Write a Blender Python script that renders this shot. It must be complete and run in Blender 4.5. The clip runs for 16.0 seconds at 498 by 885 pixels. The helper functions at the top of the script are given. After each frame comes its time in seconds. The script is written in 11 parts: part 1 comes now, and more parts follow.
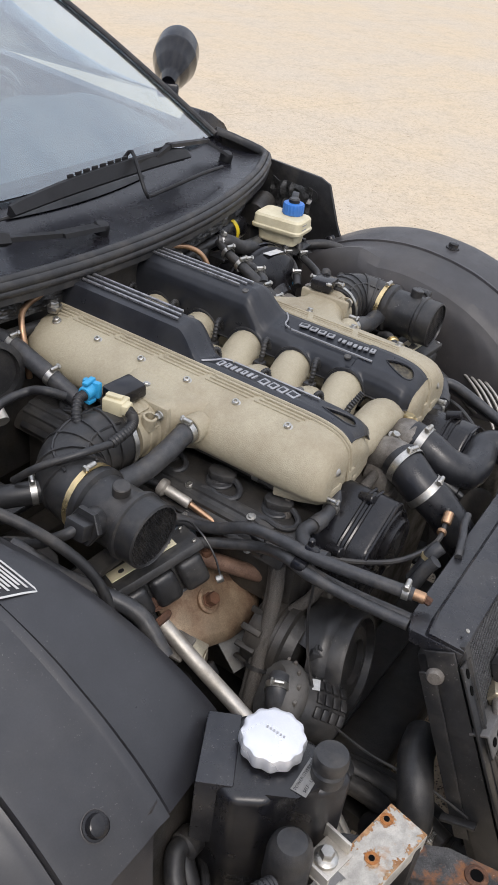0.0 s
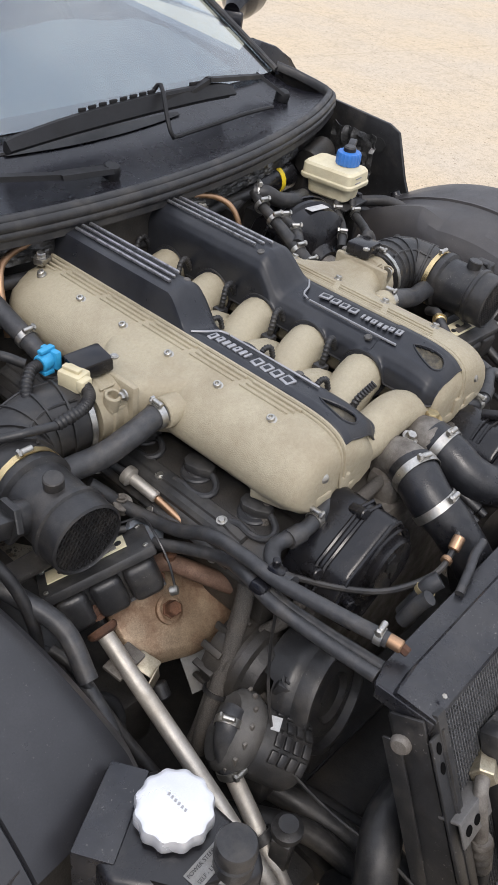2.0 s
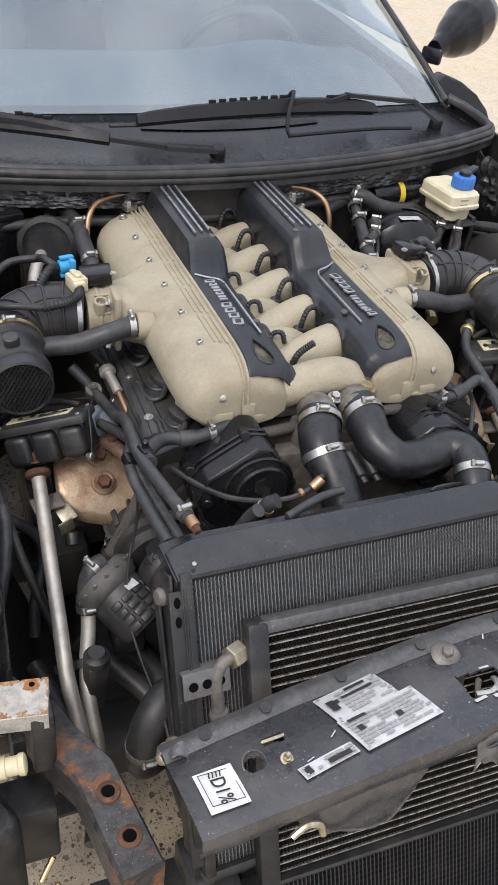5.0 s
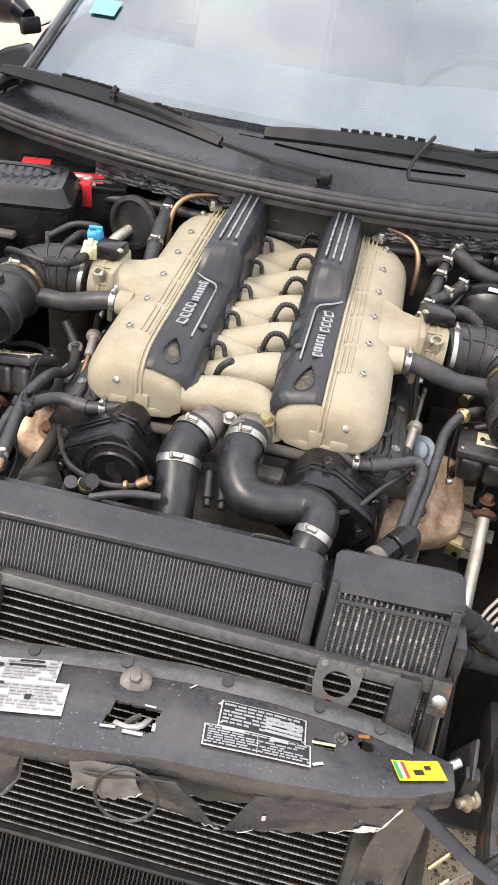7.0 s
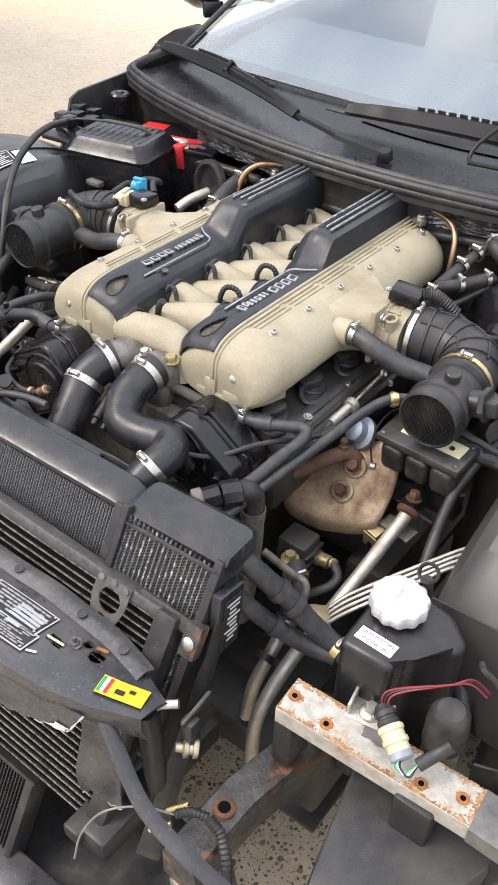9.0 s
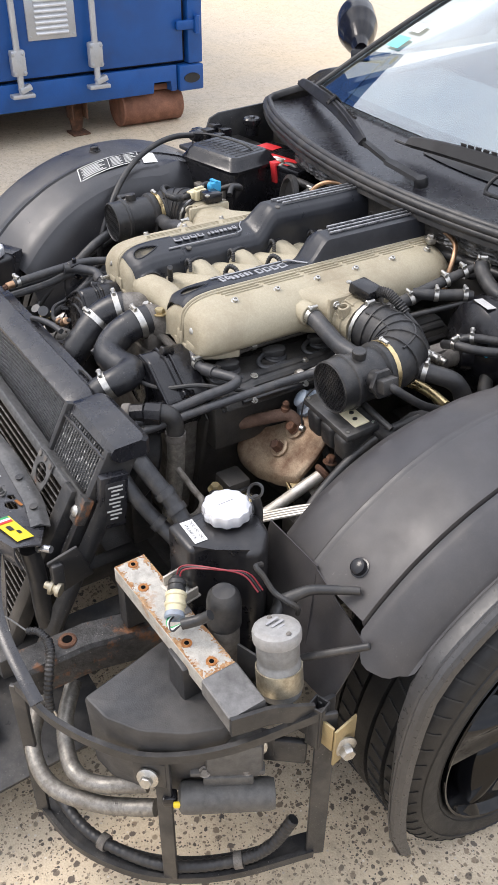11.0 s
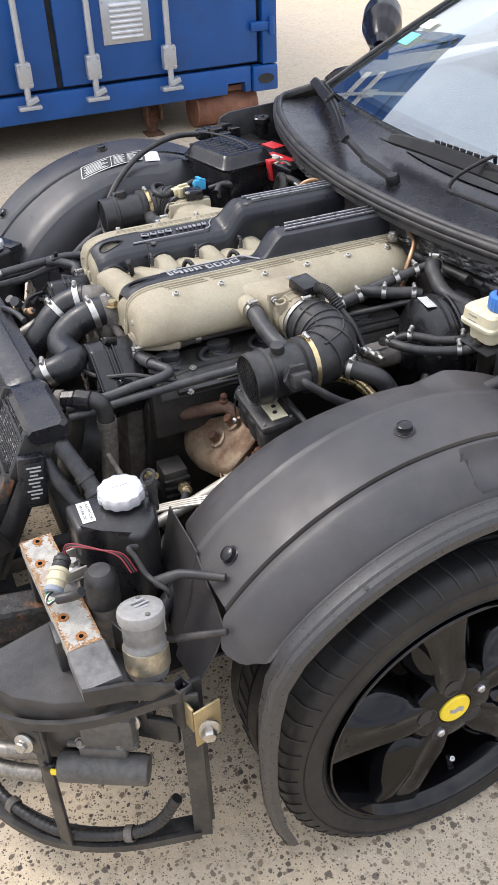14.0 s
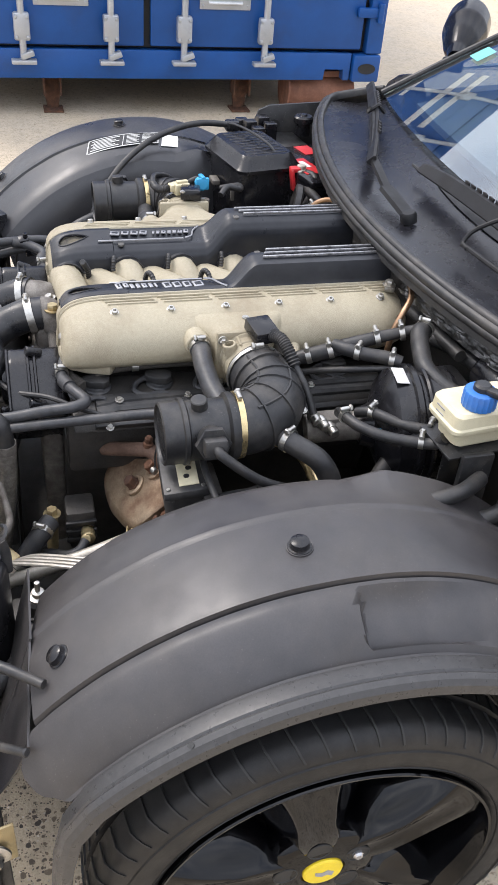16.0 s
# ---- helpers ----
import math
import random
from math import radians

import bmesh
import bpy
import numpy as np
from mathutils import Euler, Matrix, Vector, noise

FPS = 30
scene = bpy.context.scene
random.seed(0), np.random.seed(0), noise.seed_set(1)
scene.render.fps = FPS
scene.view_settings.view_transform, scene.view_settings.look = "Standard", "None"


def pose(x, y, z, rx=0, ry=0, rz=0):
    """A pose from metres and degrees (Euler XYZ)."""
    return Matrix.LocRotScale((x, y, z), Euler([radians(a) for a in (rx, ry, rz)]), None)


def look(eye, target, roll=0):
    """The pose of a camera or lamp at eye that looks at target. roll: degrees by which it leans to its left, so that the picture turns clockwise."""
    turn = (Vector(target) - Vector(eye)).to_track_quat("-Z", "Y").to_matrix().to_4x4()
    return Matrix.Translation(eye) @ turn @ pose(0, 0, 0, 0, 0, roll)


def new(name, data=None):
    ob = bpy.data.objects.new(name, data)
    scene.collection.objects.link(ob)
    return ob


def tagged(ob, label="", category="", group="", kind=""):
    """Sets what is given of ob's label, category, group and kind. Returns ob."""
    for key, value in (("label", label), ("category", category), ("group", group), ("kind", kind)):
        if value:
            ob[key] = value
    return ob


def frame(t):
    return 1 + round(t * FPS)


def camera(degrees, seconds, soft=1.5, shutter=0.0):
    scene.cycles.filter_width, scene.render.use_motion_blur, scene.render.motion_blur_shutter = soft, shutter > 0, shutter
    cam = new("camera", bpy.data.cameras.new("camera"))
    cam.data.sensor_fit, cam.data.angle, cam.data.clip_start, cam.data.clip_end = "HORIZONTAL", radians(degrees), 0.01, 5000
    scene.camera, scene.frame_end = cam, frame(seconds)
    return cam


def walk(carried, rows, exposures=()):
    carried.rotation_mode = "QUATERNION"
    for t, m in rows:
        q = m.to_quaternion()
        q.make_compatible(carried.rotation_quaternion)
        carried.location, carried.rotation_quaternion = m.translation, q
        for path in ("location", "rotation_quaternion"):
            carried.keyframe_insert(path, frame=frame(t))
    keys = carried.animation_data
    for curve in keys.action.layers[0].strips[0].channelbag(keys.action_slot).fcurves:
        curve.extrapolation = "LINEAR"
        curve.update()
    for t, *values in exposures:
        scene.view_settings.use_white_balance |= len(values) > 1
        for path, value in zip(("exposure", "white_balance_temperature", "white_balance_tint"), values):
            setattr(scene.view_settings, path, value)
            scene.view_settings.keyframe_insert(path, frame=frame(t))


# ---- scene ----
cam = camera(32.2, 16.0, soft=0.8)
PATH = [
    (0, (-1.145, -0.505, 1.478), (0.293, 0.345, 0.377), 7.5),
    (0.5, (-0.959, -0.491, 1.445), (0.323, 0.463, 0.243), 6.6),
    (1, (-0.89, -0.491, 1.44), (0.354, 0.493, 0.222), 6.6),
    (1.5, (-0.881, -0.501, 1.435), (0.362, 0.488, 0.219), 7.2),
    (2, (-0.884, -0.528, 1.433), (0.354, 0.462, 0.214), 7.4),
    (2.5, (-0.915, -0.561, 1.429), (0.311, 0.445, 0.212), 7.6),
    (3, (-0.978, -0.666, 1.443), (0.24, 0.373, 0.244), 8.7),
    (3.5, (-0.99, -0.782, 1.459), (0.176, 0.331, 0.274), 8.4),
    (4, (-0.851, -0.861, 1.467), (0.177, 0.399, 0.302), 7.1),
    (4.5, (-0.683, -0.938, 1.472), (0.157, 0.441, 0.292), 5.9),
    (5, (-0.574, -1.061, 1.468), (0.093, 0.394, 0.27), 6.5),
    (5.2, (-0.51, -1.11, 1.474), (0.095, 0.363, 0.264), 7.0),
    (7.3, (0.268, -1.148, 1.516), (-0.049, 0.402, 0.294), 6.7),
    (7.5, (0.334, -1.115, 1.516), (-0.062, 0.417, 0.293), 5.5),
    (8, (0.509, -0.981, 1.491), (-0.074, 0.439, 0.209), 3.7),
    (8.5, (0.658, -0.943, 1.494), (-0.119, 0.382, 0.214), 1.4),
    (9, (0.846, -0.945, 1.501), (-0.084, 0.312, 0.255), 1.9),
    (9.2, (0.914, -0.93, 1.513), (-0.068, 0.297, 0.276), 1.7),
    (11.3, (1.523, -0.747, 1.526), (0.124, 0.096, 0.373), 1.0),
    (11.5, (1.568, -0.744, 1.535), (0.172, 0.121, 0.394), 2.1),
    (12, (1.618, -0.742, 1.545), (0.223, 0.152, 0.425), 2.8),
    (12.5, (1.627, -0.678, 1.547), (0.199, 0.17, 0.433), 1.9),
    (13, (1.619, -0.587, 1.539), (0.158, 0.177, 0.408), 0.2),
    (13.5, (1.629, -0.514, 1.527), (0.15, 0.177, 0.372), -1.6),
    (14, (1.641, -0.475, 1.522), (0.136, 0.16, 0.368), -2.4),
    (14.5, (1.649, -0.449, 1.527), (0.115, 0.16, 0.398), -1.1),
    (15, (1.653, -0.417, 1.526), (0.12, 0.22, 0.411), 1.3),
    (15.5, (1.573, -0.311, 1.516), (0.041, 0.312, 0.392), 3.8),
    (16, (1.461, -0.148, 1.501), (-0.068, 0.331, 0.303), 5.1),
]
walk(cam, [(t, look(eye, target, roll)) for t, eye, target, roll in PATH],
     exposures=[(0, -.10, 6560, 12), (2.5, .01, 6580, 12), (5.2, .09, 6600, 12), (7.3, .73, 7150, 13), (9.2, .60, 6850, 12), (11.3, .45, 6650, 12), (14.5, .41, 6560, 12), (16, .52, 6560, 12)])

# ---------------------------------------------------------------- light
world = bpy.data.worlds.new("overcast_sky")
scene.world = world
world.use_nodes = True
wn = world.node_tree.nodes
wl = world.node_tree.links
sky = wn.new("ShaderNodeTexSky")
sky.sky_type = "NISHITA"
sky.sun_disc = False
sky.sun_elevation = radians(58)
sky.sun_rotation = radians(228)
sky.dust_density = 3.0
sky_xyz = wn.new("ShaderNodeTexCoord")
clouds = wn.new("ShaderNodeTexNoise")
clouds.inputs["Scale"].default_value = 2.6
clouds.inputs["Detail"].default_value = 6
clouds.inputs["Roughness"].default_value = 0.55
cloud_ramp = wn.new("ShaderNodeValToRGB")
cloud_ramp.color_ramp.elements[0].position = 0.30
cloud_ramp.color_ramp.elements[0].color = (4.7, 5.3, 6.6, 1)
cloud_ramp.color_ramp.elements[1].position = 0.68
cloud_ramp.color_ramp.elements[1].color = (10.5, 10.85, 11.5, 1)
cloud_mix = wn.new("ShaderNodeMix")
cloud_mix.data_type = "RGBA"
cloud_mix.inputs["Factor"].default_value = 0.82
wl.new(sky_xyz.outputs["Generated"], clouds.inputs["Vector"])
wl.new(clouds.outputs["Fac"], cloud_ramp.inputs["Fac"])
wl.new(sky.outputs["Color"], cloud_mix.inputs["A"])
wl.new(cloud_ramp.outputs["Color"], cloud_mix.inputs["B"])
sep_dir = wn.new("ShaderNodeSeparateXYZ")
wl.new(sky_xyz.outputs["Generated"], sep_dir.inputs["Vector"])
rise = wn.new("ShaderNodeMapRange")
rise.inputs["From Min"].default_value, rise.inputs["From Max"].default_value = 0.0, 1.0
rise.inputs["To Min"].default_value, rise.inputs["To Max"].default_value = 0.75, 1.75
wl.new(sep_dir.outputs["Z"], rise.inputs["Value"])
lift = wn.new("ShaderNodeVectorMath")
lift.operation = "SCALE"
wl.new(cloud_mix.outputs["Result"], lift.inputs[0])
wl.new(rise.outputs["Result"], lift.inputs["Scale"])
wl.new(lift.outputs["Vector"], wn["Background"].inputs["Color"])
wn["Background"].inputs["Strength"].default_value = 0.125
sun_data = bpy.data.lights.new("sun", "SUN")
sun_data.energy, sun_data.angle, sun_data.color = 1.6, radians(22), (1.0, 0.945, 0.885)
sun = new("sun", sun_data)
sun.matrix_world = look((-3.6, -3.2, 6.2), (0, 0.3, 0))

# ---------------------------------------------------------------- mesh helpers
def part(name, bm, material, parent=None, label="", smooth=38):
    """Links a bmesh, built in world places, as one mesh under a thing or a part."""
    bmesh.ops.recalc_face_normals(bm, faces=bm.faces)
    lim = math.cos(radians(smooth))
    for f in bm.faces:
        f.smooth = True
    for e in bm.edges:
        if len(e.link_faces) == 2:
            e.smooth = e.link_faces[0].normal.dot(e.link_faces[1].normal) > lim
    vs = [v.co for v in bm.verts]
    lo = Vector([min(v[i] for v in vs) for i in range(3)])
    hi = Vector([max(v[i] for v in vs) for i in range(3)])
    mid = (lo + hi) / 2
    bmesh.ops.translate(bm, verts=bm.verts, vec=-mid)
    me = bpy.data.meshes.new(name)
    bm.to_mesh(me)
    bm.free()
    me.materials.append(material)
    ob = new(name, me)
    ob.matrix_basis = Matrix.Translation(mid)
    if parent:
        ob.parent = parent
        ob.matrix_parent_inverse = parent.matrix_basis.inverted()
    if label:
        ob["label"] = label
    return ob


def thing(name, at, label, category, group="", kind=""):
    ob = new(name)
    ob.empty_display_size = 0.05
    ob.matrix_basis = Matrix.Translation(at)
    return tagged(ob, label, category, group, kind)


def merge(*bms):
    out = bms[0]
    for b in bms[1:]:
        me = bpy.data.meshes.new("tmp")
        b.to_mesh(me)
        out.from_mesh(me)
        bpy.data.meshes.remove(me)
        b.free()
    return out


def smoothed(pts, sub=6):
    """Catmull-Rom curve through the points."""
    p = [Vector(a) for a in pts]
    if len(p) < 3:
        return p
    p = [2 * p[0] - p[1]] + p + [2 * p[-1] - p[-2]]
    out = []
    for i in range(1, len(p) - 2):
        for k in range(sub):
            t = k / sub
            a, b, c, d = p[i - 1], p[i], p[i + 1], p[i + 2]
            out.append(0.5 * ((2 * b) + (c - a) * t + (2 * a - 5 * b + 4 * c - d) * t * t + (3 * b - a - 3 * c + d) * t ** 3))
    out.append(p[-2])
    return out


def tube(pts, r, n=10, sub=6, caps=True, squash=1.0):
    """A hose or pipe along a smooth curve; r is a number, or a function of the way from 0 to 1."""
    path = smoothed(pts, sub) if sub else [Vector(a) for a in pts]
    bm = bmesh.new()
    rings = []
    side = None
    for i, p in enumerate(path):
        t = (path[min(i + 1, len(path) - 1)] - path[max(i - 1, 0)]).normalized()
        if side is None:
            side = t.orthogonal().normalized()
            if abs(t.z) < 0.9:
                side = t.cross(Vector((0, 0, 1))).normalized()
        side = (side - t * side.dot(t)).normalized()
        up = t.cross(side)
        rr = r(i / max(1, len(path) - 1)) if callable(r) else r
        rings.append([bm.verts.new(p + rr * (math.cos(a) * side + squash * math.sin(a) * up)) for a in [2 * math.pi * k / n for k in range(n)]])
    for a, b in zip(rings, rings[1:]):
        for k in range(n):
            bm.faces.new((a[k], a[(k + 1) % n], b[(k + 1) % n], b[k]))
    if caps:
        bm.faces.new(rings[0][::-1])
        bm.faces.new(rings[-1])
    return bm


def braided(pts, r, n=36, pitch=0.010, depth=0.0007):
    """Hose in a woven sleeve: two crossing spirals of strands."""
    path = smoothed(pts, 5)
    length = sum((q - p).length for p, q in zip(path, path[1:]))
    bm = tube(pts, r, n, max(5, int(length / 0.0016 / (len(pts) - 1))), True)
    bm.verts.ensure_lookup_table()
    rows = len(bm.verts) // n
    for i in range(rows):
        ring = [bm.verts[i * n + k] for k in range(n)]
        mid = sum((v.co for v in ring), Vector()) / n
        along = i / max(1, rows - 1) * length / pitch
        for k, v in enumerate(ring):
            a = 2 * math.pi * 6 * k / n
            h = math.sin(a + 2 * math.pi * along) * math.sin(a - 2 * math.pi * along)
            v.co += (v.co - mid).normalized() * depth * (1.6 * abs(h) ** 0.6 - 1.0)
    return bm


def ribbed(pts, r, ribs, depth=0.25, n=12):
    """Corrugated hose."""
    sub = max(2, int(ribs * 4 / max(1, len(pts) - 1)))
    return tube(pts, lambda t: r * (1 - depth * (0.5 + 0.5 * math.cos(2 * math.pi * t * ribs))), n, sub)


def frame_to(at, axis, roll=0.0):
    """A pose whose z points along axis."""
    q = Vector(axis).to_track_quat("Z", "Y").to_matrix().to_4x4()
    return Matrix.Translation(at) @ q @ Matrix.Rotation(radians(roll), 4, "Z")


def lathe(profile, n, m):
    """Revolve (r, h) pairs round the z axis of m."""
    bm = bmesh.new()
    rings = []
    for r, h in profile:
        if r < 1e-6:
            rings.append([bm.verts.new(m @ Vector((0, 0, h)))])
        else:
            rings.append([bm.verts.new(m @ Vector((r * math.cos(2 * math.pi * k / n), r * math.sin(2 * math.pi * k / n), h))) for k in range(n)])
    for a, b in zip(rings, rings[1:]):
        for k in range(n):
            q = (k + 1) % n
            if len(a) == 1 and len(b) > 1:
                bm.faces.new((a[0], b[q], b[k]))
            elif len(b) == 1 and len(a) > 1:
                bm.faces.new((a[k], a[q], b[0]))
            elif len(a) > 1:
                bm.faces.new((a[k], a[q], b[q], b[k]))
    if profile[0] == profile[-1]:
        bmesh.ops.remove_doubles(bm, verts=bm.verts, dist=1e-6)
    else:
        for ring in (rings[0], rings[-1]):
            if len(ring) > 2:
                bm.faces.new(ring)
    return bm


def cyl(a, b, r, n=14, bev=0.0015):
    a, b = Vector(a), Vector(b)
    h = (b - a).length
    bev = min(bev, h / 3, r / 3)
    return lathe([(r - bev, 0), (r, bev), (r, h - bev), (r - bev, h)], n, frame_to(a, b - a))


def ring_band(at, axis, r, width, thick=0.0015, n=20):
    """A clamp or band round a hose."""
    return lathe([(r, -width / 2), (r + thick, -width / 2), (r + thick, width / 2), (r, width / 2), (r, -width / 2)], n, frame_to(at, axis))


def block(at, size, bevel=0.003, m=None, seg=2):
    """A box with rounded edges, centred at a place, turned by m."""
    bm = bmesh.new()
    bmesh.ops.create_cube(bm, size=1)
    bmesh.ops.scale(bm, vec=size, verts=bm.verts)
    if bevel:
        bmesh.ops.bevel(bm, geom=bm.edges[:], offset=min(bevel, min(size) * 0.45), segments=seg, affect="EDGES", profile=0.5)
    bm.transform(Matrix.Translation(at) @ (m or Matrix.Identity(4)))
    return bm


def turn(rx=0, ry=0, rz=0):
    return pose(0, 0, 0, rx, ry, rz)


def prism(outline, h0, h1, m=None, bevel=0.0, seg=2):
    """An outline in x, y raised from h0 to h1, laid by m."""
    bm = bmesh.new()
    lo = [bm.verts.new((x, y, h0)) for x, y in outline]
    hi = [bm.verts.new((x, y, h1)) for x, y in outline]
    bm.faces.new(lo[::-1])
    bm.faces.new(hi)
    n = len(outline)
    for k in range(n):
        bm.faces.new((lo[k], lo[(k + 1) % n], hi[(k + 1) % n], hi[k]))
    if bevel:
        bmesh.ops.bevel(bm, geom=bm.edges[:], offset=bevel, segments=seg, affect="EDGES", profile=0.5)
    if m:
        bm.transform(m)
    return bm


def loft(rings, closed=True, caps=True):
    bm = bmesh.new()
    vr = [[bm.verts.new(p) for p in ring] for ring in rings]
    for a, b in zip(vr, vr[1:]):
        n = len(a)
        for k in range(n if closed else n - 1):
            bm.faces.new((a[k], a[(k + 1) % n], b[(k + 1) % n], b[k]))
    if caps and closed:
        bm.faces.new(vr[0][::-1])
        bm.faces.new(vr[-1])
    return bm


def sheet(fn, nu, nv, thick, hole=None):
    """A surface fn(u, v) with thickness, u and v from 0 to 1, open where hole(x, y) says so."""
    bm = bmesh.new()
    g = [[bm.verts.new(fn(i / nu, j / nv)) for j in range(nv + 1)] for i in range(nu + 1)]
    for i in range(nu):
        for j in range(nv):
            q = (g[i][j], g[i + 1][j], g[i + 1][j + 1], g[i][j + 1])
            if hole and hole(sum(v.co.x for v in q) / 4, sum(v.co.y for v in q) / 4):
                continue
            bm.faces.new(q)
    if hole:
        bmesh.ops.delete(bm, geom=[v for v in bm.verts if not v.link_faces], context="VERTS")
    bmesh.ops.recalc_face_normals(bm, faces=bm.faces)
    bmesh.ops.solidify(bm, geom=bm.faces[:], thickness=thick)
    return bm


def rounded(w, h, r, n=4, cx=0, cy=0):
    out = []
    for sx, sy, a0 in ((1, 1, 0), (-1, 1, 90), (-1, -1, 180), (1, -1, 270)):
        for k in range(n + 1):
            a = radians(a0 + 90 * k / n)
            out.append((cx + sx * (w / 2 - r) + r * math.cos(a), cy + sy * (h / 2 - r) + r * math.sin(a)))
    return out


def bolt(at, axis, r=0.006, h=0.006, washer=True):
    m = frame_to(at, axis)
    bm = lathe([(r * 0.9, 0), (r, h * 0.15), (r, h * 0.8), (r * 0.85, h), (0, h)], 6, m)
    if washer:
        bm = merge(bm, lathe([(r * 1.5, -0.001), (r * 1.5, 0.0012), (r, 0.0013)], 14, m))
    return bm


def text_mesh(body, size, m, depth=0.0003):
    cu = bpy.data.curves.new("text", "FONT")
    cu.body, cu.size, cu.extrude = body, size, depth
    cu.align_x, cu.align_y = "CENTER", "CENTER"
    cu.resolution_u = 3
    ob = bpy.data.objects.new("text", cu)
    me = bpy.data.meshes.new_from_object(ob)
    bm = bmesh.new()
    bm.from_mesh(me)
    bm.transform(m)
    bpy.data.objects.remove(ob)
    return bm


# ---------------------------------------------------------------- materials
def mat(name, col, rough=0.5, metal=0.0, var=0.2, scale=40, bump=0.12, bscale=350, dirt=None, amount=0.3, dscale=9, edge=(0.45, 0.7), coat=0.0, spec=0.5, per_object=0.0, vary=0.12, chips=0.0):
    """Colour with grain, larger dirt or wear, small pale chips, fine relief and uneven gloss, at real size."""
    m = bpy.data.materials.new(name)
    m.use_nodes = True
    nd, ln = m.node_tree.nodes, m.node_tree.links
    bs = nd["Principled BSDF"]
    tc = nd.new("ShaderNodeTexCoord")
    geo = nd.new("ShaderNodeNewGeometry")

    def noise_node(s, detail=4, rg=0.6):
        t = nd.new("ShaderNodeTexNoise")
        t.inputs["Scale"].default_value = s
        t.inputs["Detail"].default_value = detail
        t.inputs["Roughness"].default_value = rg
        ln.new(geo.outputs["Position"], t.inputs["Vector"])
        return t

    n1 = noise_node(scale)
    r1 = nd.new("ShaderNodeValToRGB")
    r1.color_ramp.elements[0].position, r1.color_ramp.elements[1].position = 0.3, 0.7
    r1.color_ramp.elements[0].color = (*[c * (1 - var) for c in col], 1)
    r1.color_ramp.elements[1].color = (*[min(1, c * (1 + var)) for c in col], 1)
    ln.new(n1.outputs["Fac"], r1.inputs["Fac"])
    n7 = noise_node(scale * 9 + 260, 3, 0.7)
    r7 = nd.new("ShaderNodeMapRange")
    r7.inputs["From Min"].default_value, r7.inputs["From Max"].default_value = 0.32, 0.68
    r7.inputs["To Min"].default_value, r7.inputs["To Max"].default_value = 1 - 0.9 * var, 1 + 0.9 * var
    ln.new(n7.outputs["Fac"], r7.inputs["Value"])
    g7 = nd.new("ShaderNodeHueSaturation")
    ln.new(r7.outputs["Result"], g7.inputs["Value"])
    ln.new(r1.outputs["Color"], g7.inputs["Color"])
    out = g7.outputs["Color"]
    fac = None
    if dirt:
        n2 = noise_node(dscale, 7, 0.68)
        r2 = nd.new("ShaderNodeMapRange")
        r2.inputs["From Min"].default_value, r2.inputs["From Max"].default_value = edge
        r2.inputs["To Max"].default_value = amount
        ln.new(n2.outputs["Fac"], r2.inputs["Value"])
        mx = nd.new("ShaderNodeMix")
        mx.data_type = "RGBA"
        mx.inputs["B"].default_value = (*dirt, 1)
        ln.new(r2.outputs["Result"], mx.inputs["Factor"])
        ln.new(out, mx.inputs["A"])
        out = mx.outputs["Result"]
        fac = r2.outputs["Result"]
    if chips:
        n5, n6 = noise_node(320, 2, 0.5), noise_node(11, 3)
        r5, r6 = nd.new("ShaderNodeMapRange"), nd.new("ShaderNodeMapRange")
        r5.inputs["From Min"].default_value, r5.inputs["From Max"].default_value = 0.685, 0.715
        r6.inputs["From Min"].default_value, r6.inputs["From Max"].default_value = 0.42, 0.66
        r6.inputs["To Max"].default_value = chips
        ln.new(n5.outputs["Fac"], r5.inputs["Value"])
        ln.new(n6.outputs["Fac"], r6.inputs["Value"])
        ml = nd.new("ShaderNodeMath")
        ml.operation = "MULTIPLY"
        ln.new(r5.outputs["Result"], ml.inputs[0])
        ln.new(r6.outputs["Result"], ml.inputs[1])
        mc = nd.new("ShaderNodeMix")
        mc.data_type = "RGBA"
        mc.inputs["B"].default_value = (0.42, 0.40, 0.37, 1)
        ln.new(ml.outputs["Value"], mc.inputs["Factor"])
        ln.new(out, mc.inputs["A"])
        out = mc.outputs["Result"]
    if per_object:
        oi = nd.new("ShaderNodeObjectInfo")
        pr = nd.new("ShaderNodeMapRange")
        pr.inputs["To Min"].default_value, pr.inputs["To Max"].default_value = 1 - per_object, 1 + per_object
        ln.new(oi.outputs["Random"], pr.inputs["Value"])
        hv = nd.new("ShaderNodeHueSaturation")
        ln.new(pr.outputs["Result"], hv.inputs["Value"])
        ln.new(out, hv.inputs["Color"])
        out = hv.outputs["Color"]
    ln.new(out, bs.inputs["Base Color"])
    rr = nd.new("ShaderNodeMapRange")
    rr.inputs["To Min"].default_value, rr.inputs["To Max"].default_value = max(0.02, rough - vary), min(1, rough + vary)
    rr.inputs["From Min"].default_value, rr.inputs["From Max"].default_value = 0.3, 0.7
    n4 = noise_node(scale * 0.37, 5)
    ln.new(n4.outputs["Fac"], rr.inputs["Value"])
    if fac:
        ad = nd.new("ShaderNodeMath")
        ad.operation = "MULTIPLY_ADD"
        ad.inputs[1].default_value = 0.35
        ad.use_clamp = True
        ln.new(fac, ad.inputs[0])
        ln.new(rr.outputs["Result"], ad.inputs[2])
        ln.new(ad.outputs["Value"], bs.inputs["Roughness"])
    else:
        ln.new(rr.outputs["Result"], bs.inputs["Roughness"])
    bs.inputs["Metallic"].default_value = metal
    bs.inputs["Specular IOR Level"].default_value = spec
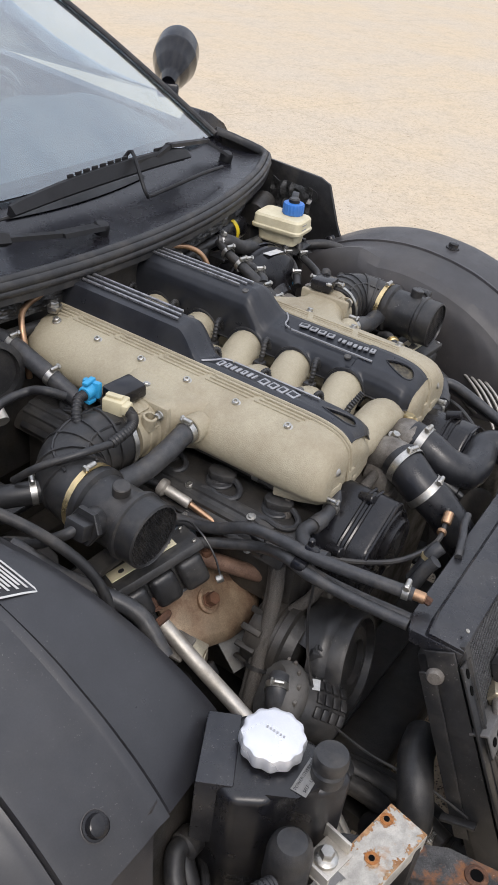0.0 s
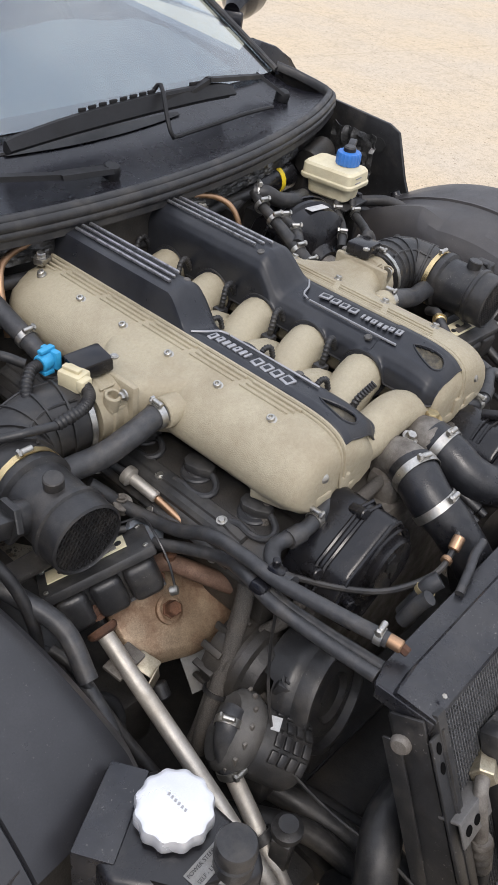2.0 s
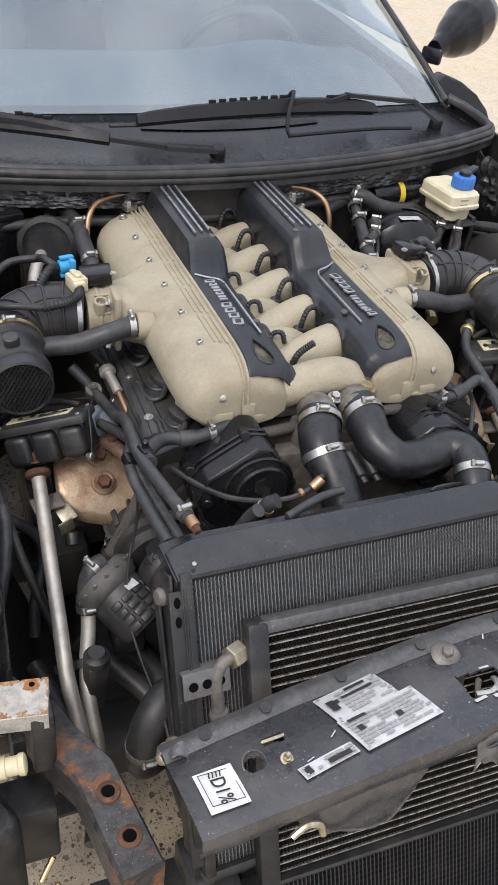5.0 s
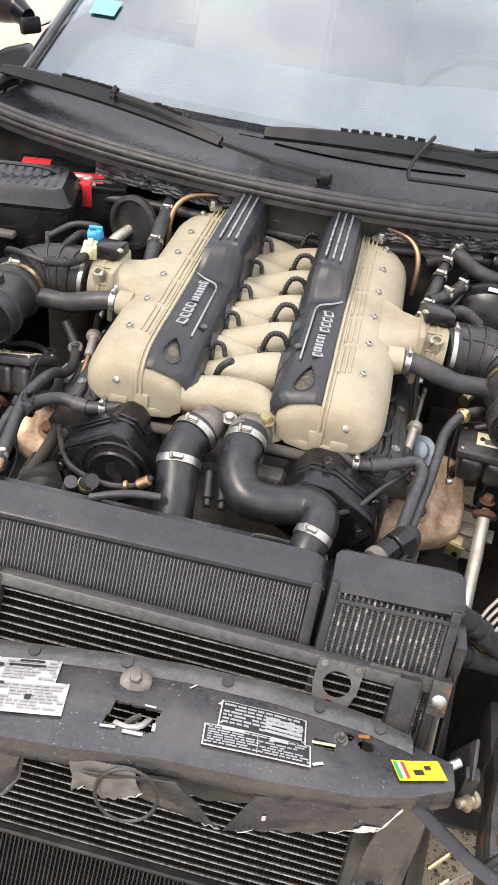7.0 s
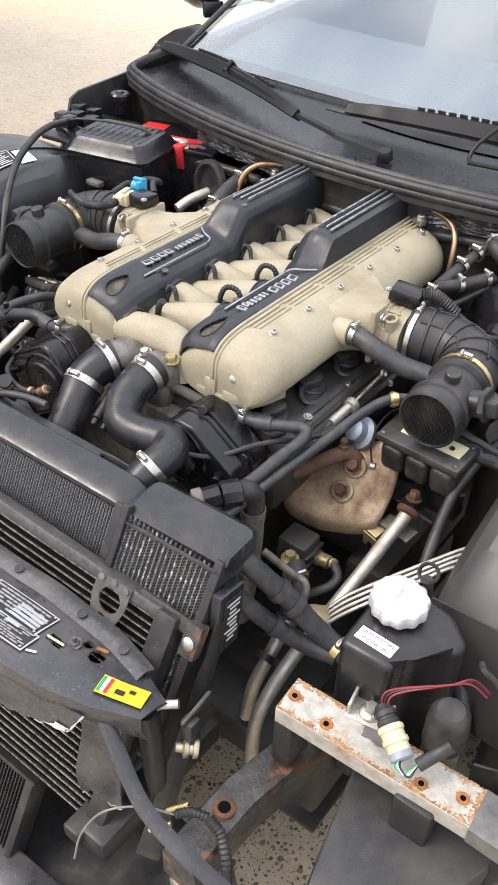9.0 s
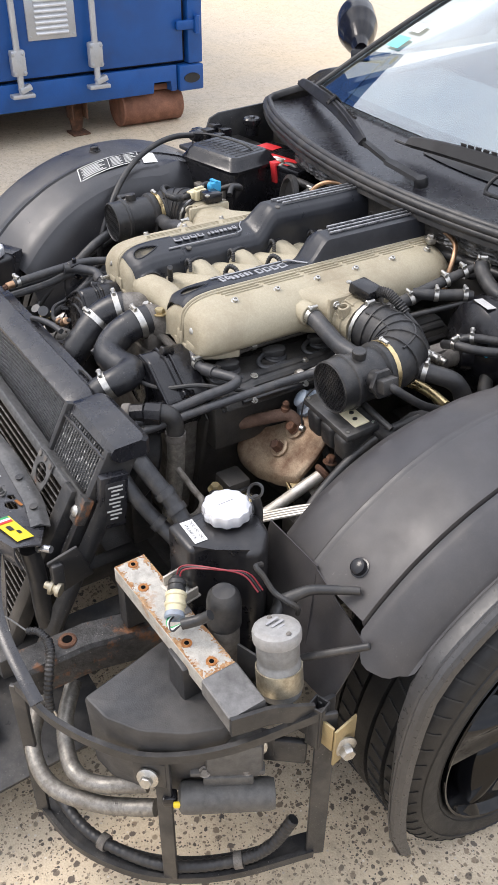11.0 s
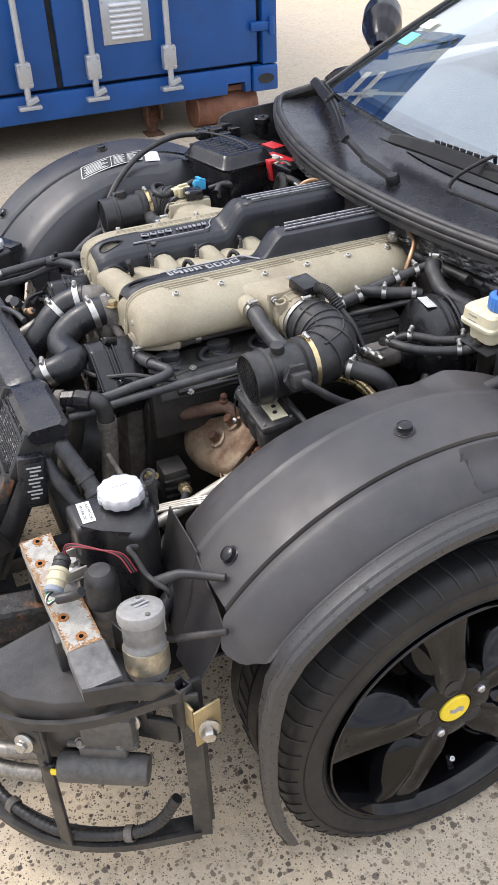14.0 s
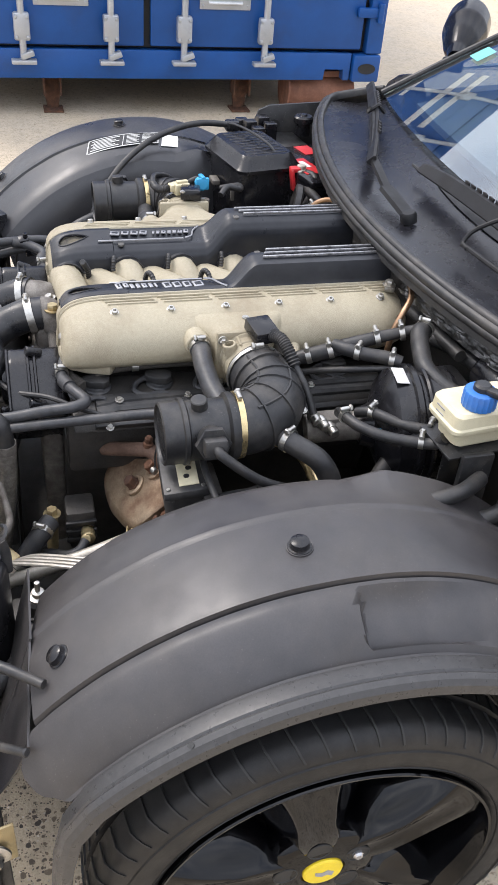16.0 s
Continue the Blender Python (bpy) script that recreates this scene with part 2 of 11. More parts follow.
    bs.inputs["Coat Weight"].default_value = coat
    bs.inputs["Coat Roughness"].default_value = 0.05
    if bump:
        n3 = noise_node(bscale, 3)
        bp = nd.new("ShaderNodeBump")
        bp.inputs["Strength"].default_value = bump
        bp.inputs["Distance"].default_value = 0.002
        ln.new(n3.outputs["Fac"], bp.inputs["Height"])
        ln.new(bp.outputs["Normal"], bs.inputs["Normal"])
    return m


DUST = (0.17, 0.15, 0.125)
M_CREAM = mat("cream_crackle_paint", (0.395, 0.35, 0.252), 0.42, 0, 0.08, 240, 0.6, 720, (0.20, 0.155, 0.10), 0.6, 8, (0.45, 0.78), spec=0.38)
M_COVER = mat("satin_black_cover", (0.016, 0.0175, 0.022), 0.36, 0, 0.15, 80, 0.1, 1200, (0.06, 0.06, 0.062), 0.3, 12, spec=0.45)
M_SILVER = mat("bare_alloy_ribs", (0.55, 0.55, 0.56), 0.32, 0.9, 0.1, 120, 0.05, 900)
M_PLASTIC = mat("dusty_black_plastic", (0.018, 0.018, 0.019), 0.38, 0, 0.3, 60, 0.15, 500, DUST, 0.26, 16, (0.48, 0.72), chips=0.25)
M_GLOSSPL = mat("clean_black_plastic", (0.0085, 0.0085, 0.0105), 0.24, 0, 0.2, 60, 0.05, 700, DUST, 0.07, 14, spec=0.42)
M_RUBBER = mat("black_rubber", (0.019, 0.019, 0.020), 0.44, 0, 0.25, 90, 0.18, 600, DUST, 0.26, 22, (0.46, 0.74))
M_HOSE = mat("grey_worn_rubber_hose", (0.034, 0.035, 0.038), 0.45, 0, 0.3, 90, 0.15, 500, DUST, 0.30, 26, (0.48, 0.72))
M_LINER = mat("arch_liner_plastic", (0.030, 0.0278, 0.0292), 0.42, 0, 0.18, 26, 0.10, 1500, (0.095, 0.082, 0.070), 0.42, 5.5, (0.44, 0.74), vary=0.13, spec=0.68, chips=0.15)
M_LINERRIM = mat("scuffed_rubber_edging", (0.040, 0.039, 0.039), 0.34, 0, 0.12, 300, 0.12, 1200, (0.12, 0.118, 0.115), 0.2, 90, (0.50, 0.72))
M_FRAME = mat("black_painted_steel", (0.020, 0.020, 0.021), 0.4, 0.0, 0.3, 50, 0.12, 500, DUST, 0.25, 14, (0.48, 0.7), chips=0.35)
M_PANEL = mat("scuffed_black_panel", (0.036, 0.036, 0.041), 0.29, 0.0, 0.3, 160, 0.06, 700, (0.17, 0.155, 0.135), 0.45, 9, (0.44, 0.75), chips=0.8, spec=0.7)
M_CARPAINT = mat("black_car_paint", (0.006, 0.006, 0.009), 0.12, 0, 0.1, 30, 0.0, 300, DUST, 0.03, 8, coat=1.0, vary=0.04)
M_TRIM = mat("black_cowl_plastic", (0.008, 0.008, 0.011), 0.26, 0, 0.1, 60, 0.06, 1100, DUST, 0.04, 10, vary=0.04)
M_STEEL = mat("zinc_plated_steel", (0.48, 0.47, 0.44), 0.36, 0.95, 0.15, 150, 0.06, 700, (0.28, 0.22, 0.15), 0.4, 60, (0.5, 0.7))
M_PIPE = mat("aluminium_pipe", (0.54, 0.51, 0.46), 0.5, 0.75, 0.12, 60, 0.1, 500, (0.30, 0.25, 0.18), 0.45, 18, (0.45, 0.7))
M_BRASS = mat("yellow_passivated_metal", (0.46, 0.38, 0.22), 0.42, 0.8, 0.2, 80, 0.08, 500, (0.3, 0.2, 0.1), 0.5, 40)
M_CLAMPZ = mat("dull_zinc", (0.50, 0.45, 0.34), 0.42, 0.85, 0.2, 90, 0.1, 500, (0.2, 0.15, 0.1), 0.5, 50)
M_DIRTYWHITE = mat("dirty_white_print", (0.5, 0.5, 0.48), 0.5, 0, 0.1, 60, 0.05)
M_COPPER = mat("copper_tube", (0.46, 0.29, 0.18), 0.4, 0.9, 0.15, 80, 0.05, 500, (0.25, 0.16, 0.1), 0.4, 40)
M_SHIELD = mat("heat_stained_shield", (0.37, 0.275, 0.185), 0.45, 0.5, 0.25, 25, 0.25, 160, (0.15, 0.070, 0.038), 0.9, 13, (0.44, 0.66))
M_CAST = mat("dirty_cast_alloy", (0.20, 0.185, 0.165), 0.6, 0.4, 0.25, 60, 0.3, 500, (0.07, 0.055, 0.045), 0.7, 22, (0.4, 0.65))
M_BLOCK = mat("oily_black_casting", (0.034, 0.032, 0.030), 0.45, 0.1, 0.35, 40, 0.3, 260, (0.085, 0.07, 0.052), 0.4, 14, (0.46, 0.68))
M_RUSTBAR = mat("flaking_white_paint_and_rust", (0.395, 0.375, 0.335), 0.5, 0.1, 0.25, 70, 0.4, 260, (0.34, 0.17, 0.06), 0.75, 30, (0.56, 0.68))
M_RUSTRAIL = mat("chipped_black_and_rust", (0.05, 0.048, 0.046), 0.42, 0.1, 0.5, 60, 0.6, 160, (0.23, 0.095, 0.038), 0.88, 20, (0.535, 0.63), chips=0.9)
M_RUST = mat("brown_rust", (0.14, 0.065, 0.035), 0.8, 0.1, 0.45, 90, 0.5, 250, (0.07, 0.04, 0.03), 0.85, 45, (0.42, 0.6))
M_RUSTPIPE = mat("weathered_rusty_pipe", (0.26, 0.12, 0.075), 0.75, 0.1, 0.3, 14, 0.3, 90, (0.14, 0.06, 0.04), 0.7, 5, (0.4, 0.65))
M_WHITECAP = mat("bright_anodised_cap", (0.70, 0.71, 0.74), 0.32, 0.45, 0.04, 60, 0.04, 900)
M_LABEL = mat("white_label_paper", (0.74, 0.74, 0.73), 0.5, 0, 0.06, 50, 0.05, 500, (0.45, 0.44, 0.42), 0.3, 40)
M_FOILLABEL = mat("silver_foil_label", (0.66, 0.66, 0.65), 0.4, 0.4, 0.1, 50, 0.05, 500, (0.35, 0.32, 0.28), 0.4, 40)
M_INK = mat("black_print", (0.02, 0.02, 0.022), 0.5, 0, 0.1, 50, 0)
M_GREYINK = mat("grey_print", (0.30, 0.30, 0.31), 0.5, 0, 0.1, 50, 0)
M_YELLOW = mat("yellow_sticker", (0.80, 0.60, 0.03), 0.42, 0, 0.06, 50, 0.03)
M_GREEN = mat("green_print", (0.03, 0.30, 0.10), 0.5, 0, 0.1, 50, 0)
M_RED = mat("red_plastic", (0.62, 0.03, 0.035), 0.38, 0, 0.12, 50, 0.05, 500, DUST, 0.15, 20)
M_BLUECAP = mat("blue_plastic_cap", (0.03, 0.16, 0.50), 0.42, 0, 0.1, 60, 0.06, 600, DUST, 0.15, 20)
M_BLUECON = mat("light_blue_connector", (0.03, 0.30, 0.55), 0.42, 0, 0.1, 60, 0.05)
M_CREAMCON = mat("cream_connector", (0.56, 0.50, 0.33), 0.45, 0, 0.08, 60, 0.05, 500, (0.4, 0.33, 0.2), 0.3, 40)
M_RESERVOIR = mat("translucent_reservoir_plastic", (0.66, 0.60, 0.42), 0.45, 0, 0.06, 40, 0.05, 500, (0.40, 0.31, 0.15), 0.4, 16, (0.45, 0.7))
M_TYRE = mat("tyre_rubber", (0.012, 0.012, 0.0125), 0.46, 0, 0.3, 60, 0.25, 800, (0.055, 0.050, 0.044), 0.26, 13, (0.48, 0.72), spec=0.38)
M_RIM = mat("gloss_black_rim", (0.002, 0.002, 0.0026), 0.06, 0.0, 0.1, 40, 0.0, 300, (0.03, 0.027, 0.025), 0.03, 20, coat=0.0, spec=0.34, vary=0.02)
M_FIN = mat("radiator_fins", (0.125, 0.132, 0.145), 0.38, 0.7, 0.3, 160, 0.1, 900, (0.14, 0.13, 0.12), 0.4, 30)
M_CORETUBE = mat("worn_core_tube", (0.20, 0.20, 0.20), 0.42, 0.6, 0.35, 220, 0.1, 900, (0.05, 0.05, 0.05), 0.5, 45)
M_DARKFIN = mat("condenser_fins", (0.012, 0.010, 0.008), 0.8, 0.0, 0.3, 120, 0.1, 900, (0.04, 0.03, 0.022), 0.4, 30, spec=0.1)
M_TUBEFIN = mat("condenser_tube", (0.42, 0.41, 0.395), 0.42, 0.6, 0.3, 300, 0.2, 900, (0.07, 0.06, 0.05), 0.85, 150, (0.44, 0.60))
M_FOIL = mat("crumpled_foil_insulation", (0.17, 0.168, 0.165), 0.36, 0.9, 0.2, 60, 0.7, 190, (0.03, 0.03, 0.03), 0.85, 26, (0.40, 0.60))
M_CBLUE = mat("container_blue_paint", (0.006, 0.075, 0.285), 0.42, 0, 0.12, 6, 0.12, 90, (0.05, 0.05, 0.06), 0.35, 2.4, (0.55, 0.75), vary=0.08)
M_CSTEEL = mat("galvanised_lock_rod", (0.50, 0.52, 0.54), 0.45, 0.6, 0.12, 20, 0.1, 200, (0.25, 0.2, 0.15), 0.3, 10)
# door gasket black, which also paints the shade inside holes and slots
M_GASKETGAP = mat("gasket_and_gap_black", (0.02, 0.02, 0.02), 0.6, 0, 0.2, 30, 0.1, 300)
M_INTERIOR = mat("grey_interior_trim", (0.078, 0.096, 0.110), 0.7, 0, 0.08, 12, 0, 400)
# near-black without gloss: paints the shade inside holes and gaps
M_GAPSHADE = mat("painted_gap_shade", (0.004, 0.004, 0.004), 0.95, 0, 0.1, 40, 0, 400, spec=0.05)
M_CANGREY = mat("grey_cast_can", (0.21, 0.21, 0.205), 0.5, 0.2, 0.15, 90, 0.2, 500, (0.16, 0.14, 0.11), 0.5, 25)
M_DARKRED = mat("dark_red_wire", (0.22, 0.02, 0.03), 0.45, 0, 0.1, 50, 0)
M_LEATHER = mat("pale_leather", (0.20, 0.20, 0.19), 0.6, 0, 0.1, 40, 0.1, 400)
M_GOLD = mat("gold_zinc_clamp", (0.66, 0.52, 0.28), 0.3, 0.9, 0.12, 80, 0.05)
M_BLUEGREY = mat("blue_grey_valve_paint", (0.25, 0.30, 0.36), 0.5, 0.1, 0.15, 60, 0.1, 500, (0.2, 0.14, 0.1), 0.5, 40)
M_RUSTSPOT = mat("orange_rust_bleed", (0.34, 0.13, 0.035), 0.8, 0, 0.35, 200, 0.4, 300, (0.16, 0.06, 0.02), 0.6, 90)
M_BAREGREY = mat("bare_grey_primer", (0.16, 0.155, 0.15), 0.45, 0.3, 0.2, 70, 0.15, 400, (0.05, 0.05, 0.05), 0.5, 25)
M_RIBWORN = mat("worn_alloy_ribs", (0.36, 0.36, 0.37), 0.38, 0.75, 0.25, 160, 0.1, 900, (0.05, 0.05, 0.055), 0.7, 70, (0.48, 0.66))
M_BRACKET = mat("grey_bracket_with_rust", (0.13, 0.128, 0.125), 0.45, 0.4, 0.25, 70, 0.2, 400, (0.20, 0.085, 0.04), 0.7, 30, (0.60, 0.68))
M_EMBLEM = mat("dull_silver_print", (0.36, 0.36, 0.37), 0.42, 0.6, 0.1, 120, 0.05, 900)
M_DUCT = mat("dusty_duct_plastic", (0.030, 0.030, 0.031), 0.5, 0, 0.25, 50, 0.2, 500, (0.14, 0.125, 0.11), 0.45, 7, (0.42, 0.75))
M_DUSTGREY = mat("dusty_grey_rubber", (0.075, 0.073, 0.070), 0.5, 0.1, 0.25, 90, 0.2, 500, (0.18, 0.165, 0.145), 0.5, 12, (0.42, 0.72))
M_SHEETBLACK = mat("satin_black_sheet", (0.013, 0.0135, 0.017), 0.27, 0.0, 0.25, 90, 0.08, 900, (0.13, 0.12, 0.105), 0.26, 7, (0.45, 0.75), spec=0.6, chips=0.35)
M_WIPER = mat("matt_black_wiper", (0.009, 0.009, 0.010), 0.5, 0, 0.15, 60, 0.05, 700, spec=0.35)
M_STRIP = mat("scraped_grey_sheet", (0.085, 0.084, 0.083), 0.40, 0.25, 0.3, 120, 0.12, 700, (0.22, 0.21, 0.20), 0.5, 16, (0.46, 0.72), chips=1.0)
M_LEADRAIL = mat("dusty_grey_black_plastic", (0.030, 0.030, 0.031), 0.42, 0, 0.3, 80, 0.2, 500, (0.12, 0.11, 0.095), 0.40, 24, (0.44, 0.70))
M_LOWFIN = mat("blue_black_core", (0.028, 0.031, 0.038), 0.42, 0.3, 0.35, 200, 0.1, 900, (0.07, 0.07, 0.07), 0.4, 30)
M_MIRROR = mat("black_mirror_shell", (0.005, 0.005, 0.007), 0.16, 0, 0.1, 30, 0.0, 300, DUST, 0.03, 8, spec=0.28, vary=0.04)
M_BROWNPIPE = mat("browned_pipe", (0.165, 0.10, 0.070), 0.7, 0.15, 0.3, 40, 0.3, 250, (0.09, 0.05, 0.035), 0.7, 25, (0.4, 0.65))
# darker, bluer version of the liner plastic with a weaker dirt layer
M_LINERDARK = mat("darker_arch_liner_plastic", (0.0195, 0.0195, 0.0225), 0.36, 0, 0.18, 26, 0.10, 1500, (0.075, 0.070, 0.065), 0.32, 5.5, (0.46, 0.76), vary=0.13, spec=0.68, chips=0.2)
M_RUSTBLEED = mat("thin_rust_bloom", (0.35, 0.215, 0.11), 0.7, 0, 0.4, 160, 0.4, 300, (0.22, 0.085, 0.03), 0.8, 70, (0.45, 0.62))
M_COOLHOSE = mat("black_coolant_hose", (0.0125, 0.013, 0.0155), 0.33, 0, 0.3, 90, 0.12, 500, (0.10, 0.095, 0.09), 0.26, 26, (0.47, 0.72), chips=0.2)
# grey tube colour scattered with pale specks
M_TUBESPECK = mat("speckled_core_tube", (0.10, 0.098, 0.095), 0.42, 0.5, 0.3, 200, 0.2, 900, (0.55, 0.54, 0.52), 0.85, 120, (0.53, 0.62))
# dark mottled colour that paints the shade below the cover opening
M_WELLSHADE = mat("painted_recess_shade", (0.055, 0.049, 0.038), 0.7, 0, 0.4, 120, 0.3, 500, (0.16, 0.14, 0.10), 0.7, 60, (0.46, 0.62))
M_TEAL = mat("teal_strip", (0.15, 0.55, 0.55), 0.5, 0, 0.05, 40, 0)
M_BRAID = mat("braided_sleeve", (0.075, 0.068, 0.06), 0.75, 0.1, 0.6, 700, 0.6, 800, (0.13, 0.11, 0.09), 0.5, 25)
M_STEELBRAID = mat("steel_braid", (0.24, 0.225, 0.20), 0.45, 0.6, 0.3, 120, 0.1, 520, (0.09, 0.075, 0.06), 0.7, 25)
M_TANK = mat("satin_black_tank", (0.010, 0.010, 0.012), 0.33, 0, 0.2, 60, 0.08, 700, DUST, 0.12, 14)
M_LIDGREY = mat("dusty_pale_alloy", (0.30, 0.295, 0.285), 0.55, 0.2, 0.15, 90, 0.25, 350, (0.26, 0.235, 0.20), 0.5, 22)
M_VENT = mat("bright_zinc_louvre", (0.72, 0.74, 0.76), 0.4, 0.3, 0.1, 20, 0.05, 200, (0.4, 0.38, 0.35), 0.2, 10)
M_WIREPURPLE = mat("violet_wire", (0.30, 0.06, 0.32), 0.45, 0, 0.1, 50, 0)


def ground_material():
    """Pale concrete with dark exposed stones, sandy patches, stains and slab joints."""
    m = bpy.data.materials.new("exposed_aggregate_concrete")
    m.use_nodes = True
    nd, ln = m.node_tree.nodes, m.node_tree.links
    bs = nd["Principled BSDF"]
    geo = nd.new("ShaderNodeNewGeometry")

    def tex(kind, s, **kw):
        t = nd.new(kind)
        t.inputs["Scale"].default_value = s
        ln.new(geo.outputs["Position"], t.inputs["Vector"])
        for k, v in kw.items():
            t.inputs[k].default_value = v
        return t

    def ramp(src, lo, hi, a, b):
        r = nd.new("ShaderNodeMapRange")
        r.inputs["From Min"].default_value, r.inputs["From Max"].default_value = lo, hi
        r.inputs["To Min"].default_value, r.inputs["To Max"].default_value = a, b
        ln.new(src, r.inputs["Value"])
        return r.outputs["Result"]

    def mix(f, a, b, blend="MIX"):
        x = nd.new("ShaderNodeMix")
        x.data_type = "RGBA"
        x.blend_type = blend
        for sock, v in (("Factor", f), ("A", a), ("B", b)):
            if isinstance(v, (tuple, float)):
                x.inputs[sock].default_value = (*v, 1) if isinstance(v, tuple) else v
            else:
                ln.new(v, x.inputs[sock])
        return x.outputs["Result"]

    fine = tex("ShaderNodeTexNoise", 260, Detail=4)
    base = mix(ramp(fine.outputs["Fac"], 0.3, 0.7, 0, 1), (0.445, 0.378, 0.29), (0.675, 0.59, 0.475))
    big = tex("ShaderNodeTexNoise", 0.9, Detail=6, Roughness=0.62)
    base = mix(ramp(big.outputs["Fac"], 0.36, 0.64, 0.10, 0.90), base, (0.60, 0.487, 0.338))
    mid = tex("ShaderNodeTexNoise", 5.5, Detail=8, Roughness=0.7)
    base = mix(ramp(mid.outputs["Fac"], 0.5, 0.75, 0, 0.4), base, (0.36, 0.31, 0.24))
    grit = tex("ShaderNodeTexNoise", 34, Detail=8, Roughness=0.75)
    base = mix(ramp(grit.outputs["Fac"], 0.48, 0.72, 0, 0.6), base, (0.28, 0.225, 0.16))
    speck = tex("ShaderNodeTexVoronoi", 120)
    tint = nd.new("ShaderNodeSeparateColor")
    ln.new(speck.outputs["Color"], tint.inputs["Color"])
    chip = nd.new("ShaderNodeMath")
    chip.operation = "MULTIPLY"
    ln.new(ramp(tint.outputs["Red"], 0.80, 0.84, 0, 0.8), chip.inputs[0])
    ln.new(ramp(speck.outputs["Distance"], 0.22, 0.34, 1, 0), chip.inputs[1])
    base = mix(chip.outputs["Value"], base, mix(tint.outputs["Green"], (0.16, 0.12, 0.085), (0.78, 0.72, 0.62)))
    rub = tex("ShaderNodeTexVoronoi", 36)
    pick = nd.new("ShaderNodeSeparateColor")
    ln.new(rub.outputs["Color"], pick.inputs["Color"])
    lump = nd.new("ShaderNodeMath")
    lump.operation = "MULTIPLY"
    ln.new(ramp(pick.outputs["Red"], 0.88, 0.90, 0, 0.7), lump.inputs[0])
    ln.new(ramp(rub.outputs["Distance"], 0.16, 0.24, 1, 0), lump.inputs[1])
    base = mix(lump.outputs["Value"], base, (0.20, 0.145, 0.095))
    # stones of two sizes
    warp = nd.new("ShaderNodeTexNoise")
    warp.inputs["Scale"].default_value = 60
    ln.new(geo.outputs["Position"], warp.inputs["Vector"])
    jig = nd.new("ShaderNodeVectorMath")
    jig.operation = "MULTIPLY_ADD"
    jig.inputs[1].default_value = (0.012, 0.012, 0.012)
    ln.new(warp.outputs["Color"], jig.inputs[0])
    ln.new(geo.outputs["Position"], jig.inputs[2])
    worn = tex("ShaderNodeTexNoise", 2.2, Detail=4)
    away = nd.new("ShaderNodeVectorMath")
    away.operation = "LENGTH"
    ln.new(geo.outputs["Position"], away.inputs[0])
    cover = ramp(away.outputs["Value"], 1.2, 3.4, 1.0, 0.22)
    for s, cut, dark in ((54, 0.27, 0.60), (95, 0.28, 0.52), (190, 0.28, 0.48)):
        v = nd.new("ShaderNodeTexVoronoi")
        v.inputs["Scale"].default_value = s
        ln.new(jig.outputs["Vector"], v.inputs["Vector"])
        sep = nd.new("ShaderNodeSeparateColor")
        ln.new(v.outputs["Color"], sep.inputs["Color"])
        pick = ramp(sep.outputs["Red"], dark - 0.02, dark + 0.02, 0, 1)
        near = ramp(v.outputs["Distance"], cut, cut + 0.08, 1, 0)
        mul = nd.new("ShaderNodeMath")
        mul.operation = "MULTIPLY"
        ln.new(pick, mul.inputs[0])
        ln.new(near, mul.inputs[1])
        mul2 = nd.new("ShaderNodeMath")
        mul2.operation = "MULTIPLY"
        ln.new(mul.outputs["Value"], mul2.inputs[0])
        ln.new(ramp(worn.outputs["Fac"], 0.3, 0.55, 0.55, 1.0), mul2.inputs[1])
        mul3 = nd.new("ShaderNodeMath")
        mul3.operation = "MULTIPLY"
        ln.new(mul2.outputs["Value"], mul3.inputs[0])
        ln.new(cover, mul3.inputs[1])
        mul2 = mul3
        tone = mix(sep.outputs["Green"], (0.07, 0.062, 0.058), (0.26, 0.20, 0.145))
        base = mix(mul2.outputs["Value"], base, tone)
    br = nd.new("ShaderNodeTexBrick")
    br.offset = 0.0
    br.inputs["Scale"].default_value = 1.0
    br.inputs["Brick Width"].default_value = 4.2
    br.inputs["Row Height"].default_value = 3.4
    br.inputs["Mortar Size"].default_value = 0.012
    br.inputs["Mortar Smooth"].default_value = 0.6
    spin = nd.new("ShaderNodeVectorRotate")
    spin.rotation_type = "Z_AXIS"
    spin.inputs["Angle"].default_value = radians(14)
    spin.inputs["Center"].default_value = (3.1, 0.7, 0)
    ln.new(geo.outputs["Position"], spin.inputs["Vector"])
    ln.new(spin.outputs["Vector"], br.inputs["Vector"])
    base = mix(ramp(br.outputs["Fac"], 0, 1, 0, 0.22), base, (0.27, 0.22, 0.15))
    ln.new(base, bs.inputs["Base Color"])
    bs.inputs["Roughness"].default_value = 0.85
    bs.inputs["Specular IOR Level"].default_value = 0.25
    bp = nd.new("ShaderNodeBump")
    bp.inputs["Strength"].default_value = 0.35
    bp.inputs["Distance"].default_value = 0.004
    ln.new(fine.outputs["Fac"], bp.inputs["Height"])
    ln.new(bp.outputs["Normal"], bs.inputs["Normal"])
    return m


def glass_material(name, tint, ior):
    m = bpy.data.materials.new(name)
    m.use_nodes = True
    nd, ln = m.node_tree.nodes, m.node_tree.links
    bs = nd["Principled BSDF"]
    bs.inputs["Base Color"].default_value = (*tint, 1)
    bs.inputs["Transmission Weight"].default_value = 1.0
    bs.inputs["Roughness"].default_value = 0.0
    bs.inputs["IOR"].default_value = ior
    bs.inputs["Coat Weight"].default_value = 1.0
    bs.inputs["Coat Roughness"].default_value = 0.0
    return m


M_GROUND = ground_material()
M_GLASS = glass_material("windscreen_glass", (0.58, 0.71, 0.76), 1.85)
M_TINTGLASS = glass_material("dark_side_glass", (0.20, 0.24, 0.25), 1.5)
GROUND_Z = -0.012

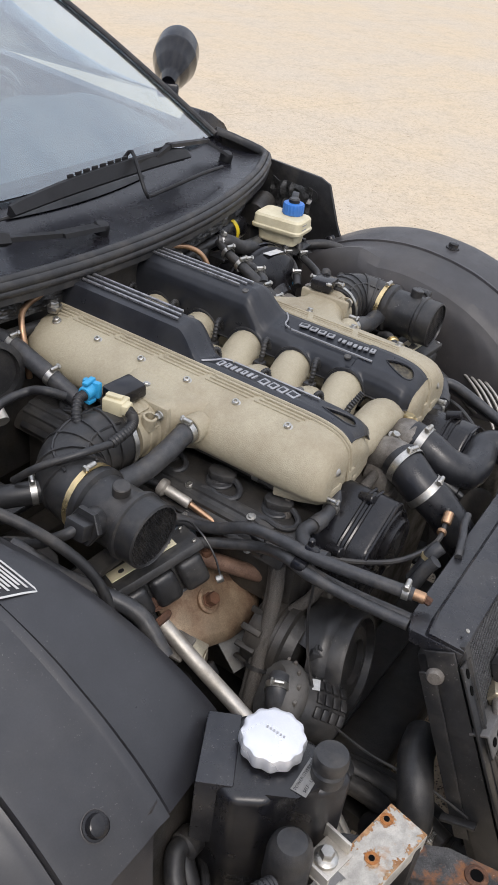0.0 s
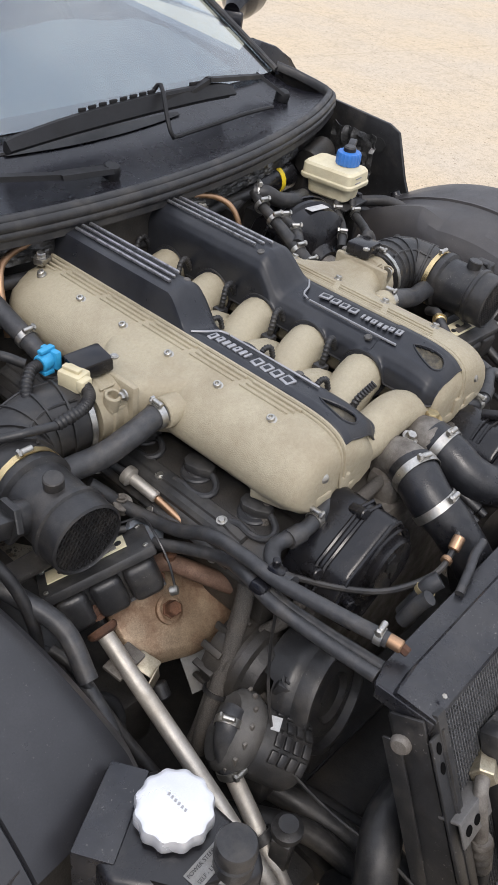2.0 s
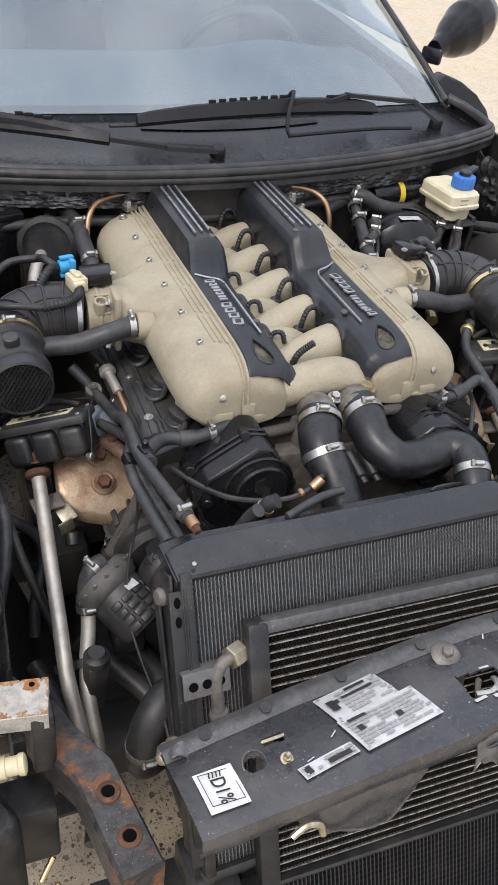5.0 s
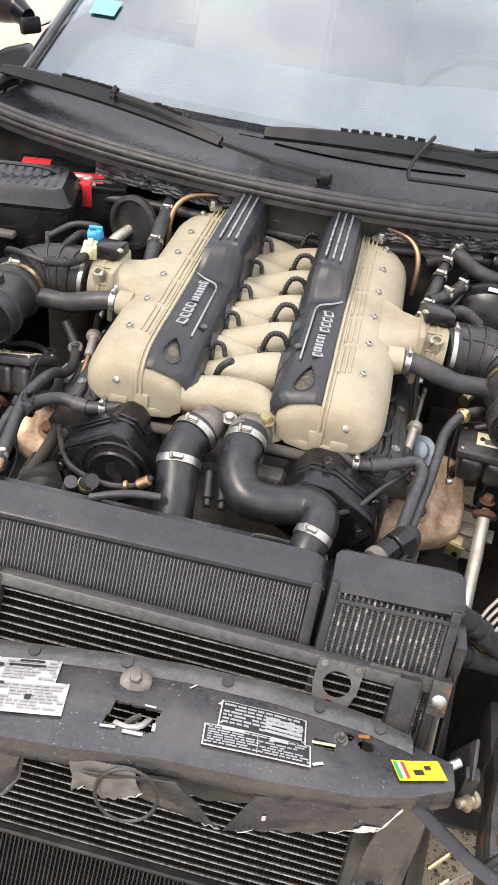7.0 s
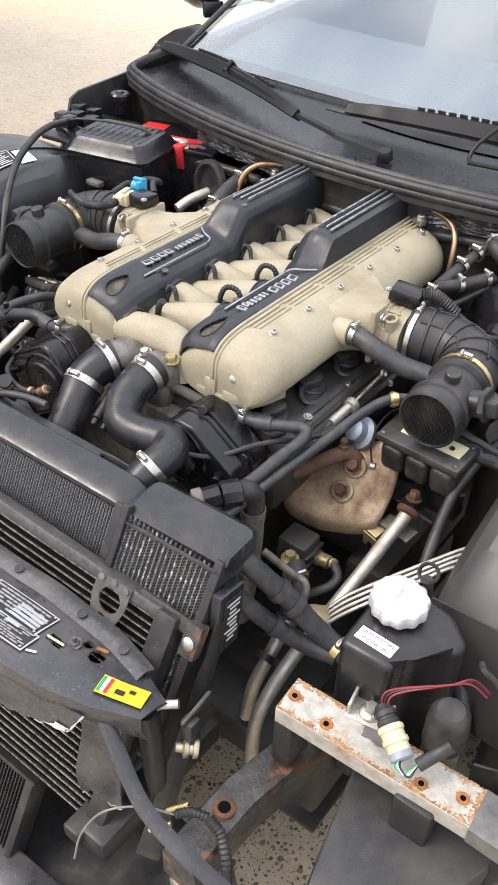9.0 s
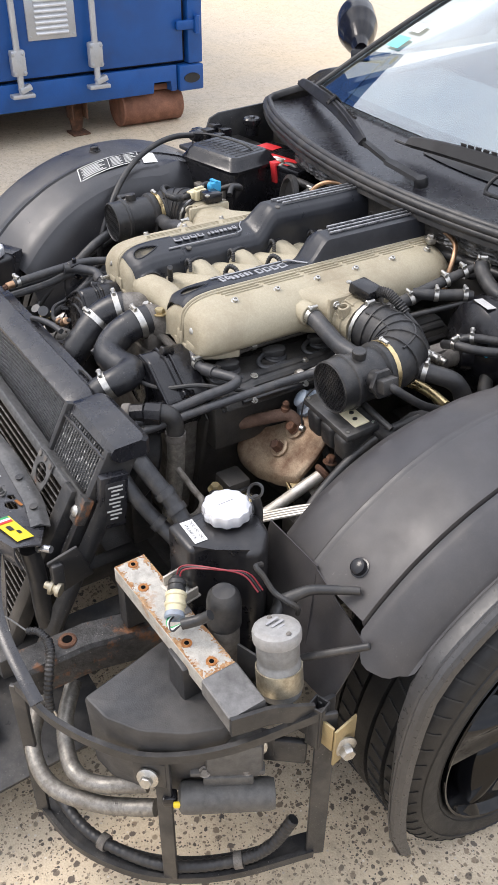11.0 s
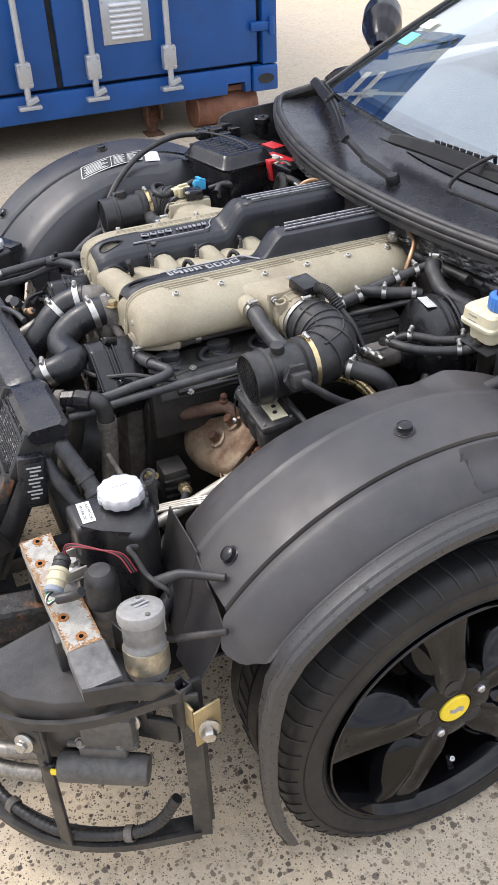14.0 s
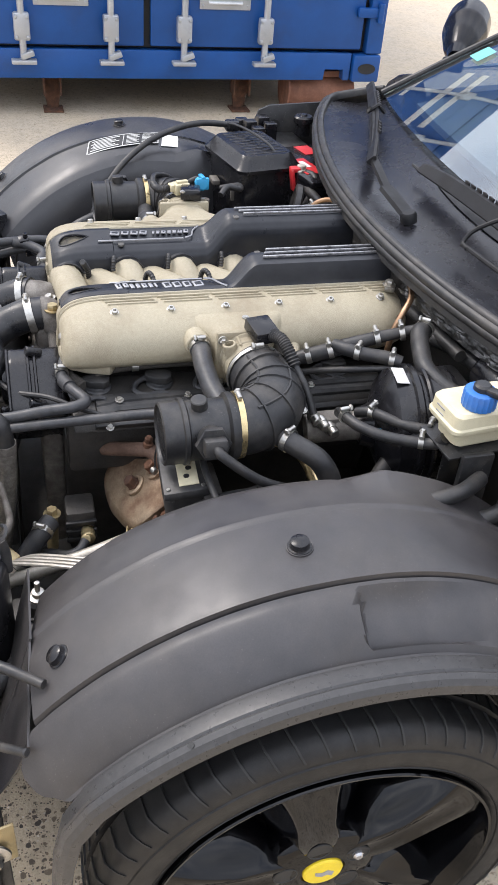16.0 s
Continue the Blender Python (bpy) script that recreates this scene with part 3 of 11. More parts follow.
# ---------------------------------------------------------------- ground
bm = bmesh.new()
bmesh.ops.create_grid(bm, x_segments=8, y_segments=8, size=900)
bmesh.ops.translate(bm, verts=bm.verts, vec=(0, 0, GROUND_Z))
tagged(part("ground", bm, M_GROUND), "pale sandy concrete yard with dark exposed stones", "ground", kind="structure")


# ---------------------------------------------------------------- shipping container
def shipping_container():
    X, Y0, Y1, Z0, Z1, L = -3.57, -0.70, 2.03, 0.19, 2.78, 6.0
    c = thing("shipping_container", (X - L / 2, (Y0 + Y1) / 2, Z0), "dark blue steel shipping container raised on rusty supports", "container")
    # corrugated side walls and roof
    for y, sgn in ((Y0 + 0.05, -1), (Y1 - 0.05, 1)):
        def side(u, v, y=y, sgn=sgn):
            k = (u * 24) % 1.0
            d = 0.0 if k < 0.25 or k > 0.75 else -0.036
            return (X - 0.1 - u * (L - 0.2), y + sgn * d, Z0 + 0.14 + v * (Z1 - Z0 - 0.24))
        part("side_wall", sheet(side, 96, 1, 0.004), M_CBLUE, c, smooth=20)
    part("roof", block((X - L / 2, (Y0 + Y1) / 2, Z1 - 0.03), (L - 0.1, Y1 - Y0 - 0.1, 0.03), 0.005), M_CBLUE, c)
    part("floor", block((X - L / 2, (Y0 + Y1) / 2, Z0 + 0.11), (L - 0.1, Y1 - Y0 - 0.1, 0.06), 0.005), M_FRAME, c)
    part("rear_wall", block((X - L + 0.06, (Y0 + Y1) / 2, (Z0 + Z1) / 2), (0.04, Y1 - Y0 - 0.1, Z1 - Z0 - 0.1), 0.005), M_CBLUE, c)
    for x in (X - 0.075, X - L + 0.075):
        for y in (Y0 + 0.05, Y1 - 0.05):
            part("corner_post", block((x, y, (Z0 + Z1) / 2), (0.13, 0.10, Z1 - Z0 - 0.3), 0.01), M_CBLUE, c)
    for y in (Y0 + 0.04, Y1 - 0.04):
        part("bottom_rail", block((X - L / 2, y, Z0 + 0.07), (L - 0.36, 0.06, 0.13), 0.008), M_CBLUE, c)
    # sill with two forklift notches
    sill = [(Y0 + 0.18, 0.0), (Y0 + 0.34, 0.0), (Y0 + 0.34, 0.07), (Y0 + 0.52, 0.07), (Y0 + 0.52, 0.0), (Y1 - 0.34, 0.0), (Y1 - 0.34, 0.065), (Y1 - 0.22, 0.065), (Y1 - 0.22, 0.0), (Y1 - 0.18, 0.0), (Y1 - 0.18, 0.15), (Y0 + 0.18, 0.15)]
    m = Matrix(((0, 0, 1, X - 0.12), (1, 0, 0, 0), (0, 1, 0, Z0), (0, 0, 0, 1)))
    part("door_sill", prism(sill, 0, 0.10, m, 0.004), M_CBLUE, c)
    part("door_header", block((X - 0.07, (Y0 + Y1) / 2, Z1 - 0.08), (0.1, Y1 - Y0 - 0.3, 0.14), 0.01), M_CBLUE, c)
    for x in (X - 0.085, X - L + 0.085):
        for y in (Y0 + 0.085, Y1 - 0.085):
            for z in (Z0 + 0.07, Z1 - 0.05):
                cc = part("corner_casting", block((x, y, z), (0.17, 0.17, 0.15), 0.012), M_CBLUE, c)
                # casting hole is a black disc, inner shade put into its colour
                part("casting_hole", lathe([(0.034, -0.003), (0.034, 0.004), (0.026, 0.002), (0.0, 0.002)], 20, frame_to((x + 0.086, y, z), (1, 0, 0)) @ Matrix.Diagonal((1.6, 0.85, 1, 1))), M_GASKETGAP, cc)
    zb, zt, ym = Z0 + 0.170, Z1 - 0.16, 0.65
    part("gasket", block((X - 0.075, (Y0 + Y1) / 2, (zb + zt) / 2), (0.02, Y1 - Y0 - 0.2, zt - zb + 0.03), 0.003), M_GASKETGAP, c)
    for a, b in ((Y0 + 0.13, ym - 0.018), (ym + 0.018, Y1 - 0.13)):
        d = part("door", block((X - 0.045, (a + b) / 2, (zb + zt) / 2), (0.045, b - a, zt - zb), 0.008), M_CBLUE, c)
        for k in range(3):
            z = zb + 0.42 + k * 0.72
            part("panel_recess", block((X - 0.0215, (a + b) / 2, z + 0.2), (0.003, b - a - 0.14, 0.05), 0.001), M_CBLUE, d)
    for y in (-0.015, 0.447, 0.844, 1.304):
        r = part("lock_rod", cyl((X + 0.035, y, Z0 + 0.10), (X + 0.035, y, Z1 - 0.05), 0.018), M_CSTEEL, c)
        for z in (0.46, 1.45, 2.3):
            part("rod_bracket", block((X + 0.028, y, z), (0.05, 0.082, 0.135), 0.010), M_CSTEEL, r)
            for dy in (-0.029, 0.029):
                for dz in (-0.05, 0.05):
                    part("rivet", lathe([(0.011, 0), (0.008, 0.006), (0, 0.008)], 8, frame_to((X + 0.055, y + dy, z + dz), (1, 0, 0))), M_CSTEEL, r)
        part("lock_cam", merge(block((X + 0.04, y, Z0 + 0.10), (0.06, 0.13, 0.022), 0.005), block((X + 0.04, y + 0.02, Z0 + 0.135), (0.05, 0.07, 0.03), 0.005, turn(20, 0, 0))), M_CSTEEL, r)
    for y in (0.195, 1.077):
        v = part("vent", block((X - 0.018, y, 0.674), (0.012, 0.285, 0.240), 0.004), M_CSTEEL, c, "galvanised louvred vent plate")
        for k in range(7):
            part("louvre", block((X - 0.008, y, 0.590 + k * 0.028), (0.022, 0.19, 0.012), 0.004, turn(0, 32, 0)), M_VENT, v)
        for dy in (-0.125, 0.125):
            for dz in (-0.10, 0.10):
                part("vent_rivet", lathe([(0.007, 0), (0.005, 0.003), (0, 0.004)], 8, frame_to((X - 0.012, y + dy, 0.674 + dz), (1, 0, 0))), M_CSTEEL, v)
    # hinges on the outer edge of the second door
    for z in (0.56, 1.35, 2.2):
        part("hinge", merge(block((X - 0.010, Y1 - 0.10, z), (0.030, 0.16, 0.055), 0.012), cyl((X + 0.008, Y1 - 0.045, z - 0.05), (X + 0.008, Y1 - 0.045, z + 0.05), 0.018)), M_CBLUE, c)
    # painted markings, as plain bars
    for z, w in ((1.72, 0.62), (1.60, 0.42), (1.48, 0.52), (1.36, 0.52), (1.24, 0.36), (2.25, 0.85), (2.08, 0.85)):
        part("painted_mark", block((X - 0.0205, 1.45 if z < 2 else 1.25, z), (0.004, w * 0.7, 0.04 if z < 2 else 0.07), 0.001), M_LABEL, c)
    for y, w in ((1.73, 0.28), (1.22, 0.06), (0.13, 0.06)):
        x = X - 0.16
        if w > 0.1:
            r = thing("steel_roller", (x, y, GROUND_Z), "rusty steel pipe section propping the container", "pipe")
            part("pipe", lathe([(0.10, 0), (0.103, 0.004), (0.103, 0.40), (0.10, 0.404), (0.088, 0.40), (0.088, 0.01), (0.0, 0.008)], 28, frame_to((x, y - 0.22, GROUND_Z + 0.103), (0, 1, 0))), M_RUSTPIPE, r)
            part("end_flange", lathe([(0.088, 0), (0.115, 0), (0.115, 0.012), (0.088, 0.012)], 28, frame_to((x, y - 0.235, GROUND_Z + 0.115), (0, 1, 0))), M_RUSTPIPE, r)
            part("cradle", block((x, y + 0.02, GROUND_Z + 0.222), (0.16, 0.3, 0.035), 0.006), M_RUSTPIPE, r)
        else:
            r = thing("steel_prop", (x, y, GROUND_Z), "rusty welded steel prop under the container", "prop", "container props")
            part("web", prism([(-0.055, 0.0), (0.055, 0.0), (0.050, -0.10), (0.03, -0.235), (-0.03, -0.235), (-0.050, -0.10)], -0.008, 0.008, Matrix(((0, 0, 1, x), (1, 0, 0, y), (0, 1, 0, 0.222), (0, 0, 0, 1))), 0.002), M_RUST, r)
            part("side_plate", block((x + 0.03, y - 0.045, 0.150), (0.10, 0.010, 0.14), 0.002), M_RUST, r)
            part("side_plate", block((x + 0.03, y + 0.045, 0.150), (0.10, 0.010, 0.14), 0.002), M_RUST, r)
            part("flange", block((x + 0.02, y, GROUND_Z + 0.006), (0.12, 0.11, 0.012), 0.002), M_RUST, r)
    for k in range(3):
        r = thing("steel_prop", (X - 2.2 - 1.7 * k, 0.7, GROUND_Z), "rusty welded steel prop under the container", "prop", "container props")
        part("beam", block((X - 2.2 - 1.7 * k, 0.7, 0.105), (0.14, 2.3, 0.23), 0.01), M_RUSTPIPE, r)


shipping_container()


# ---------------------------------------------------------------- car body
def seal_y(x):
    return 0.495 + 0.30 * x * x + 0.18 * max(0, abs(x) - 0.6) ** 1.5


def glass_pt(u, v):
    """Windscreen: u across from -1 to 1, v from base to top."""
    half = 0.70 - 0.13 * v
    x = u * half
    y = 0.725 + 0.74 * v + 0.085 * u * u * (1 - 0.4 * v)
    z = 0.918 + 0.36 * v - 0.012 * u * u + 0.025 * math.sin(math.pi * v) * (1 - 0.4 * u * u)
    return Vector((x, y, z))


def car_body():
    c = thing("car_body", (0, 1.6, 0.0), "black coupe body with bonnet and front bodywork taken off", "car body")
    # cowl between bonnet seal and glass
    def cowl(u, v):
        x = -0.77 + 1.54 * u
        gx = max(-0.70, min(0.70, x * 0.915))
        g = glass_pt(gx / 0.70, 0.0)
        a = Vector((x, seal_y(x) + 0.012, 0.876))
        b = Vector((g.x, g.y + 0.02, g.z - 0.008))
        p = a.lerp(b, v)
        p.z -= 0.016 * math.sin(math.pi * min(1, v * 1.1)) * (1 - 0.3 * abs(2 * u - 1))
        return p
    cw = part("cowl_panel", sheet(cowl, 48, 12, 0.003), M_TRIM, c, "black plastic scuttle panel")
    # dark air slots under the wipers: black sheets on the cowl with painted-in shade
    for x0, x1, v in ((-0.10, 0.34, 0.78),):
        n = 16
        ring = []
        for k in range(n + 1):
            x = x0 + (x1 - x0) * k / n
            ring.append((x, 0))
        def slot(u, v2, x0=x0, x1=x1, v=v):
            x = x0 + (x1 - x0) * u
            p = cowl((x + 0.77) / 1.54, v + 0.11 * (v2 - 0.5) * math.sin(math.pi * (0.12 + 0.76 * u)))
            return p + Vector((0, 0, 0.0035))
        part("air_slot", sheet(slot, 16, 2, 0.001), M_GASKETGAP, cw)
    # bonnet seal: two beads over a flat apron, turned sharply back at the corners
    half = [(0.755 * k / 20, seal_y(0.755 * k / 20), 0.874) for k in range(21)] + [(0.767, 0.688, 0.876), (0.7735, 0.704, 0.879), (0.773, 0.735, 0.884), (0.754, 0.785, 0.897), (0.722, 0.818, 0.910)]
    path = [Vector((-x, y, z)) for x, y, z in half[:0:-1]] + [Vector(p) for p in half]
    section = ((-0.012, -0.004), (-0.012, 0.010), (-0.007, 0.0145), (-0.001, 0.0138), (0.0028, 0.0092), (0.0032, 0.0066), (0.0062, 0.0086), (0.0112, 0.0064), (0.0136, 0.0004), (0.0124, -0.0042), (0.0112, -0.0062), (0.0136, -0.0082), (0.0146, -0.0130), (0.0125, -0.0182), (0.0105, -0.0192), (0.0120, -0.0300), (0.0080, -0.0305), (0.004, -0.018), (-0.004, -0.006))
    rings = []
    for k, p in enumerate(path):
        t = path[min(k + 1, len(path) - 1)] - path[max(0, k - 1)]
        n = Vector((t.y, -t.x, 0)).normalized()
        rings.append([p + n * (a + 0.0006 * noise.noise((p.x * 30, b * 90, 5))) + Vector((0, 0, b)) for a, b in section])
    part("bonnet_seal", loft(rings), M_RUBBER, c, "thick black rubber bonnet seal with two beads", smooth=50)
    # firewall, with crumpled foil along the top edge
    def wall(u, v):
        x = -0.78 + 1.56 * u
        return Vector((x, seal_y(x) + 0.03 + 0.015 * math.sin(9 * u) + 0.11 * math.exp(-((x + 0.31) / 0.12) ** 4), 0.86 - 0.70 * v))
    fw = part("firewall", sheet(wall, 90, 8, 0.006), M_BLOCK, c)
    def foil(u, v):
        x = -0.45 + 1.02 * u
        j = 0.004 * noise.noise((x * 40, v * 10, 3)) + 0.0022 * noise.noise((x * 120, v * 22, 8))
        return Vector((x, seal_y(x) + 0.016 + j - 0.004 * v, 0.848 - 0.046 * v + 0.002 * noise.noise((x * 60, v * 6, 9))))
    part("foil_insulation", sheet(foil, 340, 20, 0.0010), M_FOIL, fw, "crumpled silver foil insulation")
    # windscreen
    ws = part("windscreen", sheet(lambda u, v: glass_pt(2 * u - 1, v), 32, 16, 0.005), M_GLASS, c, "tinted windscreen reflecting a cloudy sky")
    ws.visible_shadow = False
    edge = [glass_pt(-1, k / 12) for k in range(13)]
    part("inspection_sticker", sheet(lambda u, v: glass_pt(-0.93 + 0.10 * u, 0.36 + 0.045 * v) + Vector((0, -0.003, 0.005)), 2, 2, 0.0005), M_LABEL, ws)
    part("inspection_sticker", sheet(lambda u, v: glass_pt(-0.93 + 0.10 * u, 0.27 + 0.06 * v) + Vector((0, -0.003, 0.005)), 2, 2, 0.0005), M_TEAL, ws)
    # pillars, roof, doors
    for s in (-1, 1):
        def pil(u, v, s=s):
            g = glass_pt(s, u)
            o = Vector((s * (0.012 + 0.055 * v), 0.012 * v - 0.01, -0.004 - 0.045 * v * v))
            return g + o
        part("a_pillar", sheet(pil, 24, 6, 0.006), M_CARPAINT, c)
        part("pillar_trim", tube([glass_pt(s, k / 12) + Vector((s * 0.006, -0.004, 0.004)) for k in range(13)], 0.007, 8, 2), M_RUBBER, c)
        def flank(u, v, s=s):
            y = 0.90 + 2.5 * u
            z = 0.22 + 0.66 * v
            x = 0.87 + 0.055 * math.sin(math.pi * (0.15 + 0.7 * v)) - 0.09 * v ** 3 + 0.02 * math.sin(2.2 * u)
            return Vector((s * x, y, z + 0.06 * min(1, u * 3) * v))
        part("door", sheet(flank, 20, 14, 0.02), M_CARPAINT, c)
        def shut(u, v, s=s):
            return Vector((s * (0.72 + 0.13 * u), 0.86 + 0.04 * u, 0.30 + 0.56 * v))
        part("door_pillar", sheet(shut, 4, 6, 0.02), M_FRAME, c)
        def glass(u, v, s=s):
            return Vector((s * (0.80 - 0.20 * v), 1.02 + 1.3 * u + 0.35 * v * (1 - u), 0.945 + 0.30 * v * min(1, 0.25 + 2.5 * u)))
        dg = part("side_window", sheet(glass, 14, 6, 0.004), M_TINTGLASS, c)
        dg.visible_shadow = False
        # door mirror on a neck that swells into the shell
        way = [(0.795, 1.040, 0.972), (0.845, 1.072, 0.984), (0.905, 1.112, 0.998), (0.962, 1.148, 1.014), (1.018, 1.184, 1.024), (1.052, 1.205, 1.026)]
        girth = lambda t: float(np.interp(t, (0, 0.14, 0.30, 0.48, 0.68, 0.84, 0.94, 1.0), (0.020, 0.027, 0.048, 0.063, 0.063, 0.050, 0.030, 0.002)))
        part("mirror_housing", tube([(s * x, y, z) for x, y, z in way], girth, 32, 10, squash=1.15), M_MIRROR, c, "glossy black door mirror")
        part("mirror_base", block((s * 0.788, 1.035, 0.958), (0.016, 0.06, 0.04), 0.007, turn(0, s * 10, s * 30)), M_TRIM, c)
        # rounded rear end of the wing behind the pillar
        edge = [(0.690, 0.905), (0.742, 0.948), (0.800, 0.930), (0.852, 0.898), (0.895, 0.860), (0.922, 0.815), (0.930, 0.76), (0.925, 0.50), (0.69, 0.50)]
        part("wing_end", prism([(s * x, z) for x, z in edge], -0.93, -0.885, Matrix(((1, 0, 0, 0), (0, 0, -1, 0), (0, 1, 0, 0), (0, 0, 0, 1))), 0.006), M_TRIM, c, "black rear end of the removed wing")
        # inner wing bracket, a bent sheet with a hole
        out = [(0.43, 0.68), (0.47, 0.745), (0.505, 0.84), (0.535, 0.852), (0.72, 0.862), (0.78, 0.86), (0.78, 0.60), (0.43, 0.60)]
        mm = Matrix(((0, 0, 1, s * 0.80), (1, 0, 0, 0), (0, 1, 0, 0), (0, 0, 0, 1)))
        wb = part("wing_bracket", prism(out, -0.004, 0.004, mm, 0.002), M_FRAME, c, "black sheet-steel wing bracket")
        # black disc through the sheet paints the hole's shaded inside
        part("bracket_hole", lathe([(0.016, -0.006), (0.016, 0.006), (0.0, 0.006)], 16, frame_to((s * 0.80, 0.55, 0.80), (1, 0, 0))), M_GASKETGAP, wb)
    def roof(u, v):
        a = glass_pt(2 * u - 1, 1.0)
        return a + Vector(((2 * u - 1) * 0.05 * math.sin(3 * v), 1.25 * v, 0.055 * math.sin(math.pi * 0.62 * v) - 0.14 * max(0, v - 0.55)))
    part("roof", sheet(roof, 20, 14, 0.01), M_CARPAINT, c)
    def tail(u, v):
        a = roof(u, 1.0)
        return a.lerp(Vector(((2 * u - 1) * 0.88, 3.35, 0.88)), v)
    part("rear_window", sheet(tail, 12, 8, 0.006), M_TINTGLASS, c).visible_shadow = False
    part("rear_deck", block((0, 3.6, 0.62), (1.7, 0.5, 0.55), 0.08), M_CARPAINT, c)
    part("floor_pan", block((0, 2.2, 0.19), (1.5, 2.9, 0.06), 0.01), M_BLOCK, c)
    # cabin
    def dash(u, v):
        x = -0.64 + 1.28 * u
        return Vector((x, 0.84 + 0.42 * v + 0.04 * (2 * u - 1) ** 2, 0.898 + 0.035 * math.sin(2.4 * v) - 0.10 * max(0, v - 0.8) + 0.04 * math.exp(-((x - 0.36) / 0.17) ** 2) * math.sin(math.pi * min(1, v))))
    part("dashboard", sheet(dash, 30, 12, 0.02), M_INTERIOR, c, "grey dashboard top with instrument hood")
    part("dash_front", block((0, 1.24, 0.72), (1.28, 0.03, 0.36), 0.01), M_INTERIOR, c)
    sw = lathe([(0.178, -0.015), (0.19, -0.015), (0.195, 0), (0.19, 0.015), (0.178, 0.015), (0.172, 0), (0.178, -0.015)], 36, frame_to((0.36, 1.36, 0.84), (0, 0.9, 0.42)))
    part("steering_wheel", merge(sw, cyl((0.36, 1.345, 0.833), (0.36, 1.38, 0.85), 0.06), block((0.36, 1.36, 0.84), (0.34, 0.012, 0.03), 0.004, turn(25, 0, 0))), M_PLASTIC, c)
    for x in (-0.36, 0.36):
        part("seat", merge(block((x, 1.95, 0.72), (0.46, 0.14, 0.62), 0.05, turn(-18, 0, 0)), block((x, 1.72, 0.42), (0.46, 0.5, 0.15), 0.05)), M_LEATHER, c, "pale leather front seat")
        part("headrest", block((x, 2.08, 1.06), (0.26, 0.09, 0.16), 0.04, turn(-12, 0, 0)), M_LEATHER, c)
    # inner wings and front chassis rails that carry the bay
    for s in (-1, 1):
        part("inner_wing", sheet(lambda u, v, s=s: Vector((s * (0.585 + 0.01 * math.sin(5 * u)), 0.02 + 0.56 * u, 0.30 + 0.33 * v)), 14, 6, 0.004), M_BLOCK, c)
        part("inner_panel", sheet(lambda u, v, s=s: Vector((s * (0.47 + 0.09 * v + 0.01 * math.sin(6 * u)), -0.24 + 0.36 * u, 0.20 + 0.31 * v)), 12, 8, 0.004), M_BLOCK, c)
        part("front_tray", block((s * 0.47, -0.12, 0.185), (0.14, 0.42, 0.01), 0.003), M_BLOCK, c)
        part("chassis_rail", block((s * 0.40, 0.28, 0.36), (0.08, 0.56, 0.11), 0.012), M_BLOCK, c)
        part("sill", block((s * 0.70, 1.6, 0.24), (0.14, 1.9, 0.14), 0.03), M_FRAME, c)
        part("tower", cyl((s * 0.56, 0.19, 0.30), (s * 0.56, 0.19, 0.66), 0.07), M_BLOCK, c)
        part("wishbone", block((s * 0.60, 0.19, 0.24), (0.36, 0.10, 0.05), 0.012), M_BLOCK, c)
    for y in (-0.24, 0.30):
        part("crossmember", block((0, y, 0.22), (0.86, 0.10, 0.08), 0.015), M_BLOCK, c)
    part("undertray", block((0, 0.16, 0.135), (0.84, 0.80, 0.012), 0.004), M_BLOCK, c)
    return c


car_body()


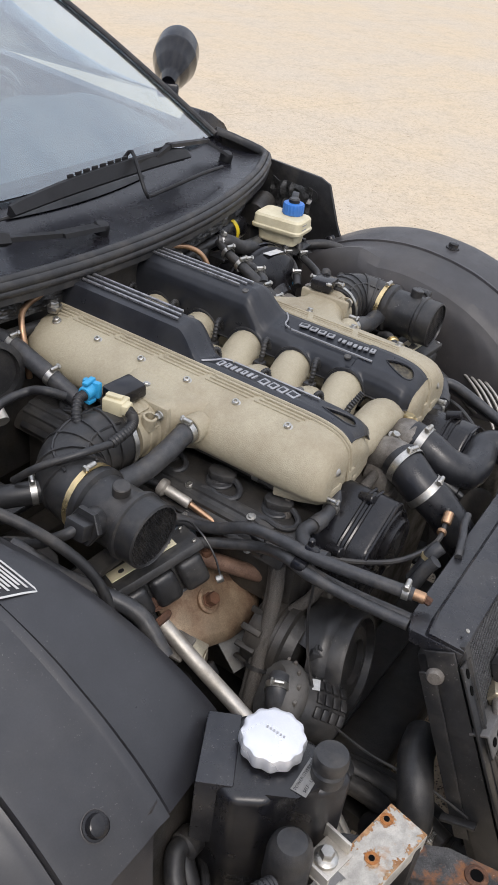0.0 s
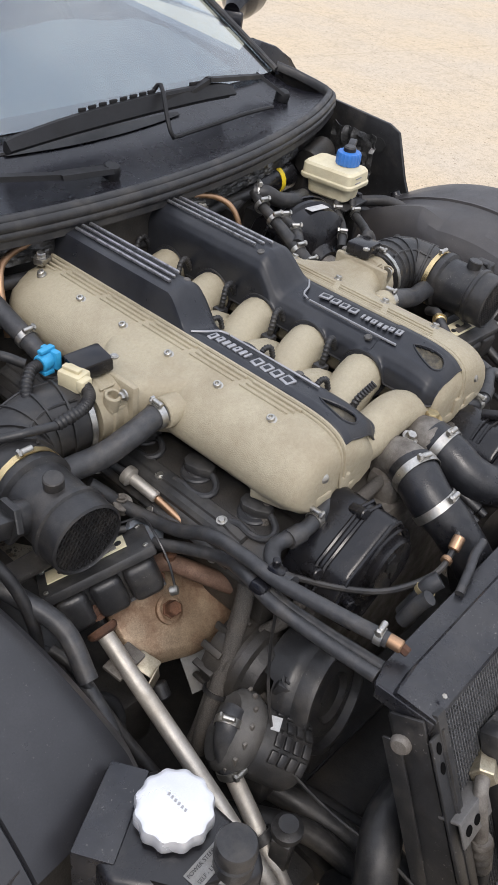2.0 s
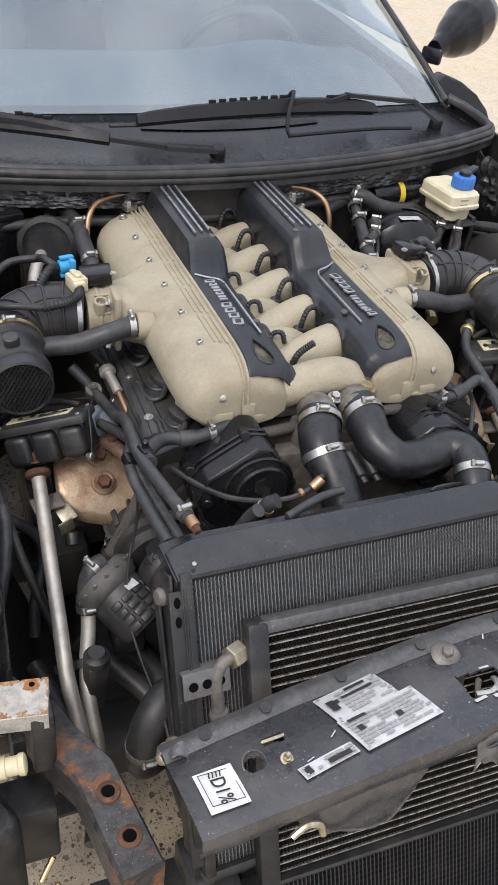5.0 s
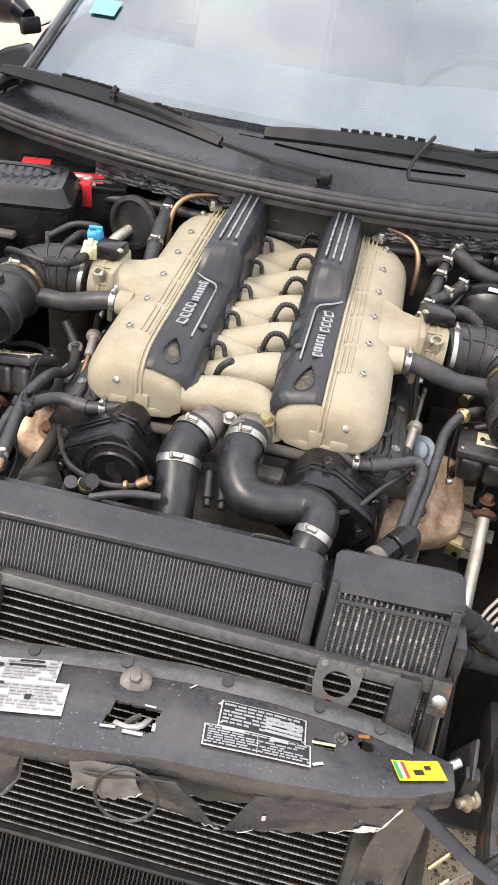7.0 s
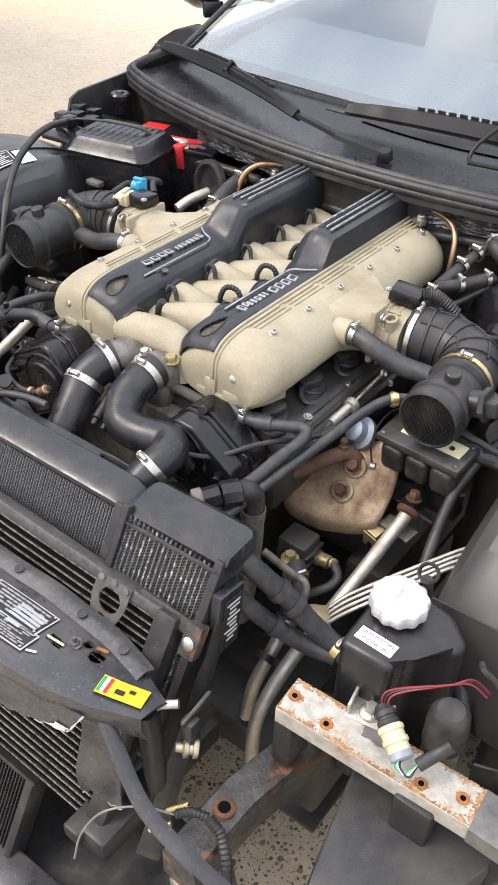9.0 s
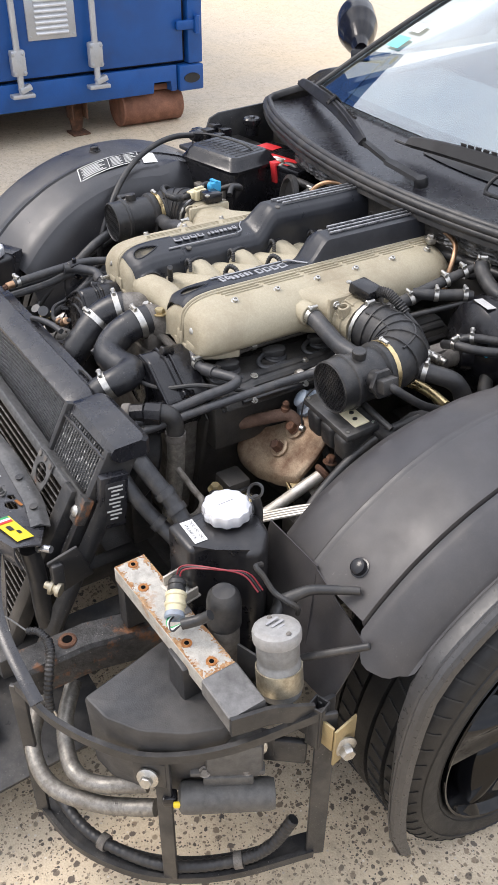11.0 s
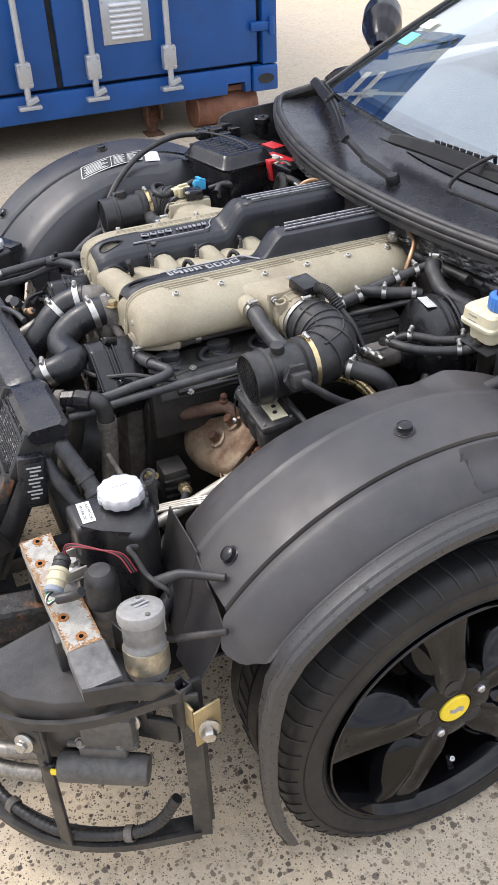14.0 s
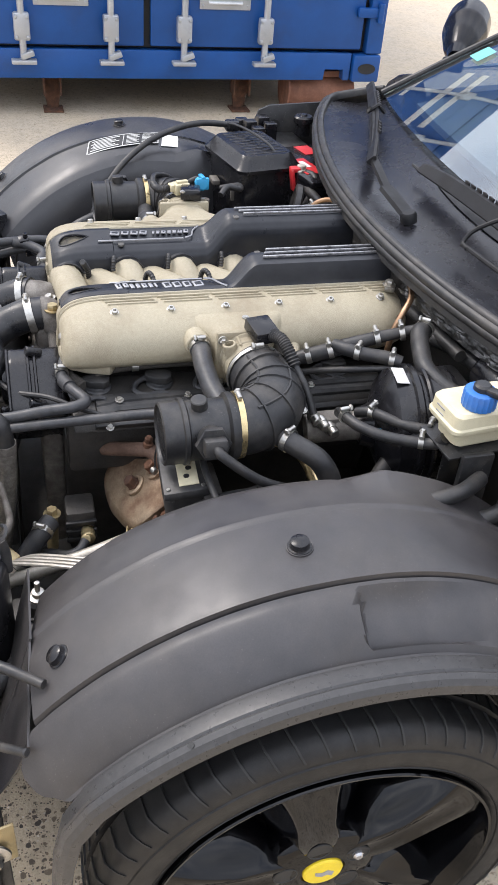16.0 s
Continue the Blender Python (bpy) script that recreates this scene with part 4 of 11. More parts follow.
# ---------------------------------------------------------------- wipers
def wiper(blade, arm, label, link=None):
    w = thing("windscreen_wiper", arm[0], label, "wiper", "windscreen wipers")
    pb = smoothed(blade, 8)
    n = len(pb)
    rings = []
    for k, p in enumerate(pb):
        t = (pb[min(k + 1, n - 1)] - pb[max(0, k - 1)]).normalized()
        sd = Vector((t.y, -t.x, 0)).normalized()
        h = 0.010 + 0.012 * math.sin(math.pi * k / (n - 1)) ** 0.6
        rings.append([p + sd * a + Vector((0, 0, z)) for a, z in ((0.004, -0.010), (0.014, -0.006), (0.016, -0.002), (0.004, h), (-0.002, h + 0.001), (-0.006, -0.008))])
    b = part("blade", loft(rings), M_WIPER, w, "black spoiler blade", 25)
    part("rubber", tube([pb[0] + (pb[0] - pb[3]).normalized() * 0.055 + Vector((0, 0.004, -0.008))] + [p + Vector((0, 0.004, -0.012)) for p in pb], 0.0035, 6, 0), M_RUBBER, b)
    for k in [q for q in range(n) if 0.26 < q / n < 0.50 or 0.66 < q / n < 0.78]:
        h = 0.010 + 0.012 * math.sin(math.pi * k / (n - 1)) ** 0.6
        part("air_vane", block(pb[k] + Vector((0, 0.004, h + 0.003)), (0.016, 0.004, 0.007), 0.001), M_WIPER, b)
    for k in range(len(arm) - 1):
        p, q = Vector(arm[k]), Vector(arm[k + 1])
        t = (q - p).normalized()
        sd = t.cross(Vector((0, 0, 1))).normalized()
        wd = 0.015 if k == 0 else 0.0105 - 0.0014 * k
        part("arm", loft([[o + sd * wd * a + Vector((0, 0, z)) for a, z in ((-1, -0.003), (1, -0.003), (0.8, 0.005), (-0.8, 0.005))] for o in (p - t * 0.004, q + t * 0.004)]), M_WIPER, w, smooth=25)
    part("pivot_cap", lathe([(0.016, -0.012), (0.016, 0.002), (0.012, 0.008), (0, 0.009)], 16, frame_to(arm[0], (0, -0.25, 1))), M_WIPER, w)
    a = Vector(arm[-1])
    q = min(pb, key=lambda v: (v - a).length)
    if link:
        j = Vector(link[0])
        part("yoke", tube([q + Vector((-0.004, 0.020, 0.016)), q + Vector((0.004, 0.004, 0.034)), j + Vector((0.004, 0.022, 0.030)), j + Vector((0.0, 0.002, 0.004)), j + Vector((0.020, 0.0, 0.0))], 0.0042, 8, 3), M_WIPER, w)
        part("link_rod", tube(link, 0.0045, 8, 4), M_WIPER, w)
        return
    part("yoke", tube([a, a + Vector((0.0, -0.012, 0.010)), q + Vector((0.0, -0.026, 0.014)), q + Vector((0, 0.0, 0.030)), q + Vector((0, 0.018, 0.012))], 0.005, 6, 0), M_WIPER, w)


wiper([(-0.112, 0.662, 0.924), (0.03, 0.668, 0.931), (0.21, 0.672, 0.937), (0.36, 0.690, 0.932), (0.45, 0.704, 0.925)],
      [(0.630, 0.714, 0.890), (0.577, 0.740, 0.927), (0.373, 0.692, 0.958), (0.315, 0.682, 0.946), (0.235, 0.670, 0.950)], "matt black wiper parked along the windscreen base", [(0.199, 0.602, 0.904), (0.30, 0.612, 0.906), (0.42, 0.630, 0.905), (0.52, 0.648, 0.898)])
wiper([(-0.752, 0.796, 0.915), (-0.60, 0.742, 0.920), (-0.45, 0.690, 0.922), (-0.31, 0.636, 0.920), (-0.185, 0.584, 0.915)],
      [(0.034, 0.574, 0.888), (-0.074, 0.571, 0.899), (-0.20, 0.588, 0.915), (-0.33, 0.638, 0.930), (-0.45, 0.682, 0.936)], "matt black wiper lying over the scuttle panel")


# ---------------------------------------------------------------- wheels
def wheel(s, cx, cy, cz):
    w = thing("wheel", (cx, cy, GROUND_Z), "black five-spoke alloy wheel with a low-profile tyre", "wheel", "front wheels")
    m = Matrix.Translation((cx, cy, cz)) @ Matrix.Rotation(math.pi / 2 * s, 4, "Y")
    R, W = 0.326, 0.122

    def settle(bm):
        for v in bm.verts:
            v.co.z = max(v.co.z, GROUND_Z + 0.0005)
        return bm
    side = [(0.238, 0.098), (0.243, 0.110), (0.250, 0.1165), (0.262, 0.1205), (0.282, 0.122), (0.300, 0.119), (0.311, 0.113), (0.3185, 0.105)]
    prof = [(r, -z) for r, z in side]
    for k in range(5):
        a = -0.098 + k * 0.0402
        d = 0.0012 * abs(k - 2) ** 1.6
        prof += [(R - d, a), (R - d, a + 0.0325), (R - 0.009, a + 0.034), (R - 0.009, a + 0.0385)]
    prof = prof[:-2] + [(r, z) for r, z in reversed(side)] + [(0.232, 0.0), (0.238, -0.098)]
    t = part("tyre", settle(lathe(prof, 112, m)), M_TYRE, w, "worn black low-profile tyre", 30)
    # fine moulded rings on the sidewall
    for r, z in ((0.2575, 0.1197), (0.292, 0.1212)):
        part("sidewall_ring", settle(lathe([(r - 0.0012, z - 0.001), (r, z + 0.0012), (r + 0.0012, z - 0.001), (r - 0.0012, z - 0.001)], 96, m)), M_TYRE, t)
    # cuts across the tread blocks
    rows = [[(0.3025, 0.1182), (0.311, 0.1135), (0.3188, 0.1055), (0.3242, 0.098), (0.3252, 0.082), (0.3255, 0.067)]]
    if s > 0:
        rows += [[(0.3262, 0.0555), (0.3264, 0.040), (0.3266, 0.0265)], [(0.3262, -0.0255), (0.3264, -0.040), (0.3266, -0.0555)]]
    for j, row in enumerate(rows):
        for k in range(60):
            a = 2 * math.pi * (k + 0.5 * (j % 2)) / 60
            bm = bmesh.new()
            prev = None
            for i, (r, z) in enumerate(row):
                aa = a + 0.05 * i / len(row) * (1 if j == 0 else -1)
                q = [bm.verts.new(m @ Vector((rr * math.cos(aa + e), rr * math.sin(aa + e), z + (0.0006 if j == 0 and i < 3 else 0)))) for rr, e in ((r + 0.0007, -0.0045), (r + 0.0007, 0.0045), (r - 0.002, 0.0045), (r - 0.002, -0.0045))]
                if prev:
                    for x in range(4):
                        bm.faces.new((prev[x], prev[(x + 1) % 4], q[(x + 1) % 4], q[x]))
                prev = q
            part("tread_groove", settle(bm), M_GASKETGAP, t)
    rim = part("rim", lathe([(0.240, 0.108), (0.2455, 0.1155), (0.2475, 0.121), (0.2465, 0.1235), (0.2425, 0.1225), (0.240, 0.116), (0.2345, 0.108), (0.230, 0.092), (0.2225, 0.02), (0.214, -0.02), (0.212, -0.10), (0.236, -0.105), (0.240, 0.108)], 96, m), M_RIM, w)
    zf = 0.107
    base = radians(119)
    # five broad arms with hollowed faces, flaring into the rim
    for k in range(5):
        a = 2 * math.pi * k / 5 + base
        rings = []
        for j in range(17):
            f = j / 16
            r = 0.040 + 0.196 * f
            hw = 0.040 - 0.042 * f + 0.056 * f ** 2.4
            if f < 0.25:
                hw -= 0.016 * (1 - f / 0.25)
            z0 = zf - 0.004 + 0.010 * math.sin(math.pi * f ** 0.8) + 0.002 * f
            dip = 0.007 * math.sin(math.pi * min(1, f * 1.05))
            fl = 0.036 * math.sin(math.pi * min(1, max(0, (f - 0.16) / 0.84)) ** 0.8) if f > 0.16 else 0.0
            ring = [(r, -hw - fl, z0 - 0.075), (r, -hw - fl, z0 - 0.036), (r, -hw - fl * 0.45, z0 - 0.0195), (r, -hw, z0 - 0.008), (r, -hw * 0.93, z0 - 0.002), (r, -hw * 0.8, z0), (r, -hw * 0.4, z0 - dip * 0.75), (r, 0, z0 - dip), (r, hw * 0.4, z0 - dip * 0.75), (r, hw * 0.8, z0), (r, hw * 0.93, z0 - 0.002), (r, hw, z0 - 0.008), (r, hw + fl * 0.45, z0 - 0.0195), (r, hw + fl, z0 - 0.036), (r, hw + fl, z0 - 0.075)]
            rings.append([m @ (Matrix.Rotation(a, 4, "Z") @ Vector(p)) for p in ring])
        part("spoke", loft(rings), M_RIM, rim, smooth=50)
    hub = part("hub", lathe([(0.083, zf - 0.05), (0.083, zf - 0.010), (0.078, zf - 0.003), (0.070, zf), (0.033, zf + 0.001), (0.031, zf - 0.002), (0, zf - 0.002)], 48, m), M_RIM, rim)
    part("centre_cap", lathe([(0.0295, zf - 0.003), (0.0295, zf + 0.002), (0.027, zf + 0.0045), (0, zf + 0.0055)], 36, m), M_YELLOW, hub, "yellow centre cap with a dark emblem")
    part("emblem", prism([(-0.006, -0.013), (0.002, -0.012), (0.007, -0.002), (0.004, 0.006), (0.009, 0.013), (-0.001, 0.015), (-0.007, 0.005), (-0.003, -0.003)], zf + 0.0050, zf + 0.0060, m), M_GREYINK, hub)
    for k in range(5):
        a = 2 * math.pi * k / 5 + base
        ax = m.to_3x3() @ Vector((0, 0, 1))
        p = m @ Vector((0.0555 * math.cos(a), 0.0555 * math.sin(a), zf))
        part("nut_well", lathe([(0.0180, -0.002), (0.0180, 0.0010), (0.0165, 0.0018), (0.0155, 0.0006), (0.0, 0.0006)], 20, frame_to(p, ax)), M_GASKETGAP, hub)
        if k in (0, 3):
            part("wheel_nut", lathe([(0.0080, 0.0), (0.0080, 0.004), (0.0055, 0.007), (0, 0.0075)], 12, frame_to(p, ax)), M_SILVER, hub, "bright wheel nut")
    a = base + radians(252)
    p0, p1 = (m @ Vector((r * math.cos(a), r * math.sin(a), z)) for r, z in ((0.226, 0.062), (0.205, 0.080)))
    part("valve", merge(cyl(p0, p1, 0.0045), cyl(p1 + (p0 - p1) * 0.3, p1, 0.006)), M_SILVER, rim)
    part("brake_disc", lathe([(0.160, -0.045), (0.160, -0.02), (0.07, -0.02), (0.07, -0.01), (0, -0.01)], 48, m), M_CAST, rim, "dull steel brake disc")
    part("caliper", block(m @ Vector((-0.10, 0.10, -0.025)), (0.07, 0.10, 0.10), 0.012), M_BLOCK, rim)
    return w


wheel(1, 0.812, 0.185, 0.306)
wheel(-1, -0.812, 0.185, 0.306)


def rear_wheel(s):
    w = thing("wheel", (s * 0.79, 2.78, GROUND_Z), "black alloy wheel under the rear of the car", "wheel", "rear wheels")
    m = Matrix.Translation((s * 0.79, 2.78, 0.306)) @ Matrix.Rotation(math.pi / 2 * s, 4, "Y")
    part("tyre", lathe([(0.240, -0.10), (0.262, -0.122), (0.300, -0.119), (0.317, -0.105), (0.317, 0.105), (0.300, 0.119), (0.262, 0.122), (0.240, 0.10), (0.240, -0.10)], 64, m), M_TYRE, w)
    part("rim", lathe([(0.242, 0.10), (0.246, 0.12), (0.230, 0.09), (0.10, 0.075), (0.08, 0.095), (0, 0.097)], 48, m), M_RIM, w)


for s in (-1, 1):
    rear_wheel(s)


# ---------------------------------------------------------------- wheel arch liners
def liner(s, cy, cz, lift):
    c = thing("wheel_arch_liner", (s * 0.76, cy, cz), "grey-black plastic wheel arch liner dulled with dust", "arch liner", "wheel arch liners")
    # crown profile across x: (x, radius)
    prof = [(0.568, 0.16), (0.572, 0.26), (0.578, 0.340), (0.584, 0.395), (0.594, 0.432), (0.608, 0.456), (0.628, 0.471), (0.66, 0.481), (0.692, 0.4885), (0.6985, 0.4903), (0.7000, 0.4872), (0.7018, 0.4945), (0.706, 0.4945), (0.711, 0.4930), (0.74, 0.496), (0.80, 0.4970), (0.822, 0.4965), (0.8282, 0.4955), (0.8300, 0.4868), (0.8320, 0.4898), (0.836, 0.4880), (0.846, 0.4860), (0.866, 0.4755), (0.884, 0.4620), (0.897, 0.4480), (0.9030, 0.4405), (0.908, 0.4385)]
    a0, a1 = 139, 14

    def fn(u, v):
        i = v * (len(prof) - 1)
        k = min(int(i), len(prof) - 2)
        f = i - k
        x = prof[k][0] * (1 - f) + prof[k + 1][0] * f
        r = prof[k][1] * (1 - f) + prof[k + 1][1] * f + lift
        lo = 138.5 + 24 * min(1, max(0, (0.60 - x) / 0.02)) * (1 if s > 0 else 0.3)
        if x > 0.829:
            lo = float(np.interp(x, (0.829, 0.838, 0.858, 0.884, 0.900, 0.908), (139.0, 141.5, 144.6, 144.4, 142.0, 140.5))) + 0.5 * noise.noise((x * 160, 2, 1))
        a = lo + (a1 - lo) * u
        r += 0.0016 * noise.noise((x * 9, u * 7, 5)) + 0.0007 * noise.noise((x * 30, u * 24, 2))
        # pressed hollow in the outer shoulder, with a sharp front edge
        if 0.836 < x < 0.897 and a < 90.3:
            k2 = min(1.0, (90.3 - a) / 0.8) * min(1, max(0, (a - 66) / 14)) if a > 66 else 0.0
            r -= 0.017 * k2 * min(1, (x - 0.836) / 0.012) * min(1, (0.897 - x) / 0.006)
        # raised inner flange towards the rear
        if x < 0.70 and a < 82:
            r += 0.022 * min(1, (82 - a) / 6) * math.exp(-((x - 0.625) / 0.03) ** 2) * min(1, max(0, (a - 40) / 10))
        # the inner side leans in towards the front
        x -= (0.060 if s < 0 else 0.012) * min(1, max(0, (a - 95) / 40)) * min(1, max(0, (0.71 - x) / 0.09))
        return Vector((s * x, cy + r * math.cos(radians(a)), cz + r * math.sin(radians(a))))
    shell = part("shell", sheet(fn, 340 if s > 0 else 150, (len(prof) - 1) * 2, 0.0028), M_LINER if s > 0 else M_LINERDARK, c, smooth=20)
    for a, x in ((132.5, 0.772), (95.5, 0.768), (57, 0.765)):
        r = 0.4968 + lift
        p = Vector((s * x, cy + r * math.cos(radians(a)), cz + r * math.sin(radians(a))))
        ax = Vector((0, math.cos(radians(a)), math.sin(radians(a))))
        part("push_plug", lathe([(0.0150, -0.002), (0.0150, 0.0015), (0.0125, 0.002), (0.0120, 0.003), (0.0115, 0.010), (0.009, 0.0115), (0, 0.012)], 20, frame_to(p, ax)), M_GLOSSPL, c, "round black push-in plug")
        part("plug_recess", lathe([(0.0148, 0.0), (0.0165, -0.001), (0.0165, 0.0006), (0.0158, 0.0009), (0.0148, 0.0006), (0.0148, 0.0)], 22, frame_to(p, ax)), M_LINER, c)
    # front flap hanging under the crown
    def flap(u, v):
        a = Vector((0.700, -0.178, 0.640)).lerp(Vector((0.846, -0.190, 0.606)), u)
        b = Vector((0.768, -0.243, 0.497)).lerp(Vector((0.843, -0.240, 0.505)), u)
        p = a.lerp(b, v)
        p.y += 0.006 * math.sin(math.pi * v) + 0.002 * noise.noise((u * 5, v * 5, 2))
        return Vector((s * p.x, p.y + cy - 0.191, p.z + lift))
    part("front_flap", sheet(flap, 12, 12, 0.0028), M_LINER, c)
    def inner(u, v):
        a = Vector((0.585, -0.175, 0.632)).lerp(Vector((0.715, -0.178, 0.640)), u)
        b = Vector((0.585, -0.215, 0.470)).lerp(Vector((0.770, -0.236, 0.500)), u)
        p = a.lerp(b, v)
        return Vector((s * p.x, p.y + cy - 0.191, p.z + lift))
    if s > 0:
        part("front_wall", sheet(inner, 8, 8, 0.0028), M_LINER, c)
    else:
        # dark wall added behind the flap to cover the bright ground
        part("splash_wall", sheet(lambda u, v: inner(u, -0.10 + 1.75 * v) + Vector((0, 0.035, 0)), 10, 12, 0.0028), M_BLOCK, c)
    # rolled rim along the outer edge, running on as a loose hanging strip
    way = [(cy + (0.4425 + lift) * math.cos(radians(a)), cz + (0.4425 + lift) * math.sin(radians(a)), 0.906, 1.0) for a in range(14, 138, 2)]
    way += [(cy - 0.346, cz + 0.262, 0.908, 1.0), (cy - 0.359, cz + 0.200, 0.910, 1.0), (cy - 0.366, cz + 0.13, 0.920, 1.0), (cy - 0.367, cz + 0.06, 0.924, 1.0), (cy - 0.362, cz - 0.01, 0.926, 1.0), (cy - 0.349, cz - 0.08, 0.928, 0.95), (cy - 0.328, cz - 0.138, 0.932, 0.8)]
    rings = []
    for i, (y, z, xi, k) in enumerate(way):
        y0, z0, y1, z1 = *way[max(0, i - 1)][:2], *way[min(len(way) - 1, i + 1)][:2]
        l = math.hypot(y1 - y0, z1 - z0)
        ny, nz = -(z1 - z0) / l, (y1 - y0) / l
        if ny * (y - cy) + nz * (z - cz) < 0:
            ny, nz = -ny, -nz
        sec = [(xi, -0.003), (xi + 0.004, 0.0028), (xi + 0.009, 0.0046), (0.931, 0.0050), (0.9335, 0.0030), (0.9360, 0.0042), (0.943, 0.0020), (0.948, -0.004), (0.950, -0.016 * k), (0.9475, -0.017 * k), (0.944, -0.006), (0.934, -0.001), (xi + 0.006, -0.0035)]
        rings.append([Vector((s * x, y + ny * h, z + nz * h)) for x, h in sec])
    rim = part("edge_strip", loft(rings), M_LINERRIM, c, "rolled rubber edge strip hanging loose in front", smooth=24)
    for a in (62, 118):
        r = 0.4455 + lift
        # strip holes are small black discs with the shade painted on
        part("strip_hole", lathe([(0.0035, 0), (0.0035, 0.0014), (0, 0.0014)], 10, frame_to((s * 0.939, cy + r * math.cos(radians(a)), cz + r * math.sin(radians(a))), (0.3 * s, math.cos(radians(a)), math.sin(radians(a))))), M_GASKETGAP, rim)
    return c


liner(1, 0.191, 0.300, 0.0)
liner(-1, 0.181, 0.300, 0.018)

# ---------------------------------------------------------------- engine
def clamp(at, axis, r, parent, width=0.010, material=None):
    """Worm-drive hose clamp: a band and its screw housing."""
    b = part("hose_clamp", ring_band(at, axis, r, width), material or M_STEEL, parent, "bright worm-drive hose clamp")
    ax = Vector(axis).normalized()
    up = Vector((0, 0, 1)) - ax * ax.z
    up = up.normalized() if up.length > 0.05 else Vector((0, -1, 0))
    q = Vector(at) + up * (r + 0.004)
    side = ax.cross(up)
    part("screw", merge(cyl(q - side * 0.009, q + side * 0.007, 0.004, 10), cyl(q + side * 0.007, q + side * 0.012, 0.0055, 6)), M_STEEL, b)
    return b


def plenum_section(y):
    """Cross-section (x, z) of the intake plenum at y, narrowing to a rounded front end."""
    base = [(0.070, 0.772), (0.100, 0.797), (0.136, 0.806), (0.168, 0.806), (0.192, 0.801), (0.214, 0.790), (0.231, 0.774), (0.239, 0.756), (0.240, 0.738), (0.234, 0.727), (0.220, 0.716), (0.198, 0.710), (0.150, 0.708), (0.090, 0.710), (0.070, 0.730)]
    if y < 0.03:
        f = min(0.995, (0.03 - y) / 0.122)
        k = 1 - max(0.0, 1 - f ** 4.0) ** (1 / 4.0)
        base = [(x - (x - 0.155) * 0.56 * k * (1 if x > 0.155 else 0.2), z - max(0, z - 0.715) * 0.80 * k) for x, z in base]
    if y > 0.455:
        f = min(1.0, (y - 0.455) / 0.072)
        k = 1 - math.sqrt(max(0, 1 - f * f))
        base = [(0.15 + (x - 0.15) * (1 - 0.55 * k), 0.75 + (z - 0.75) * (1 - 0.55 * k)) for x, z in base]
    return base


def front_drop(y, z):
    """How the plenum and its cover roll down at their front end."""
    if y > 0.03:
        return z
    f = min(0.98, (0.03 - y) / 0.122)
    k = 1 - max(0.0, 1 - f ** 4.0) ** (1 / 4.0)
    return z - max(0, z - 0.715) * 0.80 * k


def runner_places(s):
    """Rear-to-front places, height and radius of the tubes that pass under a cover's inner edge."""
    if s > 0:
        return [0.031 + k * 0.104 for k in range(5)], 0.752, 0.0345
    return [0.053 + k * 0.104 for k in range(5)] + [-0.064], 0.745, 0.0315


def cover_inner(s, y):
    """The scalloped lower edge of the black cover on its valley side: x and z."""
    xi = 0.057 + 0.012 * max(0.0, (-0.068 - y) / 0.016) ** 2
    lo = 0.757
    ys, z, r = runner_places(s)
    for yr in ys:
        d = abs(y - yr)
        if d < r + 0.004:
            lo = max(lo, z + math.sqrt(max(0, (r + 0.004) ** 2 - d * d)))
    return xi, lo


def cover_shell(s, u, v):
    """Black cover: raised rear with bevelled shoulders, flat front, rolled into the valley; u along y, v across."""
    y = -0.0840 + 0.5960 * min(1.0, u / 0.985)
    f = min(1, max(0, (y - 0.205) / 0.055))
    f = f * f * (3 - 2 * f)
    xi, lo = cover_inner(s, y)
    xo = 0.1372
    to, ti = 0.8085 + 0.040 * f, 0.797 + 0.050 * f
    pts = [(xo, 0.8062), (xo - 0.0012, 0.8078), (xo - 0.003 - 0.006 * f, to - 0.0015 * f), (xo - 0.012 - 0.008 * f, to + 0.001), (xi + 0.036, ti + 0.0045), (xi + 0.022, ti + 0.0015), (xi + 0.011, ti - 0.006), (xi + 0.004, ti - 0.017), (xi + 0.001, ti - 0.029), (xi, lo)]
    at = (0, 0.03, 0.10, 0.20, 0.52, 0.64, 0.74, 0.83, 0.91, 1.0)
    x = float(np.interp(v, at, [p[0] for p in pts]))
    z = float(np.interp(v, at, [max(p[1], lo) if k > 4 else p[1] for k, p in enumerate(pts)]))
    z = max(front_drop(y, z), 0.754) + (0.0022 if y < 0.03 else 0.0)
    if y > 0.488:
        e = min(1, (y - 0.488) / 0.024)
        z -= 0.010 * e * e
    if u > 0.985:
        z = z + (min(z, 0.778) - z) * min(1, (u - 0.985) / 0.012)
    return Vector((s * x, y, z))


